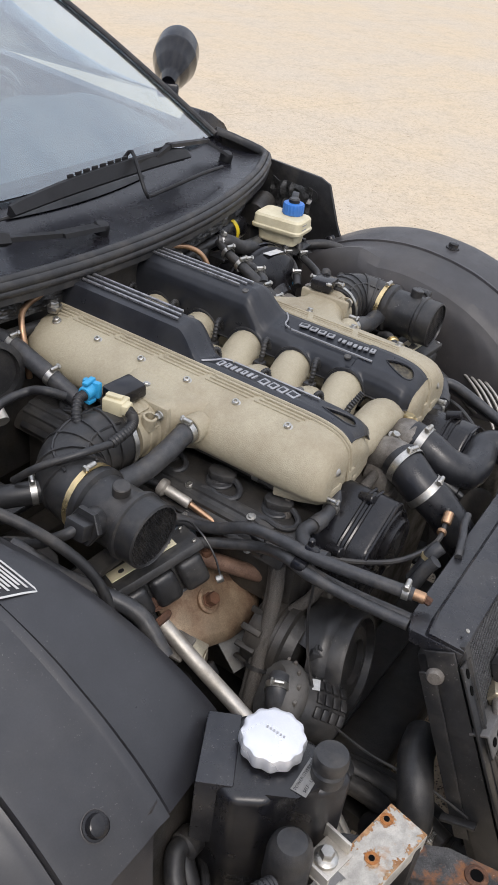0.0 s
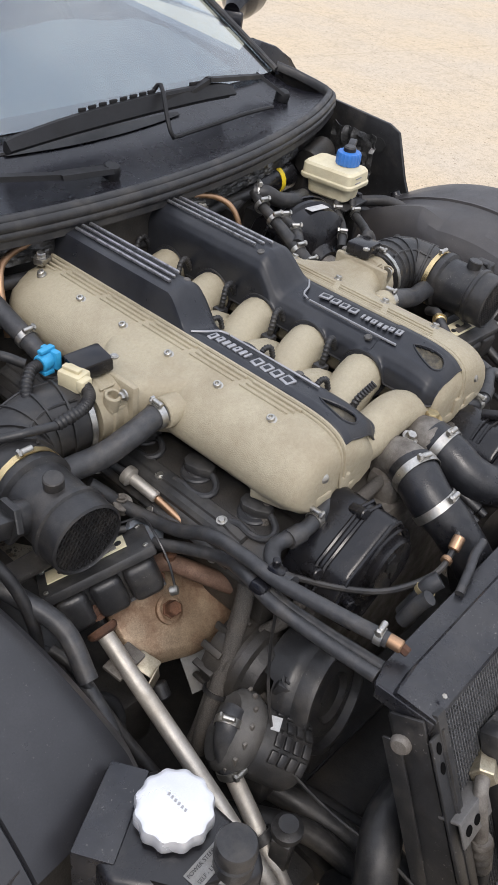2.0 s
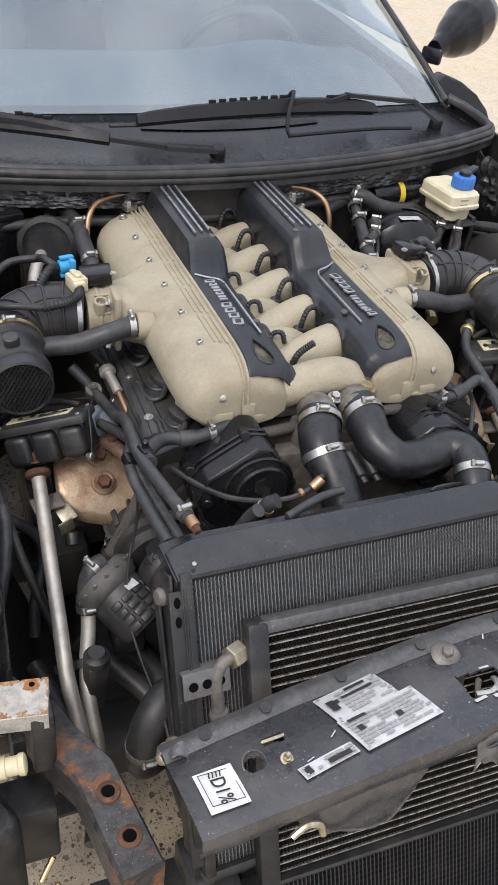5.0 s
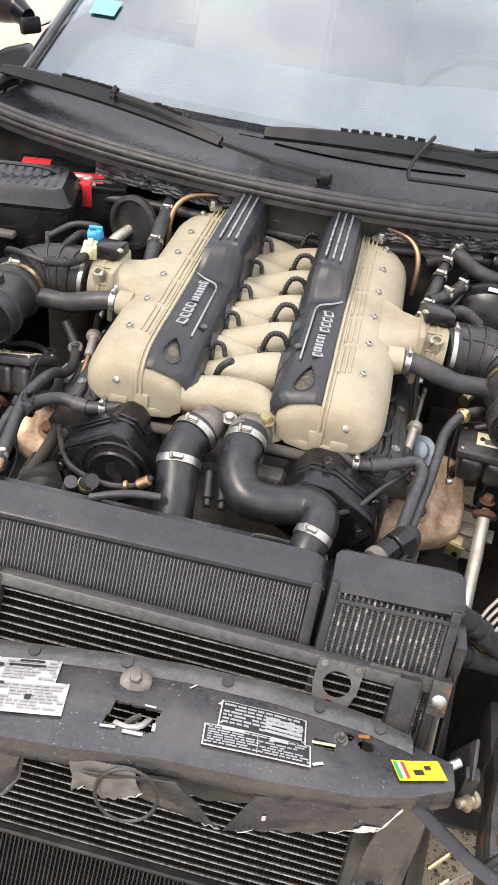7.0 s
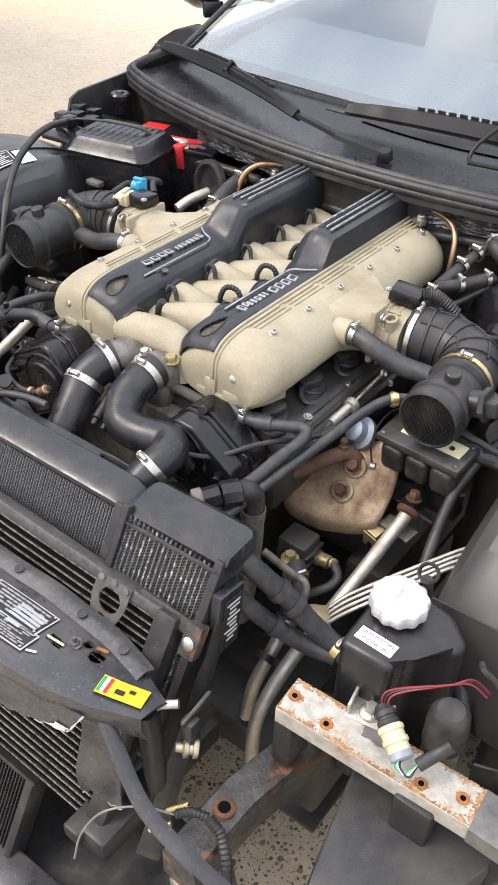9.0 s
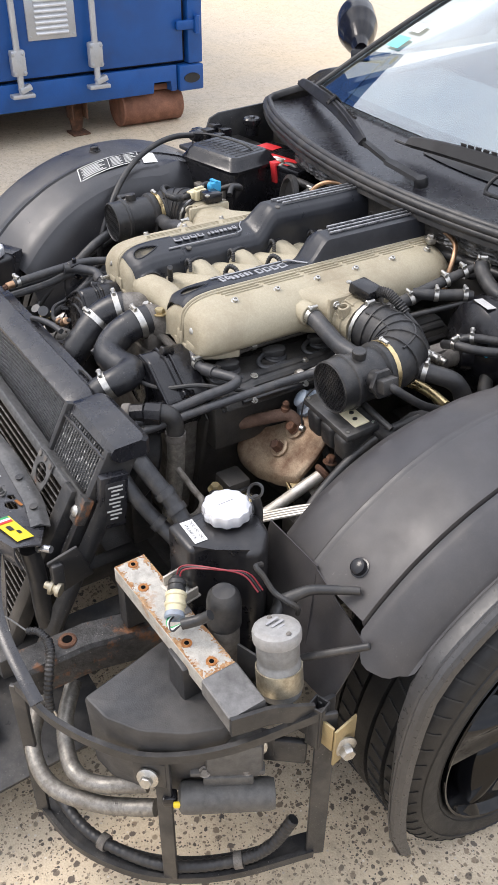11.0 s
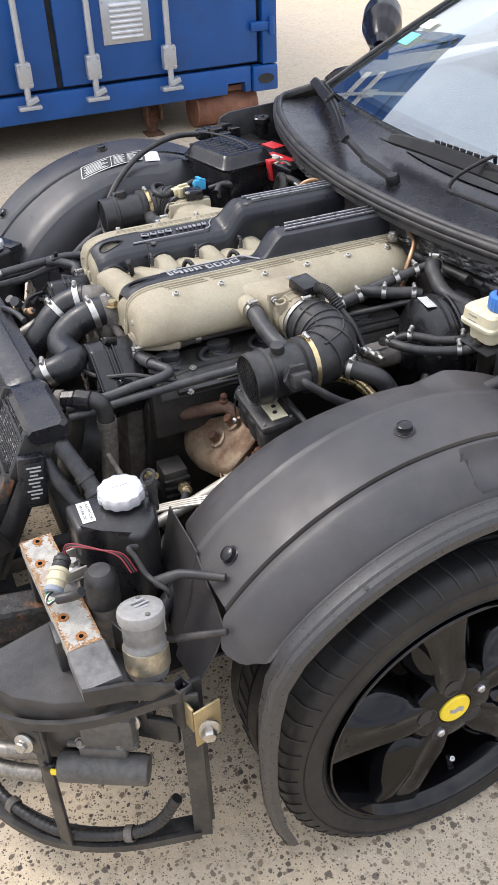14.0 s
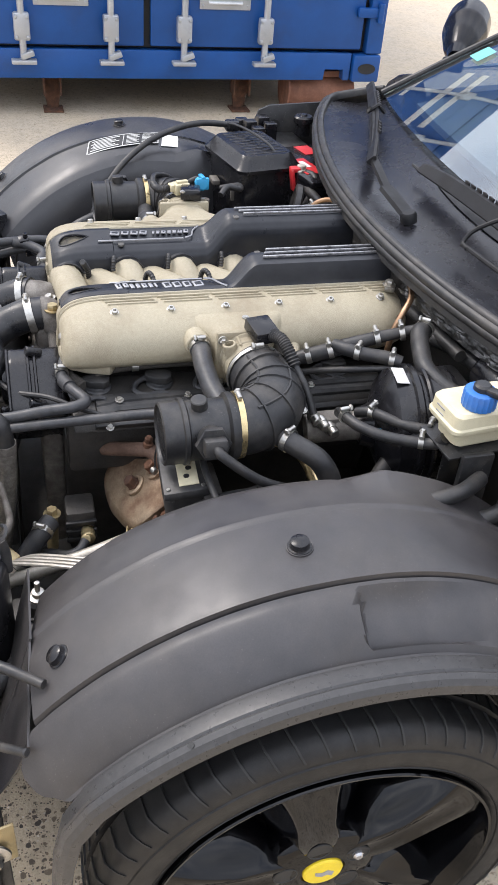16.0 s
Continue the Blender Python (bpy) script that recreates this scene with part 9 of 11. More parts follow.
def heater_pipework():
    c = thing("heater_hoses", (0.30, 0.42, 0.70), "black heater hoses with bright clamps and a tee", "hose")
    pts = [(0.268, 0.285, 0.736), (0.276, 0.315, 0.748), (0.284, 0.350, 0.760), (0.291, 0.388, 0.774), (0.298, 0.425, 0.787), (0.306, 0.465, 0.799), (0.318, 0.50, 0.812)]
    h = part("main_hose", tube(pts, lambda t: 0.0112 + 0.0022 * math.sin(5 * t), 14), M_RUBBER, c)
    for k in (1, 2, 4, 5):
        a, b = Vector(pts[k - 1]), Vector(pts[k + 1])
        clamp(pts[k], b - a, 0.0132, h, 0.009)
    part("tee_hose", tube([(0.285, 0.355, 0.770), (0.305, 0.372, 0.772), (0.325, 0.40, 0.772), (0.340, 0.43, 0.772), (0.352, 0.45, 0.768)], 0.0115, 12), M_RUBBER, c)
    clamp((0.316, 0.387, 0.772), (0.6, 0.8, 0), 0.0118, c, 0.009)
    clamp((0.344, 0.437, 0.771), (0.5, 0.85, 0), 0.0118, c, 0.009)
    part("return_hose", tube([(0.318, 0.50, 0.812), (0.335, 0.482, 0.812), (0.365, 0.475, 0.795), (0.41, 0.47, 0.785), (0.47, 0.50, 0.77), (0.50, 0.53, 0.75)], 0.015, 12), M_RUBBER, c)
    clamp((0.325, 0.494, 0.812), (0.8, -0.6, 0), 0.0153, c, 0.010)
    part("spigot", cyl((0.235, 0.30, 0.742), (0.268, 0.292, 0.735), 0.012), M_CREAM, c)
    part("thin_hose", tube([(0.258, 0.25, 0.70), (0.285, 0.31, 0.722), (0.32, 0.37, 0.742), (0.352, 0.44, 0.758), (0.37, 0.47, 0.76)], 0.006), M_RUBBER, c)
    part("fuel_pipe", tube([(0.38, 0.21, 0.66), (0.40, 0.25, 0.66), (0.44, 0.27, 0.655), (0.50, 0.27, 0.65)], 0.011), M_GOLD, c, "yellow-zinc pipe")
    for k in range(3):
        part("small_joint", merge(cyl((0.395 + 0.01 * k, 0.285 + 0.012 * k, 0.715 - 0.006 * k), (0.42 + 0.01 * k, 0.29 + 0.012 * k, 0.712 - 0.006 * k), 0.008), ring_band((0.405 + 0.01 * k, 0.287 + 0.012 * k, 0.713 - 0.006 * k), (1, 0.2, -0.1), 0.0085, 0.008)), M_STEEL, c)
    # the same pipework by the other bank
    d = thing("heater_hoses", (-0.33, 0.40, 0.72), "black heater hoses with bright clamps beside the firewall", "hose")
    p2 = [(-0.262, 0.350, 0.730), (-0.266, 0.405, 0.752), (-0.269, 0.450, 0.768), (-0.268, 0.493, 0.780), (-0.274, 0.530, 0.786), (-0.280, 0.575, 0.780)]
    h2 = part("main_hose", tube(p2, lambda t: 0.0135 + 0.002 * math.sin(4 * t), 14), M_HOSE, d)
    for k in (1, 3):
        clamp(p2[k], Vector(p2[k + 1]) - Vector(p2[k - 1]), 0.0152, h2, 0.010)
    part("metal_pipe", tube([(-0.372, 0.405, 0.712), (-0.360, 0.440, 0.727), (-0.338, 0.490, 0.738), (-0.322, 0.530, 0.748), (-0.308, 0.575, 0.757), (-0.298, 0.630, 0.757)], 0.0115, 14), M_PIPE, d, "bare aluminium heater pipe")
    part("thin_hose", tube([(-0.34, 0.30, 0.79), (-0.36, 0.32, 0.80), (-0.37, 0.35, 0.79), (-0.42, 0.36, 0.78), (-0.46, 0.33, 0.76)], 0.007), M_RUBBER, d)
    part("grommet", lathe([(0.030, 0), (0.034, 0.004), (0.022, 0.010), (0.016, 0.014)], 24, frame_to((-0.298, 0.634, 0.757), (0.2, -1, 0)) @ Matrix.Diagonal((0.8, 1.2, 1, 1))), M_RUBBER, d)


heater_pipework()


def washer_filter():
    c = thing("vacuum_canister", (0.46, 0.60, 0.74), "black vacuum canister with a yellow band", "canister")
    m = frame_to((0.40, 0.575, 0.775), (1, 0.18, -0.04))
    part("can", lathe([(0.026, 0), (0.030, 0.006), (0.030, 0.130), (0.026, 0.136), (0, 0.136)], 28, m), M_GLOSSPL, c)
    part("band", ring_band(m @ Vector((0, 0, 0.075)), (1, 0.18, -0.04), 0.0302, 0.014), M_YELLOW, c, "bright yellow band")
    part("pipe", tube([(0.40, 0.575, 0.775), (0.36, 0.56, 0.778), (0.31, 0.535, 0.78), (0.27, 0.52, 0.77)], 0.014), M_RUBBER, c)
    part("cradle", block((0.47, 0.605, 0.745), (0.14, 0.05, 0.02), 0.005), M_FRAME, c)
    part("cradle_arm", block((0.47, 0.63, 0.735), (0.10, 0.05, 0.04), 0.005), M_FRAME, c)


washer_filter()


# ---------------------------------------------------------------- battery corner
def battery_corner():
    tray = thing("battery_tray", (-0.60, 0.47, 0.60), "black steel battery tray on the inner wing", "tray")
    part("tray_floor", block((-0.60, 0.46, 0.615), (0.40, 0.30, 0.012), 0.003), M_FRAME, tray)
    part("tray_leg", block((-0.62, 0.40, 0.50), (0.10, 0.10, 0.24), 0.006), M_FRAME, tray)
    b = thing("battery", (-0.52, 0.55, 0.62), "black car battery with red top labels and terminal", "battery")
    m = Matrix.Translation((-0.50, 0.565, 0.71)) @ turn(0, 0, 14)
    bb = part("case", block((0, 0, 0), (0.24, 0.15, 0.17), 0.006, m), M_GLOSSPL, b)
    part("lid", block((0, 0, 0), (0.242, 0.152, 0.016), 0.004, m @ Matrix.Translation((0, 0, 0.085))), M_GLOSSPL, bb)
    part("red_label", block((0, 0, 0), (0.10, 0.05, 0.001), 0, m @ Matrix.Translation((0.02, -0.035, 0.0938))), M_RED, bb, "red printed label")
    part("label_band", block((0, 0, 0), (0.04, 0.014, 0.001), 0, m @ Matrix.Translation((0.01, -0.03, 0.0946))), M_LABEL, bb)
    part("red_label", block((0, 0, 0), (0.06, 0.04, 0.001), 0, m @ Matrix.Translation((-0.08, 0.03, 0.0938))), M_RED, bb)
    t = part("terminal_clamp", merge(cyl((-0.450, 0.520, 0.795), (-0.450, 0.520, 0.815), 0.011), block((-0.448, 0.512, 0.800), (0.034, 0.024, 0.014), 0.003, turn(0, 0, 30))), M_PIPE, bb)
    part("red_tab", merge(block((-0.443, 0.498, 0.782), (0.020, 0.008, 0.052), 0.003, turn(10, 0, 10)), block((-0.447, 0.503, 0.806), (0.024, 0.024, 0.010), 0.003)), M_RED, bb, "red plastic terminal cover")
    part("battery_cable", tube([(-0.44, 0.53, 0.80), (-0.41, 0.54, 0.80), (-0.38, 0.53, 0.78), (-0.37, 0.50, 0.73), (-0.36, 0.47, 0.68)], 0.008), M_RUBBER, bb)
    f = thing("fuse_box", (-0.60, 0.42, 0.62), "black relay box with a ribbed domed lid", "fuse box")
    fm = Matrix.Translation((-0.552, 0.425, 0.718)) @ turn(0, 0, 12)
    part("box", block((0, 0, 0), (0.20, 0.15, 0.17), 0.012, fm), M_GLOSSPL, f)
    rings = []
    for w, h, z in ((0.216, 0.166, 0.080), (0.218, 0.168, 0.088), (0.206, 0.156, 0.094), (0.190, 0.140, 0.108), (0.176, 0.126, 0.116)):
        rings.append([fm @ Vector((x, y, z)) for x, y in rounded(w, h, 0.022, 5)])
    ld = part("lid", loft(rings), M_GLOSSPL, f, "domed black plastic lid", smooth=30)
    for k in range(9):
        part("lid_rib", block((0, 0, 0), (0.007, 0.10, 0.004), 0.0018, fm @ Matrix.Translation((-0.072 + 0.018 * k, 0.004, 0.1152))), M_GLOSSPL, ld)
    part("side_clip", block((-0.475, 0.372, 0.738), (0.008, 0.03, 0.03), 0.002), M_CAST, f)
    part("front_clip", block((-0.552, 0.335, 0.745), (0.04, 0.02, 0.012), 0.003), M_CAST, f)
    part("strap", tube([(-0.71, 0.40, 0.83), (-0.66, 0.405, 0.845), (-0.59, 0.43, 0.848), (-0.51, 0.455, 0.842), (-0.475, 0.475, 0.815), (-0.46, 0.50, 0.80)], 0.003, 6), M_RUBBER, f)
    # relay group and filler behind
    r = thing("relay_group", (-0.74, 0.48, 0.74), "cluster of black relays and a round cap on the inner wing", "relays")
    part("base_plate", block((-0.735, 0.51, 0.775), (0.15, 0.20, 0.012), 0.003, turn(0, 0, 6)), M_FRAME, r)
    for k in range(5):
        part("relay", block((-0.775 + 0.036 * (k % 3), 0.455 + 0.012 * (k % 3) + 0.055 * (k // 3), 0.802 + 0.006 * (k % 2)), (0.030, 0.030, 0.045), 0.003, turn(0, 0, 6)), M_GLOSSPL, r)
        part("relay_lead", tube([(-0.775 + 0.036 * (k % 3), 0.44, 0.80), (-0.77 + 0.03 * k, 0.425, 0.812), (-0.70 + 0.02 * k, 0.41, 0.80), (-0.66, 0.42, 0.775)], 0.004, 6), M_RUBBER, r)
    part("round_cap", lathe([(0.020, 0), (0.020, 0.03), (0.026, 0.032), (0.026, 0.044), (0.022, 0.048), (0.010, 0.048), (0.008, 0.052), (0, 0.052)], 22, Matrix.Translation((-0.735, 0.610, 0.795))), M_GLOSSPL, r)
    part("leg", block((-0.72, 0.50, 0.68), (0.05, 0.06, 0.18), 0.004), M_FRAME, r)
    # heavy cable arching over the liner
    h = thing("positive_cable", (-0.55, 0.1, 0.70), "thick black cable looping over the arch liner", "cable")
    part("cable", tube([(-0.70, 0.40, 0.832), (-0.68, 0.33, 0.842), (-0.655, 0.26, 0.838), (-0.62, 0.18, 0.815), (-0.575, 0.11, 0.775), (-0.54, 0.06, 0.72), (-0.53, 0.03, 0.66), (-0.53, 0.02, 0.60)], 0.0075), M_RUBBER, h)
    part("cable_boot", block((-0.705, 0.41, 0.828), (0.03, 0.035, 0.026), 0.006), M_GLOSSPL, h)
    # printed labels on the liner
    def lab(pts, mt, name, parent, lift):
        """A patch laid over the liner between four corners given as (x, y)."""
        prof = ((0.568, 0.16), (0.584, 0.395), (0.594, 0.432), (0.608, 0.456), (0.628, 0.471), (0.66, 0.482), (0.694, 0.490), (0.74, 0.496), (0.80, 0.4965))
        def f2(u, v):
            x = (pts[0][0] * (1 - u) + pts[1][0] * u) * (1 - v) + (pts[3][0] * (1 - u) + pts[2][0] * u) * v
            yy = (pts[0][1] * (1 - u) + pts[1][1] * u) * (1 - v) + (pts[3][1] * (1 - u) + pts[2][1] * u) * v
            rr = float(np.interp(abs(x), [p[0] for p in prof], [p[1] for p in prof])) + 0.018 + lift
            return Vector((x, yy, 0.30 + math.sqrt(max(0.01, rr * rr - (yy - 0.181) ** 2))))
        return part(name, sheet(f2, 10, 6, 0.0006), mt, parent)
    lt = thing("warning_label", (-0.66, 0.16, 0.78), "black and white printed warning label on the arch liner", "label")
    def along(a0, a1, b0, b1):
        """A strip of the label: a from end to end, b across."""
        at = lambda a, b: (-0.646 - 0.050 * b - 0.012 * a, 0.036 + 0.178 * a + 0.012 * b)
        return (at(a0, b0), at(a1, b0), at(a1, b1), at(a0, b1))
    lab(along(0, 1, 0, 1), M_INK, "label_ground", lt, 0.0016)
    for q in (along(0, 1, 0, 0.05), along(0, 1, 0.95, 1), along(0, 0.015, 0, 1), along(0.985, 1, 0, 1), along(0.49, 0.50, 0, 1)):
        lab(q, M_DIRTYWHITE, "label_rule", lt, 0.0028)
    for k in range(7):
        b = 0.14 + 0.11 * k
        lab(along(0.05 + 0.03 * (k % 2), 0.44 - 0.05 * (k % 3), b, b + 0.055), M_DIRTYWHITE, "print_line", lt, 0.0028)
        lab(along(0.54, 0.72 - 0.03 * (k % 2), b, b + 0.05), M_DIRTYWHITE, "print_line", lt, 0.0028)
        lab(along(0.76, 0.95 - 0.04 * (k % 3), b, b + 0.05), M_DIRTYWHITE, "print_line", lt, 0.0028)
    lab(((-0.650, 0.220), (-0.652, 0.262), (-0.706, 0.272), (-0.702, 0.232)), M_LABEL, "label_blank", lt, 0.0016)


battery_corner()

# ---------------------------------------------------------------- hoses and pipes by the first bank
def hose(name, pts, r, material, label, category="hose", n=12):
    c = thing(name, pts[0], label, category)
    part("run", tube(pts, r, n), material, c)
    return c


def bank_hoses():
    c = hose("vapour_hose", [(-0.355, 0.150, 0.690), (-0.338, 0.135, 0.672), (-0.325, 0.118, 0.657), (-0.312, 0.070, 0.655), (-0.309, 0.025, 0.668), (-0.310, -0.03, 0.700), (-0.314, -0.09, 0.712), (-0.314, -0.14, 0.712), (-0.302, -0.21, 0.712), (-0.288, -0.278, 0.712)], 0.0092, M_HOSE, "long grey rubber hose clipped beside the engine")
    clamp((-0.290, -0.268, 0.712), (0.2, -1, 0), 0.0095, c, 0.009)
    part("union", cyl((-0.287, -0.276, 0.712), (-0.284, -0.294, 0.711), 0.008), M_COPPER, c)
    part("union_end", cyl((-0.284, -0.292, 0.711), (-0.283, -0.302, 0.708), 0.0062, 6), M_RUST, c)
    part("hose_clip", merge(cyl((-0.325, 0.122, 0.650), (-0.325, 0.116, 0.664), 0.014), bolt((-0.326, 0.118, 0.668), (0, 0, 1), 0.005, 0.005)), M_CAST, c)
    c = hose("vapour_hose", [(-0.330, 0.05, 0.640), (-0.312, 0.0, 0.655), (-0.305, -0.05, 0.672), (-0.322, -0.10, 0.695), (-0.330, -0.145, 0.694), (-0.326, -0.21, 0.690), (-0.318, -0.29, 0.688)], 0.0084, M_HOSE, "long grey rubber hose clipped beside the engine")
    c = hose("vapour_hose", [(-0.300, -0.10, 0.690), (-0.318, -0.14, 0.690), (-0.31, -0.20, 0.682), (-0.298, -0.29, 0.68)], 0.0085, M_HOSE, "long grey rubber hose clipped beside the engine")
    k = thing("hose_bracket", (-0.318, -0.135, 0.70), "black plastic clip holding three hoses together", "clip")
    for j, (dx, dz) in enumerate(((0.010, 0.012), (-0.010, -0.004), (0.006, -0.016))):
        part("clip_half", block((-0.317 + dx, -0.132 + 0.006 * j, 0.704 + dz), (0.020, 0.022, 0.014), 0.004, turn(8, 20, 12)), M_GLOSSPL, k)
    part("tie_pin", cyl((-0.305, -0.128, 0.722), (-0.305, -0.128, 0.732), 0.005), M_GLOSSPL, k)
    c = hose("breather_elbow", [(-0.165, -0.092, 0.712), (-0.19, -0.099, 0.708), (-0.225, -0.100, 0.702), (-0.262, -0.094, 0.703), (-0.284, -0.105, 0.705), (-0.303, -0.13, 0.708), (-0.305, -0.155, 0.712)], 0.0105, M_HOSE, "bent grey rubber breather hose")
    clamp((-0.196, -0.099, 0.707), (1, 0.05, 0.1), 0.0108, c, 0.010)
    part("sleeve", ribbed([(-0.222, -0.100, 0.702), (-0.245, -0.098, 0.702)], 0.0145, 3, 0.12), M_HOSE, c)
    # dipstick tube with its copper section
    d = thing("dipstick_tube", (-0.28, 0.0, 0.62), "dipstick tube with white sleeve and copper section", "dipstick")
    part("upper_tube", cyl((-0.312, 0.200, 0.690), (-0.297, 0.140, 0.680), 0.0055), M_HOSE, d)
    part("white_sleeve", merge(cyl((-0.297, 0.140, 0.680), (-0.290, 0.090, 0.668), 0.0085), lathe([(0.013, 0), (0.014, 0.003), (0.014, 0.010), (0.009, 0.013)], 16, frame_to((-0.298, 0.143, 0.681), (0.1, -0.9, -0.2)))), M_PIPE, d)
    part("copper_tube", cyl((-0.290, 0.090, 0.668), (-0.281, -0.005, 0.640), 0.0055), M_COPPER, d)
    d = thing("dipstick_tube", (0.29, 0.0, 0.62), "dipstick tube with white sleeve on a threaded rod", "dipstick")
    part("upper_tube", cyl((0.302, 0.155, 0.690), (0.296, 0.090, 0.672), 0.004), M_STEEL, d)
    part("eye_end", lathe([(0.006, -0.004), (0.009, 0), (0.006, 0.004), (0.004, 0), (0.006, -0.004)], 14, frame_to((0.303, 0.162, 0.692), (1, 0, 0.3))), M_STEEL, d)
    part("white_sleeve", merge(cyl((0.296, 0.090, 0.672), (0.288, 0.030, 0.658), 0.008), lathe([(0.012, 0), (0.013, 0.003), (0.013, 0.012), (0.009, 0.014)], 16, frame_to((0.296, 0.086, 0.671), (-0.1, -0.9, -0.2)))), M_PIPE, d)
    part("lower_tube", cyl((0.288, 0.030, 0.658), (0.272, -0.08, 0.63), 0.006), M_HOSE, d)
    # braided twin sleeve falling past the exhaust
    b = thing("braided_sleeve", (-0.33, -0.085, 0.50), "pair of dirty braided sleeves tied with a band", "cable sleeve")
    for k in range(2):
        part("sleeve", tube([(-0.262 - 0.012 * k, -0.055 - 0.012 * k, 0.648), (-0.285 - 0.012 * k, -0.072 - 0.010 * k, 0.590), (-0.325 - 0.010 * k, -0.085 - 0.010 * k, 0.520), (-0.365 - 0.010 * k, -0.098 - 0.010 * k, 0.455), (-0.385, -0.10 - 0.010 * k, 0.415)], 0.0115, 10), M_BRAID, b)
    part("tie_band", ring_band((-0.345, -0.098, 0.492), (-0.5, -0.1, -0.85), 0.018, 0.006, 0.002, 16), M_RUBBER, b)
    c = hose("braided_hose", [(-0.175, -0.105, 0.690), (-0.185, -0.112, 0.66), (-0.205, -0.118, 0.62), (-0.24, -0.12, 0.58), (-0.27, -0.10, 0.55)], 0.0095, M_BRAID, "braided hose behind the cam drive cover")
    # thin cable looping over the cam cover to the radiator
    c = hose("thin_cable", [(-0.262, -0.120, 0.668), (-0.235, -0.175, 0.672), (-0.20, -0.222, 0.680), (-0.14, -0.247, 0.686), (-0.095, -0.243, 0.694), (-0.075, -0.235, 0.708)], 0.0042, M_RUBBER, "thin black coolant vent line", "cable", 8)
    part("end_union", merge(cyl((-0.094, -0.243, 0.694), (-0.078, -0.240, 0.706), 0.008), cyl((-0.115, -0.246, 0.690), (-0.108, -0.245, 0.691), 0.0075)), M_COPPER, c)
    c = hose("thin_cable", [(-0.055, -0.262, 0.698), (-0.085, -0.268, 0.700), (-0.115, -0.278, 0.700), (-0.150, -0.288, 0.692)], 0.006, M_HOSE, "short rubber vent hose by the radiator", "hose", 10)
    c = hose("vent_hose_pair", [(-0.155, -0.262, 0.70), (-0.165, -0.255, 0.69), (-0.172, -0.25, 0.67), (-0.18, -0.24, 0.64)], 0.011, M_HOSE, "pair of short rubber hoses with brass clips")
    part("run_two", tube([(-0.185, -0.268, 0.695), (-0.19, -0.26, 0.68), (-0.20, -0.25, 0.65)], 0.010, 10), M_HOSE, c)
    part("brass_clip", ring_band((-0.168, -0.253, 0.682), (-0.2, 0.1, -0.6), 0.0113, 0.006), M_BRASS, c)
    # fine loose wire down to the bumper
    c = hose("loose_wire", [(-0.310, -0.135, 0.716), (-0.322, -0.150, 0.670), (-0.322, -0.152, 0.610), (-0.340, -0.175, 0.550), (-0.352, -0.214, 0.490), (-0.350, -0.290, 0.462), (-0.346, -0.38, 0.462), (-0.350, -0.45, 0.455)], 0.0022, M_RUBBER, "thin black wire hanging loose", "wire", 6)
    # zinc bracket
    c = thing("pipe_bracket", (-0.40, -0.03, 0.53), "small yellow-passivated steel mounting bracket", "bracket")
    part("plate", merge(block((-0.404, -0.026, 0.530), (0.026, 0.030, 0.003), 0.0015, turn(24, -12, 20)), block((-0.406, -0.042, 0.516), (0.026, 0.003, 0.026), 0.0015, turn(0, -12, 20))), M_CLAMPZ, c)
    part("arm", block((-0.43, -0.012, 0.545), (0.05, 0.03, 0.006), 0.002, turn(10, 0, 10)), M_CAST, c)
    part("rubber_mount", cyl((-0.398, -0.040, 0.500), (-0.400, -0.055, 0.485), 0.012), M_RUBBER, c)
    c = thing("pipe_bracket", (0.42, -0.03, 0.53), "small yellow-passivated steel mounting bracket", "bracket")
    part("plate", merge(block((0.408, 0.006, 0.514), (0.028, 0.030, 0.003), 0.001, turn(14, 6, -12)), block((0.408, -0.012, 0.498), (0.028, 0.003, 0.034), 0.001, turn(12, 6, -12))), M_BRASS, c)
    # hole laid on as a near-black disc, its shade in the colour
    part("bracket_hole", lathe([(0.005, 0), (0.005, 0.001), (0, 0.001)], 12, frame_to((0.410, -0.0150, 0.493), (-0.2, -1, 0.2))), M_GAPSHADE, c)
    part("arm", block((0.44, 0.020, 0.522), (0.06, 0.03, 0.006), 0.002, turn(6, 0, -10)), M_CAST, c)


bank_hoses()


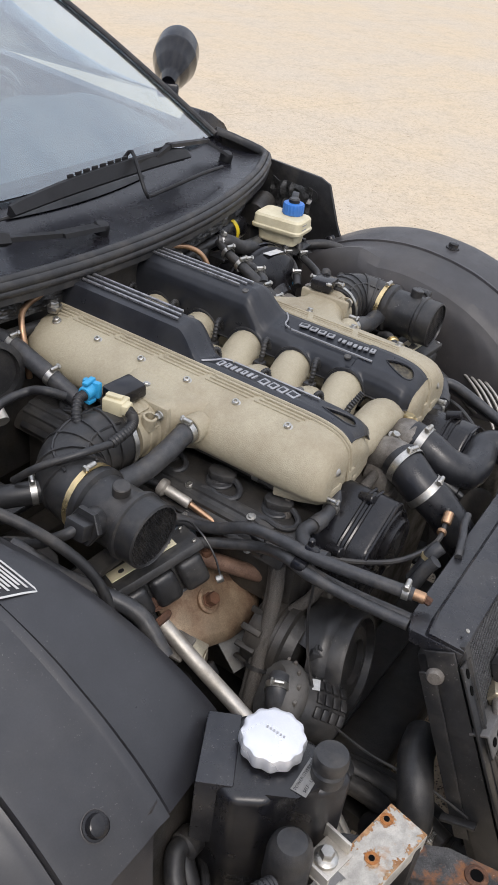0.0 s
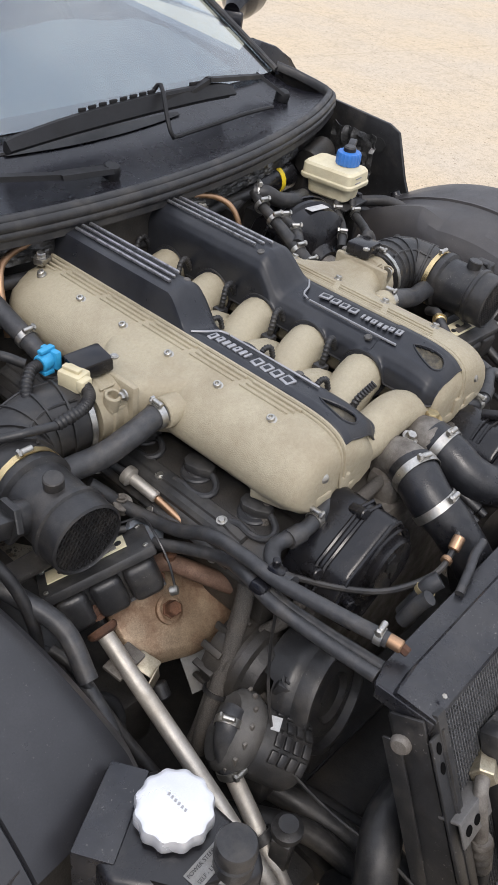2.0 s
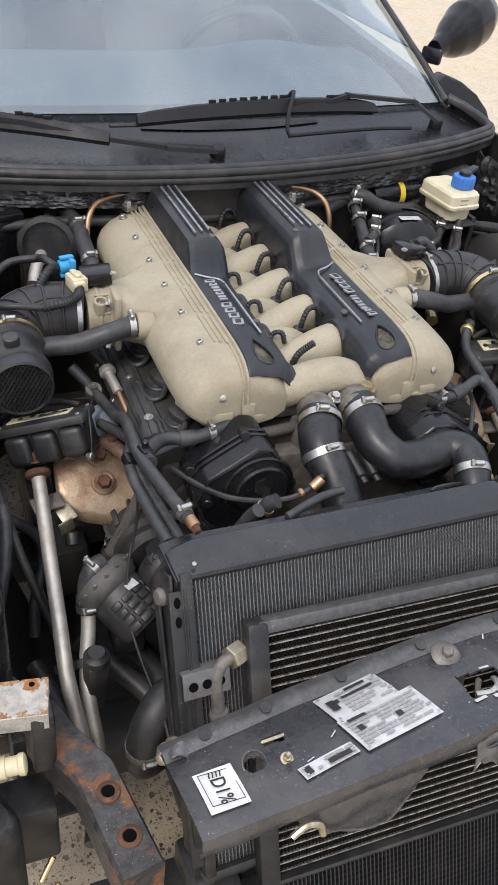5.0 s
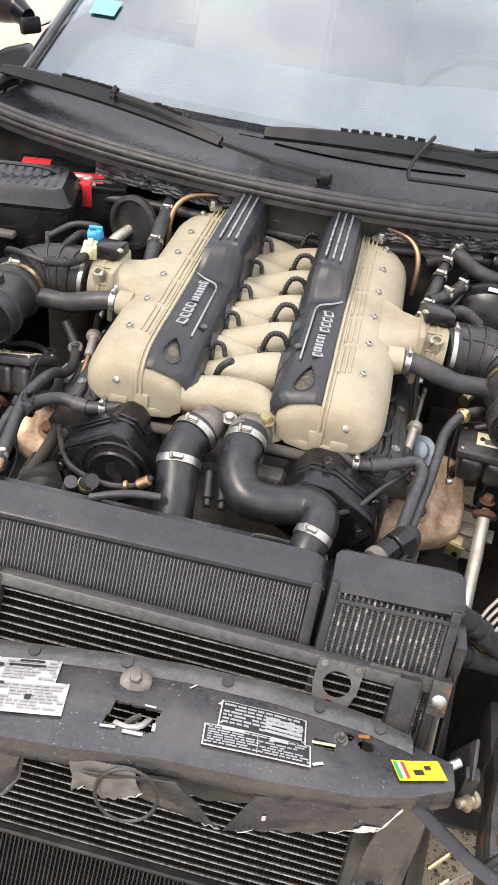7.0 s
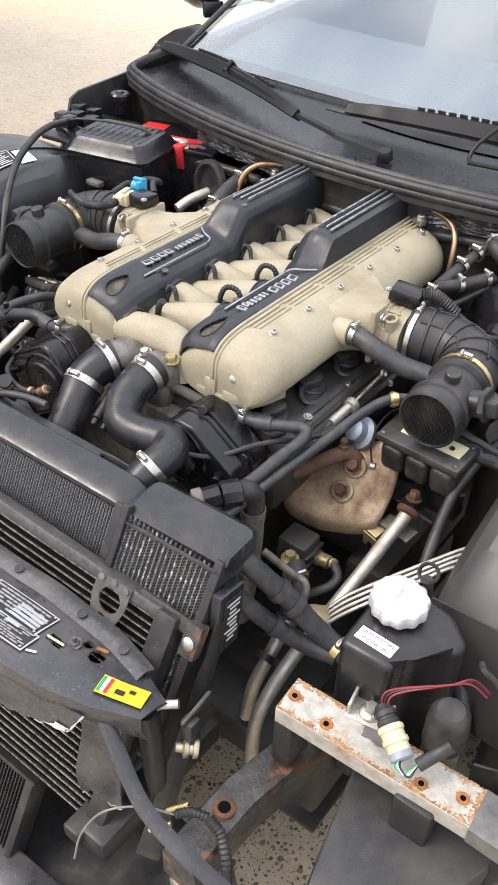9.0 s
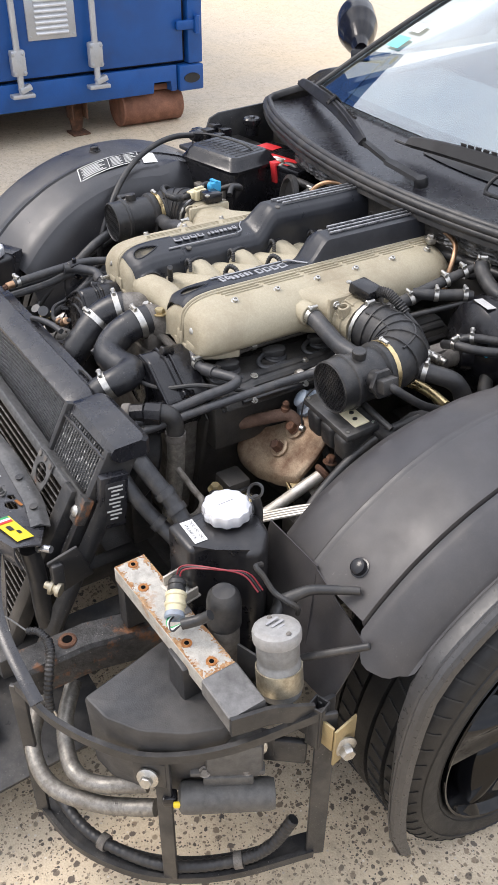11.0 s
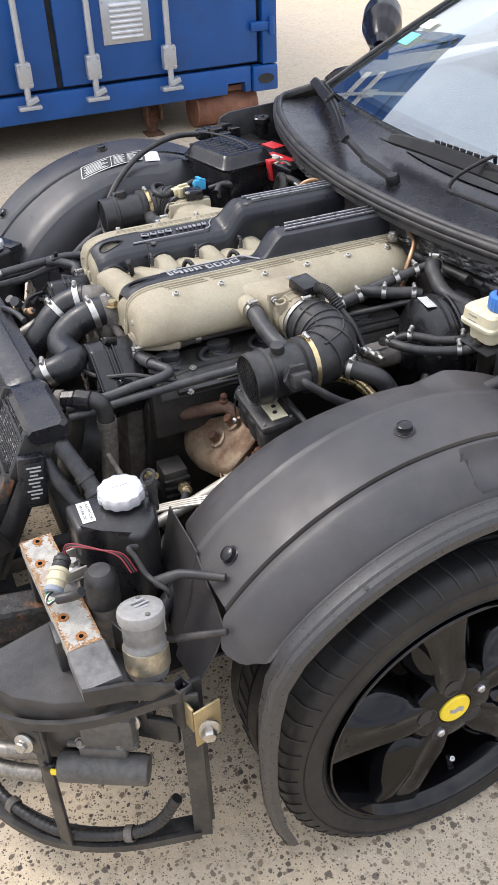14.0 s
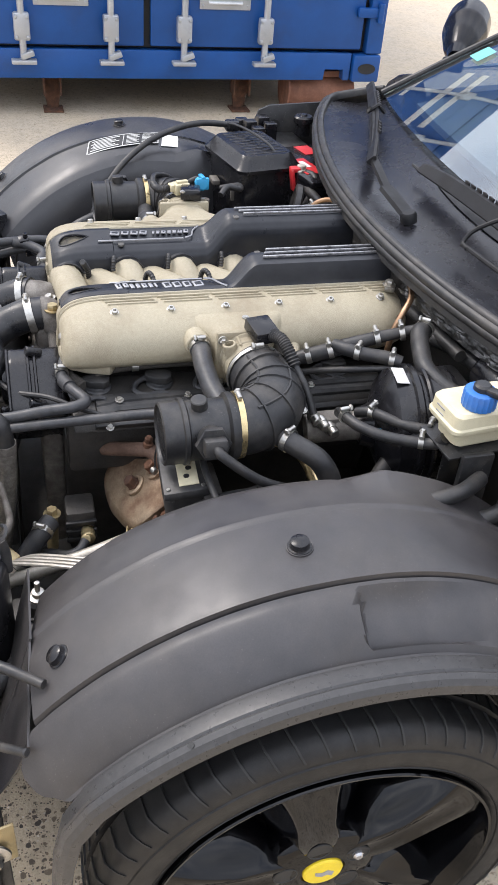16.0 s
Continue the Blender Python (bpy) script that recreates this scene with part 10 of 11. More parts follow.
def silver_pipes():
    for s in (-1, 1):
        c = thing("oil_pipe", (s * 0.42, -0.15, 0.40), "long bare aluminium oil pipe with steel end fitting", "pipe", "aluminium pipes")
        run = [(-0.437, 0.022, 0.580), (-0.441, -0.05, 0.548), (-0.446, -0.13, 0.517), (-0.450, -0.20, 0.486), (-0.454, -0.262, 0.455), (-0.452, -0.302, 0.420), (-0.444, -0.330, 0.36), (-0.44, -0.34, 0.27)]
        if s > 0:
            run = [(0.446, 0.035, 0.552), (0.441, -0.03, 0.524), (0.436, -0.083, 0.500), (0.428, -0.168, 0.466), (0.420, -0.237, 0.434), (0.416, -0.290, 0.398), (0.414, -0.32, 0.35), (0.415, -0.33, 0.26)]
        part("pipe", tube(run, 0.0112, 16), M_PIPE, c)
        part("end_eye", merge(lathe([(0.019, -0.004), (0.021, 0.0), (0.019, 0.005), (0.012, 0.008)], 18, frame_to(Vector(run[0]), (0, -0.8, -0.5))), bolt(Vector(run[0]) + Vector((0, 0.012, 0.020)), (0, 0.2, 1), 0.009, 0.014)), M_RUST, c)
        d = thing("oil_pipe", (s * 0.37, -0.24, 0.40), "bare aluminium pipe with a rubber joint", "pipe", "aluminium pipes")
        second = [(0.372, -0.178, 0.450), (0.372, -0.200, 0.418), (0.370, -0.235, 0.382), (0.364, -0.26, 0.335), (0.362, -0.275, 0.27)]
        joint = [(0.345, -0.135, 0.500), (0.362, -0.150, 0.494), (0.372, -0.172, 0.468), (0.372, -0.192, 0.432)]
        tie = (0.382, -0.238, 0.392)
        if s < 0:
            second = [(0.403, -0.180, 0.472), (0.410, -0.212, 0.455), (0.423, -0.258, 0.436), (0.428, -0.295, 0.405), (0.424, -0.325, 0.35), (0.42, -0.335, 0.27)]
            joint = [(0.372, -0.150, 0.530), (0.388, -0.156, 0.527), (0.399, -0.166, 0.504), (0.403, -0.184, 0.468)]
            tie = (0.4385, -0.258, 0.446)
        part("pipe", tube([(s * x, y, z) for x, y, z in second], 0.0112, 16), M_PIPE, d)
        part("rubber_joint", tube([(s * x, y, z) for x, y, z in joint], 0.0165, 14), M_HOSE, d)
        clamp((s * joint[3][0], joint[3][1] + 0.004, joint[3][2] + 0.006), (0, -0.5, -0.8), 0.0168, d, 0.010)
        clamp((s * joint[1][0], joint[1][1], joint[1][2]), (0.8 * s, -0.4, -0.3), 0.0168, d, 0.010)
        st = thing("pipe_strap", (s * tie[0], tie[1], tie[2]), "black strap tying two pipes", "strap")
        part("strap", merge(*[ring_band((s * (tie[0] + dx), tie[1] + dy, tie[2]), (0, -0.85, -0.5), 0.0118, 0.012, 0.0035, 18) for dx, dy in ((0.015, 0.0), (-0.015, 0.0))]), M_RUBBER, st)
    # scavenge blower with waffle casing
    p = thing("air_pump", (-0.34, -0.20, 0.42), "grey electric air pump with a waffle-ribbed end", "pump")
    ax = Vector((0.52, -0.66, -0.42)).normalized()
    a = Vector((-0.374, -0.150, 0.494))
    part("scroll", lathe([(0.044, -0.012), (0.052, -0.004), (0.054, 0.012), (0.048, 0.024), (0.040, 0.028)], 28, frame_to(a, ax)), M_DUSTGREY, p)
    part("motor", lathe([(0.043, 0.02), (0.045, 0.028), (0.045, 0.088), (0.040, 0.096), (0.0, 0.098)], 28, frame_to(a, ax)), M_LEADRAIL, p)
    up = Vector((0, 0, 1)) - ax * ax.z
    up.normalize()
    sd = ax.cross(up)
    for i in range(4):
        for j in range(5):
            ang = radians(-55 + 26 * j)
            q = a + ax * (0.046 + 0.0135 * i) + (up * math.cos(ang) + sd * math.sin(ang)) * 0.046
            fm = Matrix.Translation(q) @ Matrix([(sd * math.cos(ang) - up * math.sin(ang)), ax, (up * math.cos(ang) + sd * math.sin(ang))]).transposed().to_4x4()
            part("waffle_pad", block((0, 0, 0), (0.017, 0.011, 0.006), 0.002, fm), M_PLASTIC, p)
    part("pump_label", block(a + ax * 0.036 + up * 0.0458, (0.020, 0.016, 0.001), 0, turn(0, 0, 28)), M_FOILLABEL, p)
    part("scroll_rib", merge(*[block(a + ax * 0.004 + (up * math.cos(q) + sd * math.sin(q)) * 0.0515, (0.006, 0.005, 0.014), 0.0015) for q in [radians(k) for k in range(-100, 101, 25)]]), M_CAST, p)
    part("pump_foot", block((-0.345, -0.185, 0.425), (0.05, 0.05, 0.09), 0.008), M_FRAME, p)
    # alternator and shrouded fan drum low in front of the engine
    f = thing("alternator", (-0.28, -0.12, 0.50), "dirty brown-black alternator behind a belt guard", "alternator")
    ax = Vector((0.10, -0.97, -0.05)).normalized()
    part("body", lathe([(0.02, -0.02), (0.050, -0.018), (0.056, -0.008), (0.056, 0.018), (0.052, 0.020), (0.052, 0.026), (0.058, 0.028), (0.058, 0.040), (0.050, 0.044), (0.046, 0.060), (0.030, 0.062), (0.0, 0.064)], 36, frame_to((-0.292, -0.075, 0.508), ax)), M_BLOCK, f)
    for k in range(7):
        q = radians(-20 + 30 * k)
        part("body_rib", block(Vector((-0.292, -0.072, 0.508)) + Vector((-0.056 * math.cos(q), 0.0, 0.056 * math.sin(q))), (0.010, 0.034, 0.006), 0.002, turn(0, -math.degrees(q), 0)), M_BLOCK, f)
    part("through_bolt", cyl((-0.300, -0.125, 0.478), (-0.300, -0.160, 0.474), 0.009), M_CAST, f)
    part("mount", block((-0.26, -0.08, 0.46), (0.12, 0.06, 0.06), 0.01), M_BLOCK, f)
    g = thing("fan_drum", (-0.24, -0.22, 0.46), "large dusty black fan drum in a plastic shroud", "fan housing")
    ax = Vector((0.12, -0.97, 0.20)).normalized()
    fm = frame_to((-0.238, -0.195, 0.485), ax)
    part("drum", lathe([(0.03, -0.04), (0.070, -0.038), (0.078, -0.030), (0.080, 0.012), (0.076, 0.018), (0.070, 0.018), (0.067, 0.006), (0.058, 0.004), (0.055, 0.010), (0.036, 0.012), (0.030, 0.004), (0.0, 0.004)], 44, fm), M_PLASTIC, g)
    def shroud(u, v):
        q = radians(62 + 176 * u)
        w = -0.056 + 0.052 * v
        if 0.42 < u < 0.60:
            w = max(w, -0.036)
        r = 0.087 - 0.010 * max(0, v - 0.75) / 0.25
        return fm @ Vector((r * math.cos(q), r * math.sin(q), w))
    part("shroud", sheet(shroud, 40, 10, 0.003), M_PLASTIC, g, "dusty plastic belt shroud with a notch")
    part("drum_lug", merge(block((-0.298, -0.165, 0.528), (0.030, 0.022, 0.022), 0.005, turn(20, 10, 30)), bolt((-0.296, -0.170, 0.541), (-0.2, -0.5, 1), 0.006, 0.005)), M_PLASTIC, g)
    part("drum_stay", block((-0.23, -0.19, 0.38), (0.05, 0.04, 0.12), 0.008), M_FRAME, g)
    ax = Vector((-0.10, -0.80, 0.36)).normalized()
    g = thing("fan_drum", (0.16, -0.22, 0.46), "large dusty black fan drum behind the radiator", "fan housing")
    part("drum", lathe([(0.03, -0.02), (0.085, -0.018), (0.092, -0.010), (0.094, 0.03), (0.085, 0.034), (0.0, 0.034)], 40, frame_to((0.15, -0.215, 0.500), ax)), M_PLASTIC, g)
    part("drum_stay", block((0.16, -0.22, 0.38), (0.05, 0.05, 0.16), 0.008), M_FRAME, g)
    # lower radiator hose and rubber buffer
    c = thing("lower_radiator_hose", (-0.37, -0.38, 0.36), "thick black lower radiator hose with clamp", "hose")
    part("run", tube([(-0.270, -0.345, 0.462), (-0.312, -0.352, 0.466), (-0.345, -0.368, 0.458), (-0.366, -0.384, 0.432), (-0.372, -0.388, 0.395), (-0.365, -0.37, 0.34), (-0.33, -0.33, 0.29)], 0.026, 18), M_RUBBER, c)
    clamp((-0.371, -0.388, 0.405), (0, 0, -1), 0.0263, c, 0.012, M_CAST)
    c = thing("rubber_buffer", (-0.413, -0.28, 0.45), "black rubber buffer on a steel bracket", "buffer")
    part("buffer", lathe([(0.017, 0), (0.019, 0.004), (0.019, 0.014), (0.014, 0.018), (0.012, 0.022), (0, 0.022)], 16, Matrix.Translation((-0.413, -0.281, 0.472))), M_RUBBER, c)
    part("bracket", prism([(-0.017, -0.06), (0.006, -0.06), (0.017, 0.034), (-0.017, 0.034)], -0.012, 0.012, Matrix.Translation((-0.413, -0.281, 0.438)) @ turn(90, 0, 15), 0.003), M_FRAME, c)
    for x, y, z, rr in ((-0.30, -0.29, 0.33, 0.018), (-0.27, -0.31, 0.30, 0.022), (-0.46, -0.33, 0.36, 0.014)):
        hose("lower_hose", [(x - 0.03, y + 0.14, z + 0.02), (x, y + 0.04, z + 0.01), (x + 0.02, y - 0.05, z - 0.01), (x, y - 0.14, z - 0.02)], rr, M_RUBBER, "black hose low in the engine bay")


silver_pipes()


def second_bank_hoses():
    c = hose("breather_elbow", [(0.175, -0.088, 0.710), (0.204, -0.094, 0.703), (0.235, -0.092, 0.703), (0.270, -0.076, 0.706), (0.298, -0.064, 0.706), (0.308, -0.085, 0.703), (0.300, -0.130, 0.694), (0.290, -0.185, 0.680), (0.275, -0.26, 0.668)], 0.0095, M_HOSE, "bent grey rubber breather hose")
    clamp((0.206, -0.094, 0.703), (1, 0, 0), 0.0100, c, 0.010)
    part("sleeve", ribbed([(0.228, -0.093, 0.703), (0.252, -0.085, 0.705)], 0.0135, 3, 0.12), M_HOSE, c)
    c = hose("vapour_hose", [(0.400, 0.125, 0.700), (0.385, 0.100, 0.712), (0.360, 0.075, 0.712), (0.340, 0.035, 0.700), (0.332, -0.02, 0.694), (0.320, -0.09, 0.684), (0.306, -0.16, 0.672), (0.290, -0.26, 0.655)], 0.0084, M_HOSE, "long grey rubber hose clipped beside the engine")
    part("brass_ferrule", merge(cyl((0.372, 0.088, 0.712), (0.362, 0.078, 0.712), 0.0115), ring_band((0.366, 0.082, 0.712), (0.6, 0.6, 0), 0.0116, 0.004)), M_GOLD, c)
    c = hose("thin_cable", [(0.148, -0.235, 0.70), (0.175, -0.205, 0.685), (0.215, -0.175, 0.680), (0.255, -0.12, 0.690), (0.285, -0.07, 0.682), (0.30, -0.02, 0.668)], 0.0042, M_RUBBER, "thin black line curving over the cam cover", "cable", 8)
    c = thing("cooler_union", (0.28, -0.235, 0.66), "black alloy hose union on the oil cooler", "union")
    part("union_nut", merge(cyl((0.262, -0.262, 0.680), (0.278, -0.240, 0.684), 0.017, 8), cyl((0.278, -0.240, 0.684), (0.296, -0.216, 0.684), 0.020, 8)), M_GLOSSPL, c)
    part("union_collar", cyl((0.254, -0.272, 0.678), (0.263, -0.260, 0.680), 0.019), M_CAST, c)
    part("union_hose", tube([(0.286, -0.226, 0.684), (0.298, -0.208, 0.682), (0.304, -0.198, 0.668), (0.304, -0.196, 0.640)], 0.016, 14), M_RUBBER, c)
    part("braided_hose", braided([(0.304, -0.196, 0.640), (0.304, -0.196, 0.60), (0.305, -0.202, 0.54), (0.304, -0.212, 0.47), (0.300, -0.22, 0.42)], 0.0165), M_STEELBRAID, c, "steel-braided hose")
    part("braid_collar", ring_band((0.304, -0.196, 0.634), (0, 0, -1), 0.0172, 0.016), M_CAST, c)
    # wrapped hoses from cooler to tank
    c = thing("return_hose", (0.42, -0.27, 0.55), "taped grey rubber hoses running to the fluid tank", "hose")
    part("upper_hose", tube([(0.350, -0.300, 0.664), (0.372, -0.293, 0.648), (0.395, -0.280, 0.620), (0.420, -0.266, 0.592), (0.452, -0.258, 0.560), (0.490, -0.252, 0.535), (0.525, -0.255, 0.525)], 0.0155, 14), M_HOSE, c)
    part("lower_hose", tube([(0.355, -0.330, 0.640), (0.380, -0.318, 0.604), (0.402, -0.302, 0.572), (0.430, -0.285, 0.545), (0.465, -0.27, 0.525), (0.50, -0.258, 0.52)], 0.0130, 14), M_HOSE, c)
    for q, ax, rr in (((0.408, -0.272, 0.604), (0.6, 0.3, -0.6), 0.0165), ((0.430, -0.263, 0.582), (0.7, 0.2, -0.6), 0.0165), ((0.418, -0.292, 0.556), (0.6, 0.4, -0.5), 0.014)):
        part("wrap_band", ring_band(q, ax, rr - 0.001, 0.012, 0.003), M_HOSE, c)
    clamp((0.500, -0.2525, 0.5305), (0.9, -0.05, -0.2), 0.0158, c, 0.011, M_GOLD)
    part("side_pipe", tube([(0.335, -0.21, 0.585), (0.38, -0.20, 0.560), (0.405, -0.20, 0.556), (0.412, -0.212, 0.540), (0.402, -0.24, 0.52)], 0.006, 10), M_CAST, c)
    # four thin brake lines
    for k in range(4):
        l = thing("brake_line", (0.50, -0.15, 0.54), "thin bare metal brake line", "pipe", "brake lines")
        part("line", tube([(0.452 - 0.004 * k, -0.226 + 0.012 * k, 0.512), (0.470 - 0.004 * k, -0.202 + 0.013 * k, 0.533), (0.508 - 0.003 * k, -0.160 + 0.014 * k, 0.562), (0.544 - 0.002 * k, -0.116 + 0.015 * k, 0.584), (0.575, -0.070 + 0.017 * k, 0.596), (0.61, -0.03 + 0.017 * k, 0.585)], 0.0030, 8), M_PIPE, l)
    c = thing("line_clip", (0.442, -0.225, 0.50), "green-zinc clip gathering the brake lines", "clip")
    part("clip", block((0.445, -0.215, 0.518), (0.03, 0.05, 0.012), 0.004, turn(0, 10, 40)), M_BRASS, c)
    # black pressure valve with brass caps
    c = thing("pressure_valve", (0.31, -0.07, 0.50), "black pressure valve block with brass caps", "valve")
    part("valve_block", block((0.318, -0.085, 0.475), (0.055, 0.05, 0.07), 0.006), M_BLOCK, c)
    for k in range(3):
        part("valve_fin", block((0.348, -0.085, 0.455 + 0.018 * k), (0.008, 0.052, 0.008), 0.002), M_PLASTIC, c)
    part("brass_cap", merge(cyl((0.372, -0.075, 0.475), (0.386, -0.082, 0.486), 0.009), cyl((0.345, -0.075, 0.47), (0.374, -0.076, 0.476), 0.012)), M_BRASS, c)
    part("long_union", merge(cyl((0.335, -0.135, 0.43), (0.333, -0.132, 0.505), 0.010), bolt((0.333, -0.132, 0.505), (0, 0, 1), 0.010, 0.012)), M_BRASS, c)
    part("bent_line", tube([(0.386, -0.082, 0.484), (0.402, -0.095, 0.478), (0.400, -0.115, 0.47), (0.375, -0.14, 0.455), (0.36, -0.16, 0.44)], 0.008, 10), M_HOSE, c)
    # stud and buffer on the rail
    c = thing("wing_stud", (0.548, -0.165, 0.50), "zinc stud with washer on a black bush", "stud")
    part("bush", lathe([(0.018, 0.505), (0.019, 0.530), (0.015, 0.534)], 16, Matrix.Translation((0.548, -0.165, 0))), M_RUBBER, c)
    part("stud", merge(lathe([(0.014, 0.533), (0.014, 0.538), (0.009, 0.540), (0.009, 0.548), (0.004, 0.549), (0.004, 0.566), (0, 0.567)], 12, Matrix.Translation((0.548, -0.165, 0)))), M_STEEL, c)
    part("base", block((0.548, -0.165, 0.47), (0.07, 0.08, 0.07), 0.006), M_BLOCK, c)


second_bank_hoses()


# ---------------------------------------------------------------- headlamp frame and horn at the open corner
def headlamp_frame():
    c = thing("lamp_cage", (0.75, -0.42, 0.13), "black steel lamp cage hanging from the chassis horn", "lamp frame")
    top = [(0.535, -0.600, 0.452), (0.62, -0.575, 0.448), (0.70, -0.530, 0.448), (0.76, -0.475, 0.452), (0.815, -0.385, 0.475), (0.862, -0.262, 0.522)]
    bot = [(0.535, -0.600, 0.120), (0.62, -0.578, 0.115), (0.70, -0.530, 0.118), (0.76, -0.472, 0.125), (0.815, -0.385, 0.140), (0.866, -0.262, 0.170)]
    def band(pts, h, t, up=True):
        path = smoothed(pts, 6)
        rings = []
        for i, p in enumerate(path):
            d = (path[min(i + 1, len(path) - 1)] - path[max(0, i - 1)]).normalized()
            n = d.cross(Vector((0, 0, 1))).normalized()
            rings.append([p + n * a + Vector((0, 0, b)) for a, b in ((-t, -h), (t, -h), (t, h), (-t, h))])
        return loft(rings)
    part("top_band", band(top, 0.0085, 0.004), M_FRAME, c)
    part("bottom_band", band(bot, 0.0085, 0.004), M_FRAME, c)
    part("bottom_shelf", band([(x - 0.016, y + 0.014, z) for x, y, z in bot], 0.003, 0.016), M_FRAME, c)
    for x, y, z0, z1, w in ((0.762, -0.468, 0.13, 0.452, 0.024), (0.864, -0.258, 0.165, 0.522, 0.030), (0.535, -0.600, 0.12, 0.452, 0.024)):
        part("upright", block((x, y, (z0 + z1) / 2), (w, 0.008, z1 - z0), 0.002, turn(0, 0, 42 if y < -0.3 else 68)), M_FRAME, c)
    part("gusset_lip", band([(0.836, -0.398, 0.556), (0.838, -0.368, 0.550), (0.840, -0.335, 0.543), (0.846, -0.300, 0.530), (0.852, -0.272, 0.520)], 0.017, 0.003), M_FRAME, c)
    sq = turn(0, 0, 22)
    part("square_tube_end", merge(*[block(Vector((0.851, -0.264, 0.490)) + sq @ Vector((dx, dy, 0)), (w, d, 0.085), 0.0008, sq) for dx, dy, w, d in ((0.0105, 0, 0.003, 0.024), (-0.0105, 0, 0.003, 0.024), (0, 0.0105, 0.018, 0.003), (0, -0.0105, 0.018, 0.003))]), M_FRAME, c)
    part("upright_inner", block((0.845, -0.245, 0.345), (0.008, 0.028, 0.36), 0.002), M_FRAME, c)
    part("gusset", prism([(0.0, 0.0), (0.10, 0.0), (0.10, 0.012), (0.05, 0.035), (0.0, 0.07)], -0.003, 0.003, Matrix.Translation((0.770, -0.29, 0.445)) @ turn(90, 0, 20), 0.001), M_FRAME, c)
    part("cross_tie", block((0.81, -0.31, 0.415), (0.10, 0.012, 0.05), 0.004, turn(0, 0, 52)), M_FRAME, c)
    part("strap", tube([(0.66, -0.45, 0.36), (0.74, -0.37, 0.40), (0.82, -0.30, 0.455)], 0.004, 6), M_FRAME, c)
    # cable in the bottom of the cage, with clips
    cb = part("cable", ribbed([(0.53, -0.575, 0.150), (0.62, -0.555, 0.140), (0.70, -0.510, 0.140), (0.76, -0.455, 0.146), (0.81, -0.375, 0.165), (0.835, -0.325, 0.20), (0.845, -0.29, 0.26)], 0.0105, 46, 0.12, 10), M_RUBBER, c)
    for q, ax in (((0.655, -0.538, 0.138), (0.9, 0.45, 0)), ((0.812, -0.370, 0.166), (0.5, 0.85, 0.2))):
        part("cable_clip", ring_band(q, ax, 0.0115, 0.014, 0.0025), M_CAST, cb)
    # bolt with plate on the outside
    pl = part("bolt_plate", merge(block((0.882, -0.238, 0.468), (0.004, 0.045, 0.075), 0.001, turn(0, 0, 12)), block((0.873, -0.262, 0.485), (0.022, 0.004, 0.05), 0.001, turn(0, 0, 12))), M_BRASS, c, "yellow-zinc bolt plate")
    part("plate_bolt", merge(lathe([(0.019, 0), (0.019, 0.003), (0.014, 0.006)], 18, frame_to((0.885, -0.240, 0.460), (1, -0.2, 0))), bolt((0.890, -0.241, 0.460), (1, -0.2, 0), 0.0115, 0.014, False)), M_STEEL, pl)
    # washer-pump tube behind the cage
    h = thing("horn_motor", (0.81, -0.38, 0.32), "dusty black cylindrical pump behind the lamp cage", "pump")
    part("barrel", lathe([(0.016, 0), (0.023, 0.004), (0.0245, 0.012), (0.0245, 0.132), (0.022, 0.142), (0.0, 0.144)], 24, frame_to((0.774, -0.451, 0.356), (0.073, 0.134, 0.0))), M_DUSTGREY, h)
    part("saddle", block((0.795, -0.378, 0.388), (0.075, 0.034, 0.022), 0.005, turn(0, 0, 61)), M_DUSTGREY, h)
    part("motor_case", merge(block((0.784, -0.362, 0.425), (0.085, 0.060, 0.075), 0.010, turn(0, 0, 61)), block((0.796, -0.380, 0.400), (0.110, 0.020, 0.010), 0.003, turn(0, 0, 61))), M_DUSTGREY, h, "dusty grey motor case")
    for dx in (-0.030, 0.030):
        part("case_screw", bolt(Vector((0.800, -0.386, 0.404)) + turn(0, 0, 61) @ Vector((dx, 0, 0)), (0.7, -0.5, 0.6), 0.006, 0.005), M_CAST, h)
    part("plug", merge(block((0.768, -0.462, 0.356), (0.022, 0.020, 0.020), 0.004, turn(0, 0, 61))), M_GLOSSPL, h)
    part("plug_lock", block((0.788, -0.458, 0.362), (0.016, 0.006, 0.011), 0.002, turn(0, 0, 61)), M_YELLOW, h)
    part("hanger", block((0.79, -0.36, 0.41), (0.012, 0.02, 0.05), 0.003), M_FRAME, h)
    # plastic duct box
    d = thing("air_duct", (0.68, -0.44, 0.42), "dusty black plastic air duct box under the bar", "duct")
    top = [(0.640, -0.531), (0.690, -0.520), (0.737, -0.488), (0.777, -0.435), (0.798, -0.385), (0.790, -0.358), (0.700, -0.356), (0.603, -0.372)]
    sm = smoothed([(x, y, 0) for x, y in top + top[:1]], 2)[:-1]
    corners = []
    for k, (x, y) in enumerate(top):
        (x0, y0), (x1, y1) = top[k - 1], top[(k + 1) % len(top)]
        for f in (0.12, 0.0, -0.12):
            qx, qy = (x0, y0) if f > 0 else (x1, y1)
            corners.append((x + abs(f) * (qx - x) + (0.03 * ((x0 + x1) / 2 - x) if f == 0 else 0), y + abs(f) * (qy - y) + (0.03 * ((y0 + y1) / 2 - y) if f == 0 else 0)))
    rings = []
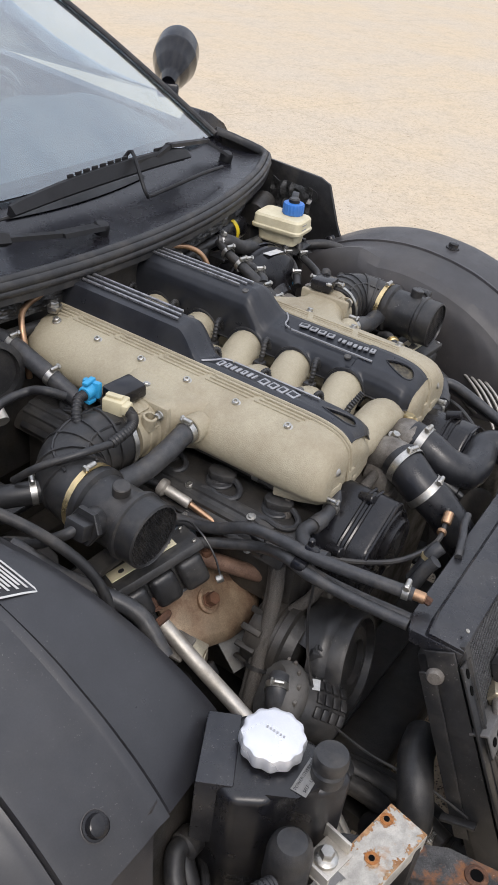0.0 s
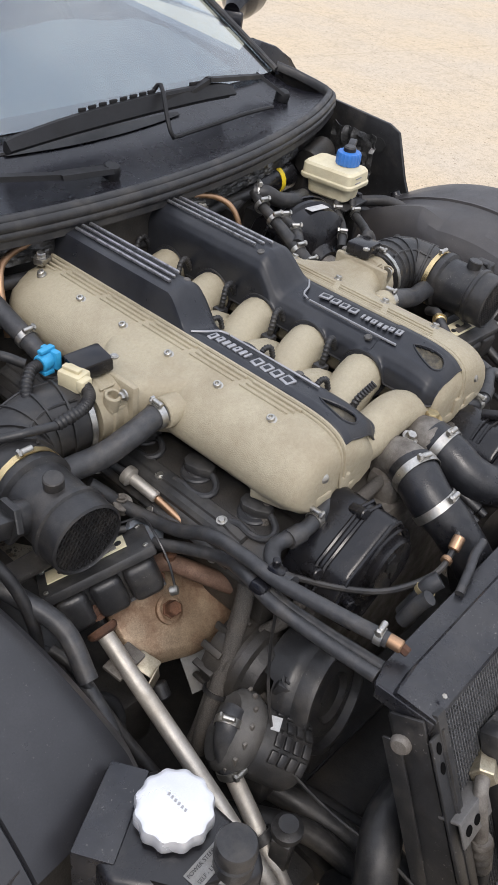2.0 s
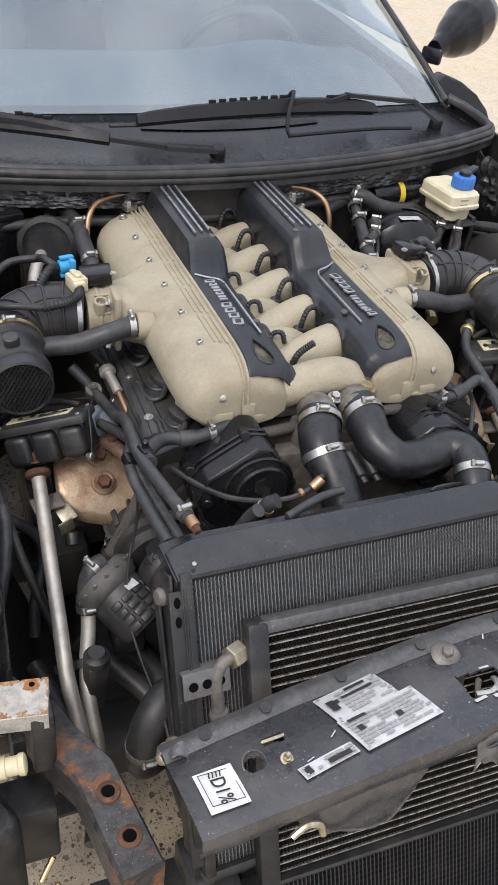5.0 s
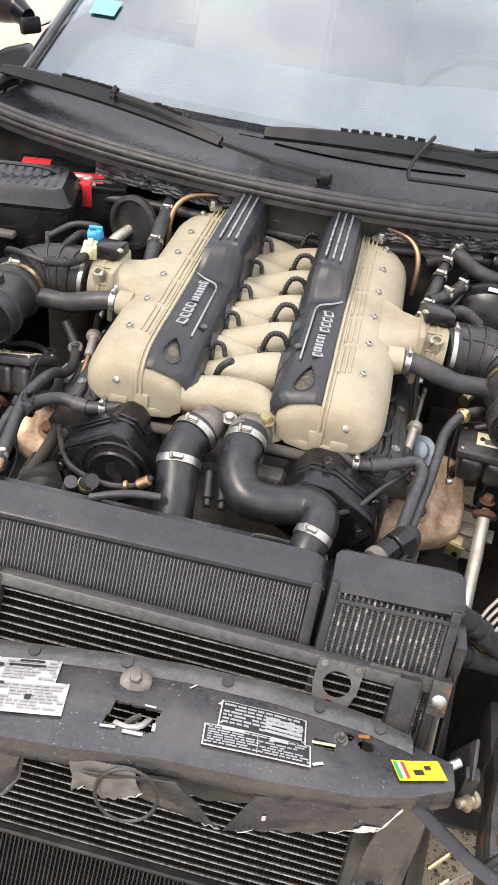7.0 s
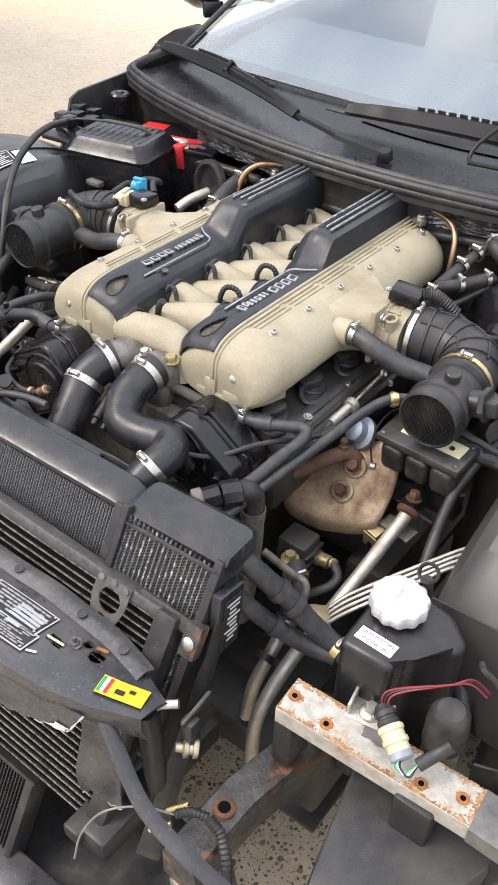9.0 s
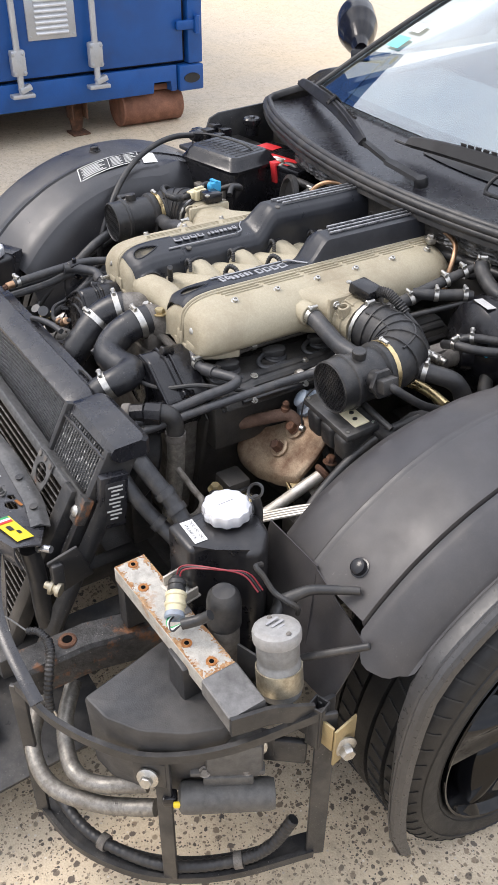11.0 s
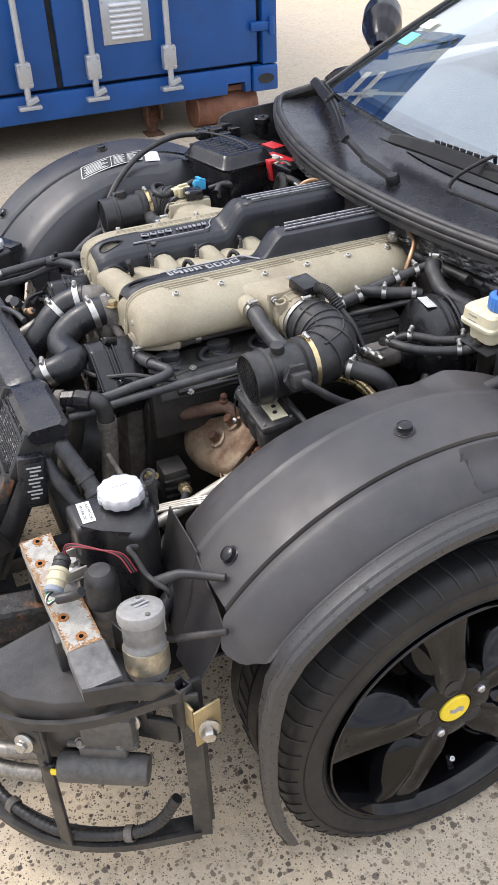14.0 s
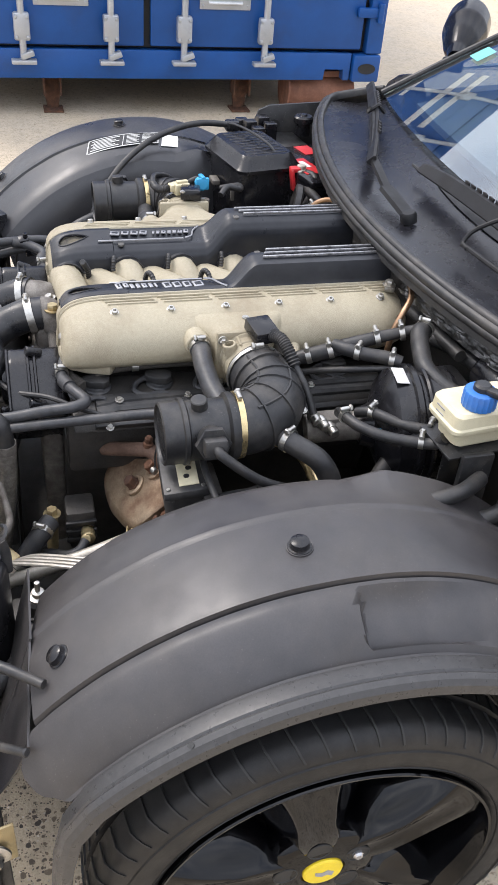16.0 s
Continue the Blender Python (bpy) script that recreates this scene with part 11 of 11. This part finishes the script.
    for z, k, dx, dy in ((0.305, 0.82, -0.034, 0.004), (0.310, 0.87, -0.031, 0.003), (0.320, 0.905, -0.026, 0.002), (0.360, 0.93, -0.016, 0.0), (0.408, 0.965, -0.004, 0.0), (0.450, 0.985, 0, 0), (0.484, 1.0, 0, 0), (0.491, 0.992, 0, 0), (0.4955, 0.97, 0, 0), (0.497, 0.94, 0, 0), (0.495, 0.60, 0, 0)):
        rings.append([(0.705 + (x - 0.705) * k + dx, -0.44 + (y + 0.44) * k + dy, z + 0.03 * (y + 0.45)) for x, y in corners])
    part("box", loft(rings), M_DUCT, d, smooth=32)
    part("mount_arm", block((0.70, -0.395, 0.50), (0.05, 0.03, 0.12), 0.005), M_FRAME, d)
    for q in ((0.757, -0.489, 0.414), (0.803, -0.334, 0.432)):
        w = part("washer_plate", block(Vector(q) + Vector((-0.006, 0.006, 0)), (0.006, 0.05, 0.055), 0.002, turn(0, 0, -45)), M_FRAME, d)
        part("flange_nut", merge(lathe([(0.0165, 0), (0.0165, 0.003), (0.011, 0.006)], 18, frame_to(q, (0.7, -0.7, 0.25))), bolt(Vector(q) + Vector((0.003, -0.003, 0.001)), (0.7, -0.7, 0.25), 0.010, 0.010, False)), M_STEEL, w)
    for k in range(2):
        run = [(0.705, -0.47, 0.315), (0.659, -0.529, 0.300), (0.622, -0.555, 0.302), (0.575, -0.552, 0.308), (0.535, -0.535, 0.33), (0.49, -0.50, 0.35)]
        if k:
            run = [(0.730, -0.47, 0.285), (0.696, -0.505, 0.270), (0.668, -0.541, 0.270), (0.620, -0.585, 0.275), (0.575, -0.600, 0.285), (0.52, -0.59, 0.30), (0.46, -0.55, 0.31)]
        part("duct_hose", braided(run, 0.0135), M_STEELBRAID, d, "steel-braided cooling hose")
    # lamp level motor, round metal can with printed lid
    m = thing("level_motor", (0.785, -0.29, 0.50), "round grey metal motor can strapped to a bracket", "motor")
    ax = Vector((-0.22, 0.05, 0.95)).normalized()
    q = Vector((0.795, -0.293, 0.548))
    can = part("can", lathe([(0.0300, -0.025), (0.0312, -0.02), (0.0312, 0.028), (0.0298, 0.030), (0.0298, 0.036), (0.0308, 0.038), (0.0308, 0.066), (0, 0.066)], 32, frame_to(q, ax)), M_CANGREY, m)
    part("lid", lathe([(0.031, 0.064), (0.0342, 0.066), (0.0348, 0.070), (0.0348, 0.079), (0.0332, 0.083), (0.030, 0.0845), (0.018, 0.085), (0, 0.085)], 36, frame_to(q, ax)), M_LIDGREY, m, "pale dusty alloy lid")
    sx = ax.cross(Vector((0, 1, 0))).normalized()
    for ang in (-100, -55, 10):
        o = (sx * math.cos(radians(ang)) + ax.cross(sx) * math.sin(radians(ang)))
        part("can_rib", cyl(q + ax * 0.036 + o * 0.0304, q + ax * 0.064 + o * 0.0304, 0.003, 8), M_CANGREY, can)
    part("strap", ring_band(q + ax * 0.005, ax, 0.0318, 0.034, 0.002, 28), M_CLAMPZ, m, "yellow-zinc strap")
    for k in range(4):
        part("lid_print", block(q + ax * 0.0855 + Vector((-0.012 + 0.008 * k, 0.004 * (k % 2), 0.0)), (0.004, 0.022, 0.0008), 0, turn(0, -13, 10)), M_GREYINK, m)
    for k in range(2):
        part("lid_screw", lathe([(0.004, 0), (0.003, 0.002), (0, 0.002)], 10, frame_to(q + ax * 0.085 + Vector((0.024 * (1 if k else -1), 0.004, 0.006 * (1 if k else -1))), ax)), M_CAST, m)
    part("bracket", merge(block((0.765, -0.312, 0.545), (0.070, 0.004, 0.06), 0.001, turn(0, 0, 20)), block((0.775, -0.330, 0.520), (0.08, 0.03, 0.004), 0.001, turn(0, 0, 20))), M_FRAME, m)
    part("cable", tube([(0.752, -0.236, 0.606), (0.756, -0.240, 0.624), (0.748, -0.252, 0.636), (0.728, -0.262, 0.642), (0.712, -0.270, 0.664), (0.702, -0.276, 0.676), (0.694, -0.262, 0.668)], 0.0042, 8), M_RUBBER, m)
    # big connector lying on the bar
    k = thing("lamp_connector", (0.655, -0.375, 0.60), "cream and grey multi-pin lamp connector with loose wires", "connector")
    ax = Vector((0.80, -0.52, -0.36)).normalized()
    q = Vector((0.624, -0.362, 0.628))
    part("rubber_half", lathe([(0.008, -0.006), (0.0115, 0), (0.0135, 0.002), (0.0135, 0.008), (0.012, 0.009), (0.012, 0.012), (0.0135, 0.013), (0.0135, 0.018), (0.012, 0.020)], 20, frame_to(q, ax)), M_RUBBER, k)
    part("grey_ring", lathe([(0.0138, 0.050), (0.0146, 0.052), (0.0146, 0.058), (0.011, 0.060), (0.009, 0.056), (0, 0.056)], 20, frame_to(q, ax)), M_BLUEGREY, k)
    part("cream_half", lathe([(0.0135, 0.019), (0.0158, 0.021), (0.0158, 0.026), (0.0142, 0.027), (0.0142, 0.034), (0.0158, 0.035), (0.0158, 0.040), (0.0138, 0.042), (0.0138, 0.052), (0.010, 0.054)], 20, frame_to(q, ax)), M_CREAMCON, k)
    for j, mt in enumerate((M_DARKRED, M_INK, M_DARKRED)):
        part("wire", tube([q + Vector((0.004 * j - 0.004, 0, 0)), q + Vector((0.004 * j - 0.002, 0.012, 0.022)), (0.672 + 0.003 * j, -0.318 + 0.003 * j, 0.668), (0.695, -0.292 + 0.004 * j, 0.662), (0.715, -0.28 + 0.004 * j, 0.640)], 0.0014, 6), mt, k)
    e = q + ax * 0.054
    for j, mt in enumerate((M_GREEN, M_LABEL, M_INK)):
        part("wire", tube([e, e + Vector((0.003 * j, -0.012, -0.004)), e + Vector((0.012 + 0.004 * j, -0.014, -0.006)), e + Vector((0.022, 0.0, 0.002)), e + Vector((0.034, 0.022, 0.012))], 0.0016, 6), mt, k)
    part("wire_boot", tube([e + Vector((0.022, 0.0, 0.002)), e + Vector((0.034, 0.022, 0.010)), e + Vector((0.044, 0.034, 0.022))], 0.008, 10), M_RUBBER, k)
    # lever arm between liner and frame
    t = thing("control_rod", (0.82, -0.25, 0.60), "thin black rod and rubber cable ends by the arch liner", "rod")
    part("rod", cyl((0.765, -0.29, 0.545), (0.86, -0.19, 0.615), 0.0055), M_FRAME, t)
    part("rubber_end", tube([(0.738, -0.250, 0.628), (0.748, -0.232, 0.640), (0.760, -0.212, 0.648), (0.80, -0.165, 0.655)], lambda u: 0.010 - 0.004 * u, 10), M_RUBBER, t)


headlamp_frame()


def first_corner():
    """Loose wiring and the bottle by the other headlamp bar."""
    b = thing("washer_bottle", (-0.60, -0.47, 0.28), "dusty black washer bottle under the bar", "bottle")
    out = rounded(0.12, 0.09, 0.025, 4)
    rings = [[Matrix.Translation((-0.615, -0.478, z)) @ turn(0, 0, 25) @ Vector((x * k, y * k, 0)) for x, y in out] for z, k in ((0.30, 0.85), (0.31, 1.0), (0.46, 1.0), (0.475, 0.95), (0.482, 0.82))]
    part("bottle_body", loft(rings), M_PLASTIC, b, smooth=40)
    part("bottle_cap", lathe([(0.019, 0.48), (0.019, 0.488), (0.015, 0.490), (0.014, 0.487), (0, 0.487)], 22, Matrix.Translation((-0.620, -0.485, 0))), M_PLASTIC, b)
    part("bracket", block((-0.62, -0.46, 0.285), (0.14, 0.12, 0.03), 0.005), M_FRAME, b)
    part("stay", block((-0.55, -0.41, 0.34), (0.10, 0.06, 0.12), 0.006), M_FRAME, b)
    k = thing("lamp_connector", (-0.54, -0.42, 0.55), "cream and black lamp connector with violet wires", "connector")
    a, ax = Vector((-0.585, -0.445, 0.530)), Vector((0.9, -0.12, 0.10)).normalized()
    part("black_half", lathe([(0.011, 0), (0.016, 0.003), (0.016, 0.014), (0.014, 0.018)], 20, frame_to(a, ax)), M_PLASTIC, k)
    part("cream_half", lathe([(0.0135, 0.018), (0.0135, 0.028), (0.0115, 0.029), (0.0115, 0.042), (0.0135, 0.044), (0.0135, 0.050), (0.010, 0.052), (0, 0.052)], 20, frame_to(a, ax)), M_CREAMCON, k)
    part("grey_tab", block(a + Vector((0.01, 0, 0.026)), (0.014, 0.014, 0.016), 0.003), M_CAST, k)
    for j, mt in enumerate((M_INK, M_WIREPURPLE, M_INK, M_INK)):
        part("wire", tube([a + Vector((0, 0.003 * j - 0.005, 0)), a + Vector((-0.03, 0.002 * j - 0.004, -0.004)), (-0.64, -0.437 + 0.003 * j, 0.535), (-0.672, -0.432 + 0.003 * j, 0.528), (-0.70, -0.43, 0.52)], 0.0021, 6), mt, k)
    part("clip", merge(block((-0.690, -0.432, 0.535), (0.018, 0.020, 0.022), 0.003, turn(0, 0, 20)), block((-0.712, -0.452, 0.505), (0.045, 0.03, 0.03), 0.005, turn(10, 0, 20))), M_GLOSSPL, k)
    part("red_clip", block((-0.708, -0.452, 0.535), (0.013, 0.013, 0.016), 0.003), M_RED, k)
    part("grey_plug", lathe([(0.012, 0), (0.015, 0.004), (0.015, 0.022), (0.010, 0.026)], 14, frame_to((-0.71, -0.475, 0.49), (0.5, -0.4, -0.6))), M_CAST, k)
    # dark loom with corrugated joint
    c = hose("lamp_loom", [(-0.672, -0.325, 0.605), (-0.70, -0.315, 0.612), (-0.735, -0.31, 0.612), (-0.78, -0.31, 0.602), (-0.82, -0.34, 0.585), (-0.83, -0.385, 0.57), (-0.80, -0.42, 0.56), (-0.75, -0.432, 0.55), (-0.70, -0.435, 0.545)], 0.0055, M_RUBBER, "black wiring loom looping over the bar", "cable", 8)
    part("joint", ribbed([(-0.672, -0.325, 0.605), (-0.690, -0.318, 0.610), (-0.712, -0.313, 0.613)], 0.0125, 8, 0.15), M_RUBBER, c)
    part("collar", tube([(-0.712, -0.313, 0.613), (-0.755, -0.309, 0.609)], 0.0095, 10, 0), M_HOSE, c)
    c = hose("drain_hose", [(-0.655, -0.205, 0.545), (-0.68, -0.205, 0.548), (-0.705, -0.23, 0.53), (-0.71, -0.27, 0.50), (-0.735, -0.30, 0.478), (-0.79, -0.31, 0.475), (-0.83, -0.28, 0.50)], 0.0125, M_RUBBER, "black rubber hose in a loose loop")
    part("end_fitting", lathe([(0.016, 0), (0.018, 0.003), (0.018, 0.02), (0.013, 0.024)], 16, frame_to((-0.645, -0.205, 0.542), (-1, 0, 0.1))), M_PLASTIC, c)
    hose("thick_loom", [(-0.80, -0.24, 0.58), (-0.81, -0.28, 0.53), (-0.80, -0.33, 0.46), (-0.76, -0.38, 0.38), (-0.70, -0.42, 0.30)], 0.020, M_RUBBER, "thick taped wiring loom", "cable")
    hose("thin_loom", [(-0.835, -0.22, 0.60), (-0.845, -0.27, 0.58), (-0.86, -0.32, 0.54), (-0.85, -0.38, 0.48), (-0.82, -0.43, 0.40)], 0.007, M_RUBBER, "taped black wires beside the bar", "cable", 8)
    hose("thin_loom", [(-0.825, -0.21, 0.61), (-0.84, -0.25, 0.585), (-0.835, -0.33, 0.545), (-0.80, -0.40, 0.47), (-0.77, -0.44, 0.40)], 0.006, M_RUBBER, "taped black wires beside the bar", "cable", 8)
    # wires between first liner and engine
    hose("liner_loom", [(-0.55, 0.10, 0.66), (-0.545, 0.02, 0.63), (-0.535, -0.05, 0.60), (-0.53, -0.12, 0.56), (-0.53, -0.17, 0.51)], 0.0085, M_RUBBER, "black loom running along the arch liner", "cable")
    hose("liner_loom", [(-0.53, 0.06, 0.60), (-0.505, 0.0, 0.585), (-0.50, -0.05, 0.555), (-0.51, -0.10, 0.52), (-0.53, -0.14, 0.47)], 0.0105, M_HOSE, "black loom running along the arch liner", "cable")
    hose("coolant_pipe", [(-0.57, 0.17, 0.72), (-0.555, 0.10, 0.70), (-0.53, 0.06, 0.68), (-0.51, 0.0, 0.66), (-0.515, -0.05, 0.62)], 0.012, M_HOSE, "grey rubber hose beside the air-flow meter")
    # mirror-side counterparts seen from the front
    hose("liner_loom", [(0.545, 0.16, 0.69), (0.52, 0.10, 0.66), (0.51, 0.04, 0.62), (0.52, -0.03, 0.58), (0.53, -0.08, 0.54)], 0.009, M_RUBBER, "black loom running along the arch liner", "cable")


first_corner()


def firewall_clutter():
    """Dark boxes, looms and the link rod in front of the firewall."""
    c = thing("bonnet_loom", (0.0, 0.55, 0.78), "black wiring loom along the firewall", "cable")
    part("loom", tube([(-0.50, 0.52, 0.77), (-0.30, 0.52, 0.78), (-0.10, 0.51, 0.775), (0.10, 0.515, 0.775), (0.25, 0.53, 0.785), (0.38, 0.54, 0.79)], 0.011, 10), M_RUBBER, c)
    c = thing("wiper_motor", (0.62, 0.62, 0.72), "dark wiper motor below the scuttle", "motor")
    part("motor", merge(cyl((0.60, 0.60, 0.78), (0.68, 0.62, 0.79), 0.030), block((0.66, 0.60, 0.76), (0.08, 0.06, 0.05), 0.008)), M_BLOCK, c)
    part("bracket", block((0.66, 0.63, 0.72), (0.10, 0.04, 0.06), 0.006), M_FRAME, c)
    c = thing("heater_box", (-0.30, 0.52, 0.60), "black heater housing against the firewall", "heater box")
    part("housing", block((-0.25, 0.505, 0.63), (0.26, 0.05, 0.20), 0.012), M_BLOCK, c)
    part("spigot", lathe([(0.050, 0), (0.055, 0.004), (0.055, 0.016), (0.045, 0.018), (0.043, 0.006), (0, 0.005)], 28, frame_to((-0.33, 0.48, 0.755), (-0.3, -1, 0.2))), M_PLASTIC, c)
    c = thing("wing_foil", (0.70, 0.60, 0.75), "loose crumpled foil by the inner wing", "foil")
    part("foil", sheet(lambda u, v: Vector((0.700 + 0.012 * noise.noise((u * 9, v * 9, 1)) , 0.50 + 0.12 * u, 0.74 + 0.11 * v + 0.01 * noise.noise((u * 7, v * 5, 4)))), 14, 14, 0.0012), M_FOIL, c)
    # washers of loose hoses near the brake side
    hose("servo_hose", [(0.62, 0.47, 0.735), (0.655, 0.42, 0.745), (0.66, 0.37, 0.74), (0.63, 0.34, 0.72), (0.58, 0.33, 0.70)], 0.012, M_RUBBER, "black rubber hose near the brake reservoir")
    hose("servo_hose", [(0.545, 0.50, 0.755), (0.53, 0.47, 0.75), (0.505, 0.44, 0.735), (0.49, 0.40, 0.71)], 0.012, M_RUBBER, "black rubber hose near the brake reservoir")


firewall_clutter()


def corner_wires():
    """Loose black wires that loop beside the first arch liner."""
    for k in range(4):
        d = 0.014 * k
        hose("loose_wire", [(-0.640 - d, -0.215, 0.500 - d), (-0.672 - d, -0.245 - 0.3 * d, 0.520 - d), (-0.700 - 0.6 * d, -0.262, 0.490 - d), (-0.705 - d, -0.270 - d, 0.440), (-0.690, -0.285 - d, 0.395 + 0.5 * d), (-0.655 - d, -0.300, 0.380), (-0.620, -0.300 - d, 0.385)], 0.0055 + 0.001 * (k % 2), M_RUBBER, "black wire looping beside the arch liner", "wire", 8)


    hose("bay_cable", [(-0.515, 0.02, 0.61), (-0.505, -0.01, 0.595), (-0.487, -0.071, 0.520), (-0.468, -0.120, 0.460), (-0.448, -0.162, 0.400), (-0.44, -0.18, 0.34)], 0.0075, M_RUBBER, "black cable running down beside the aluminium pipe", "cable", 10)
    hose("bay_hose", [(-0.515, 0.0, 0.54), (-0.489, -0.009, 0.52), (-0.455, -0.008, 0.485), (-0.442, -0.014, 0.455), (-0.447, -0.026, 0.420), (-0.468, -0.066, 0.380), (-0.475, -0.10, 0.34)], 0.0095, M_HOSE, "grey rubber hose looping down beside the rail", "hose", 10)
    hose("bay_hose", [(-0.415, -0.16, 0.37), (-0.377, -0.217, 0.375), (-0.336, -0.265, 0.355), (-0.318, -0.31, 0.335), (-0.31, -0.36, 0.31)], 0.016, M_RUBBER, "black hose low behind the radiator", "hose", 12)


corner_wires()


def lamp_wiring():
    """Ribbed conduit and a bare cable over the second chassis horn."""
    c = thing("lamp_conduit", (0.50, -0.53, 0.47), "black ribbed conduit with a loose grey cable", "cable")
    part("boot", ribbed([(0.462, -0.552, 0.478), (0.478, -0.540, 0.484), (0.498, -0.532, 0.482)], 0.0065, 9, 0.2), M_RUBBER, c)
    part("conduit", ribbed([(0.498, -0.532, 0.480), (0.520, -0.536, 0.474), (0.538, -0.548, 0.455), (0.548, -0.558, 0.420), (0.552, -0.560, 0.385)], 0.0078, 20, 0.2), M_RUBBER, c)
    part("grey_cable", tube([(0.462, -0.553, 0.478), (0.430, -0.580, 0.500), (0.395, -0.610, 0.490), (0.372, -0.630, 0.440), (0.362, -0.640, 0.380)], 0.0015, 8), M_CANGREY, c)
    part("ring_terminal", lathe([(0.007, -0.001), (0.0105, -0.001), (0.0105, 0.001), (0.007, 0.001), (0.007, -0.001)], 16, frame_to((0.553, -0.561, 0.378), (0.7, -0.7, 0.2))), M_STEEL, c)


lamp_wiring()
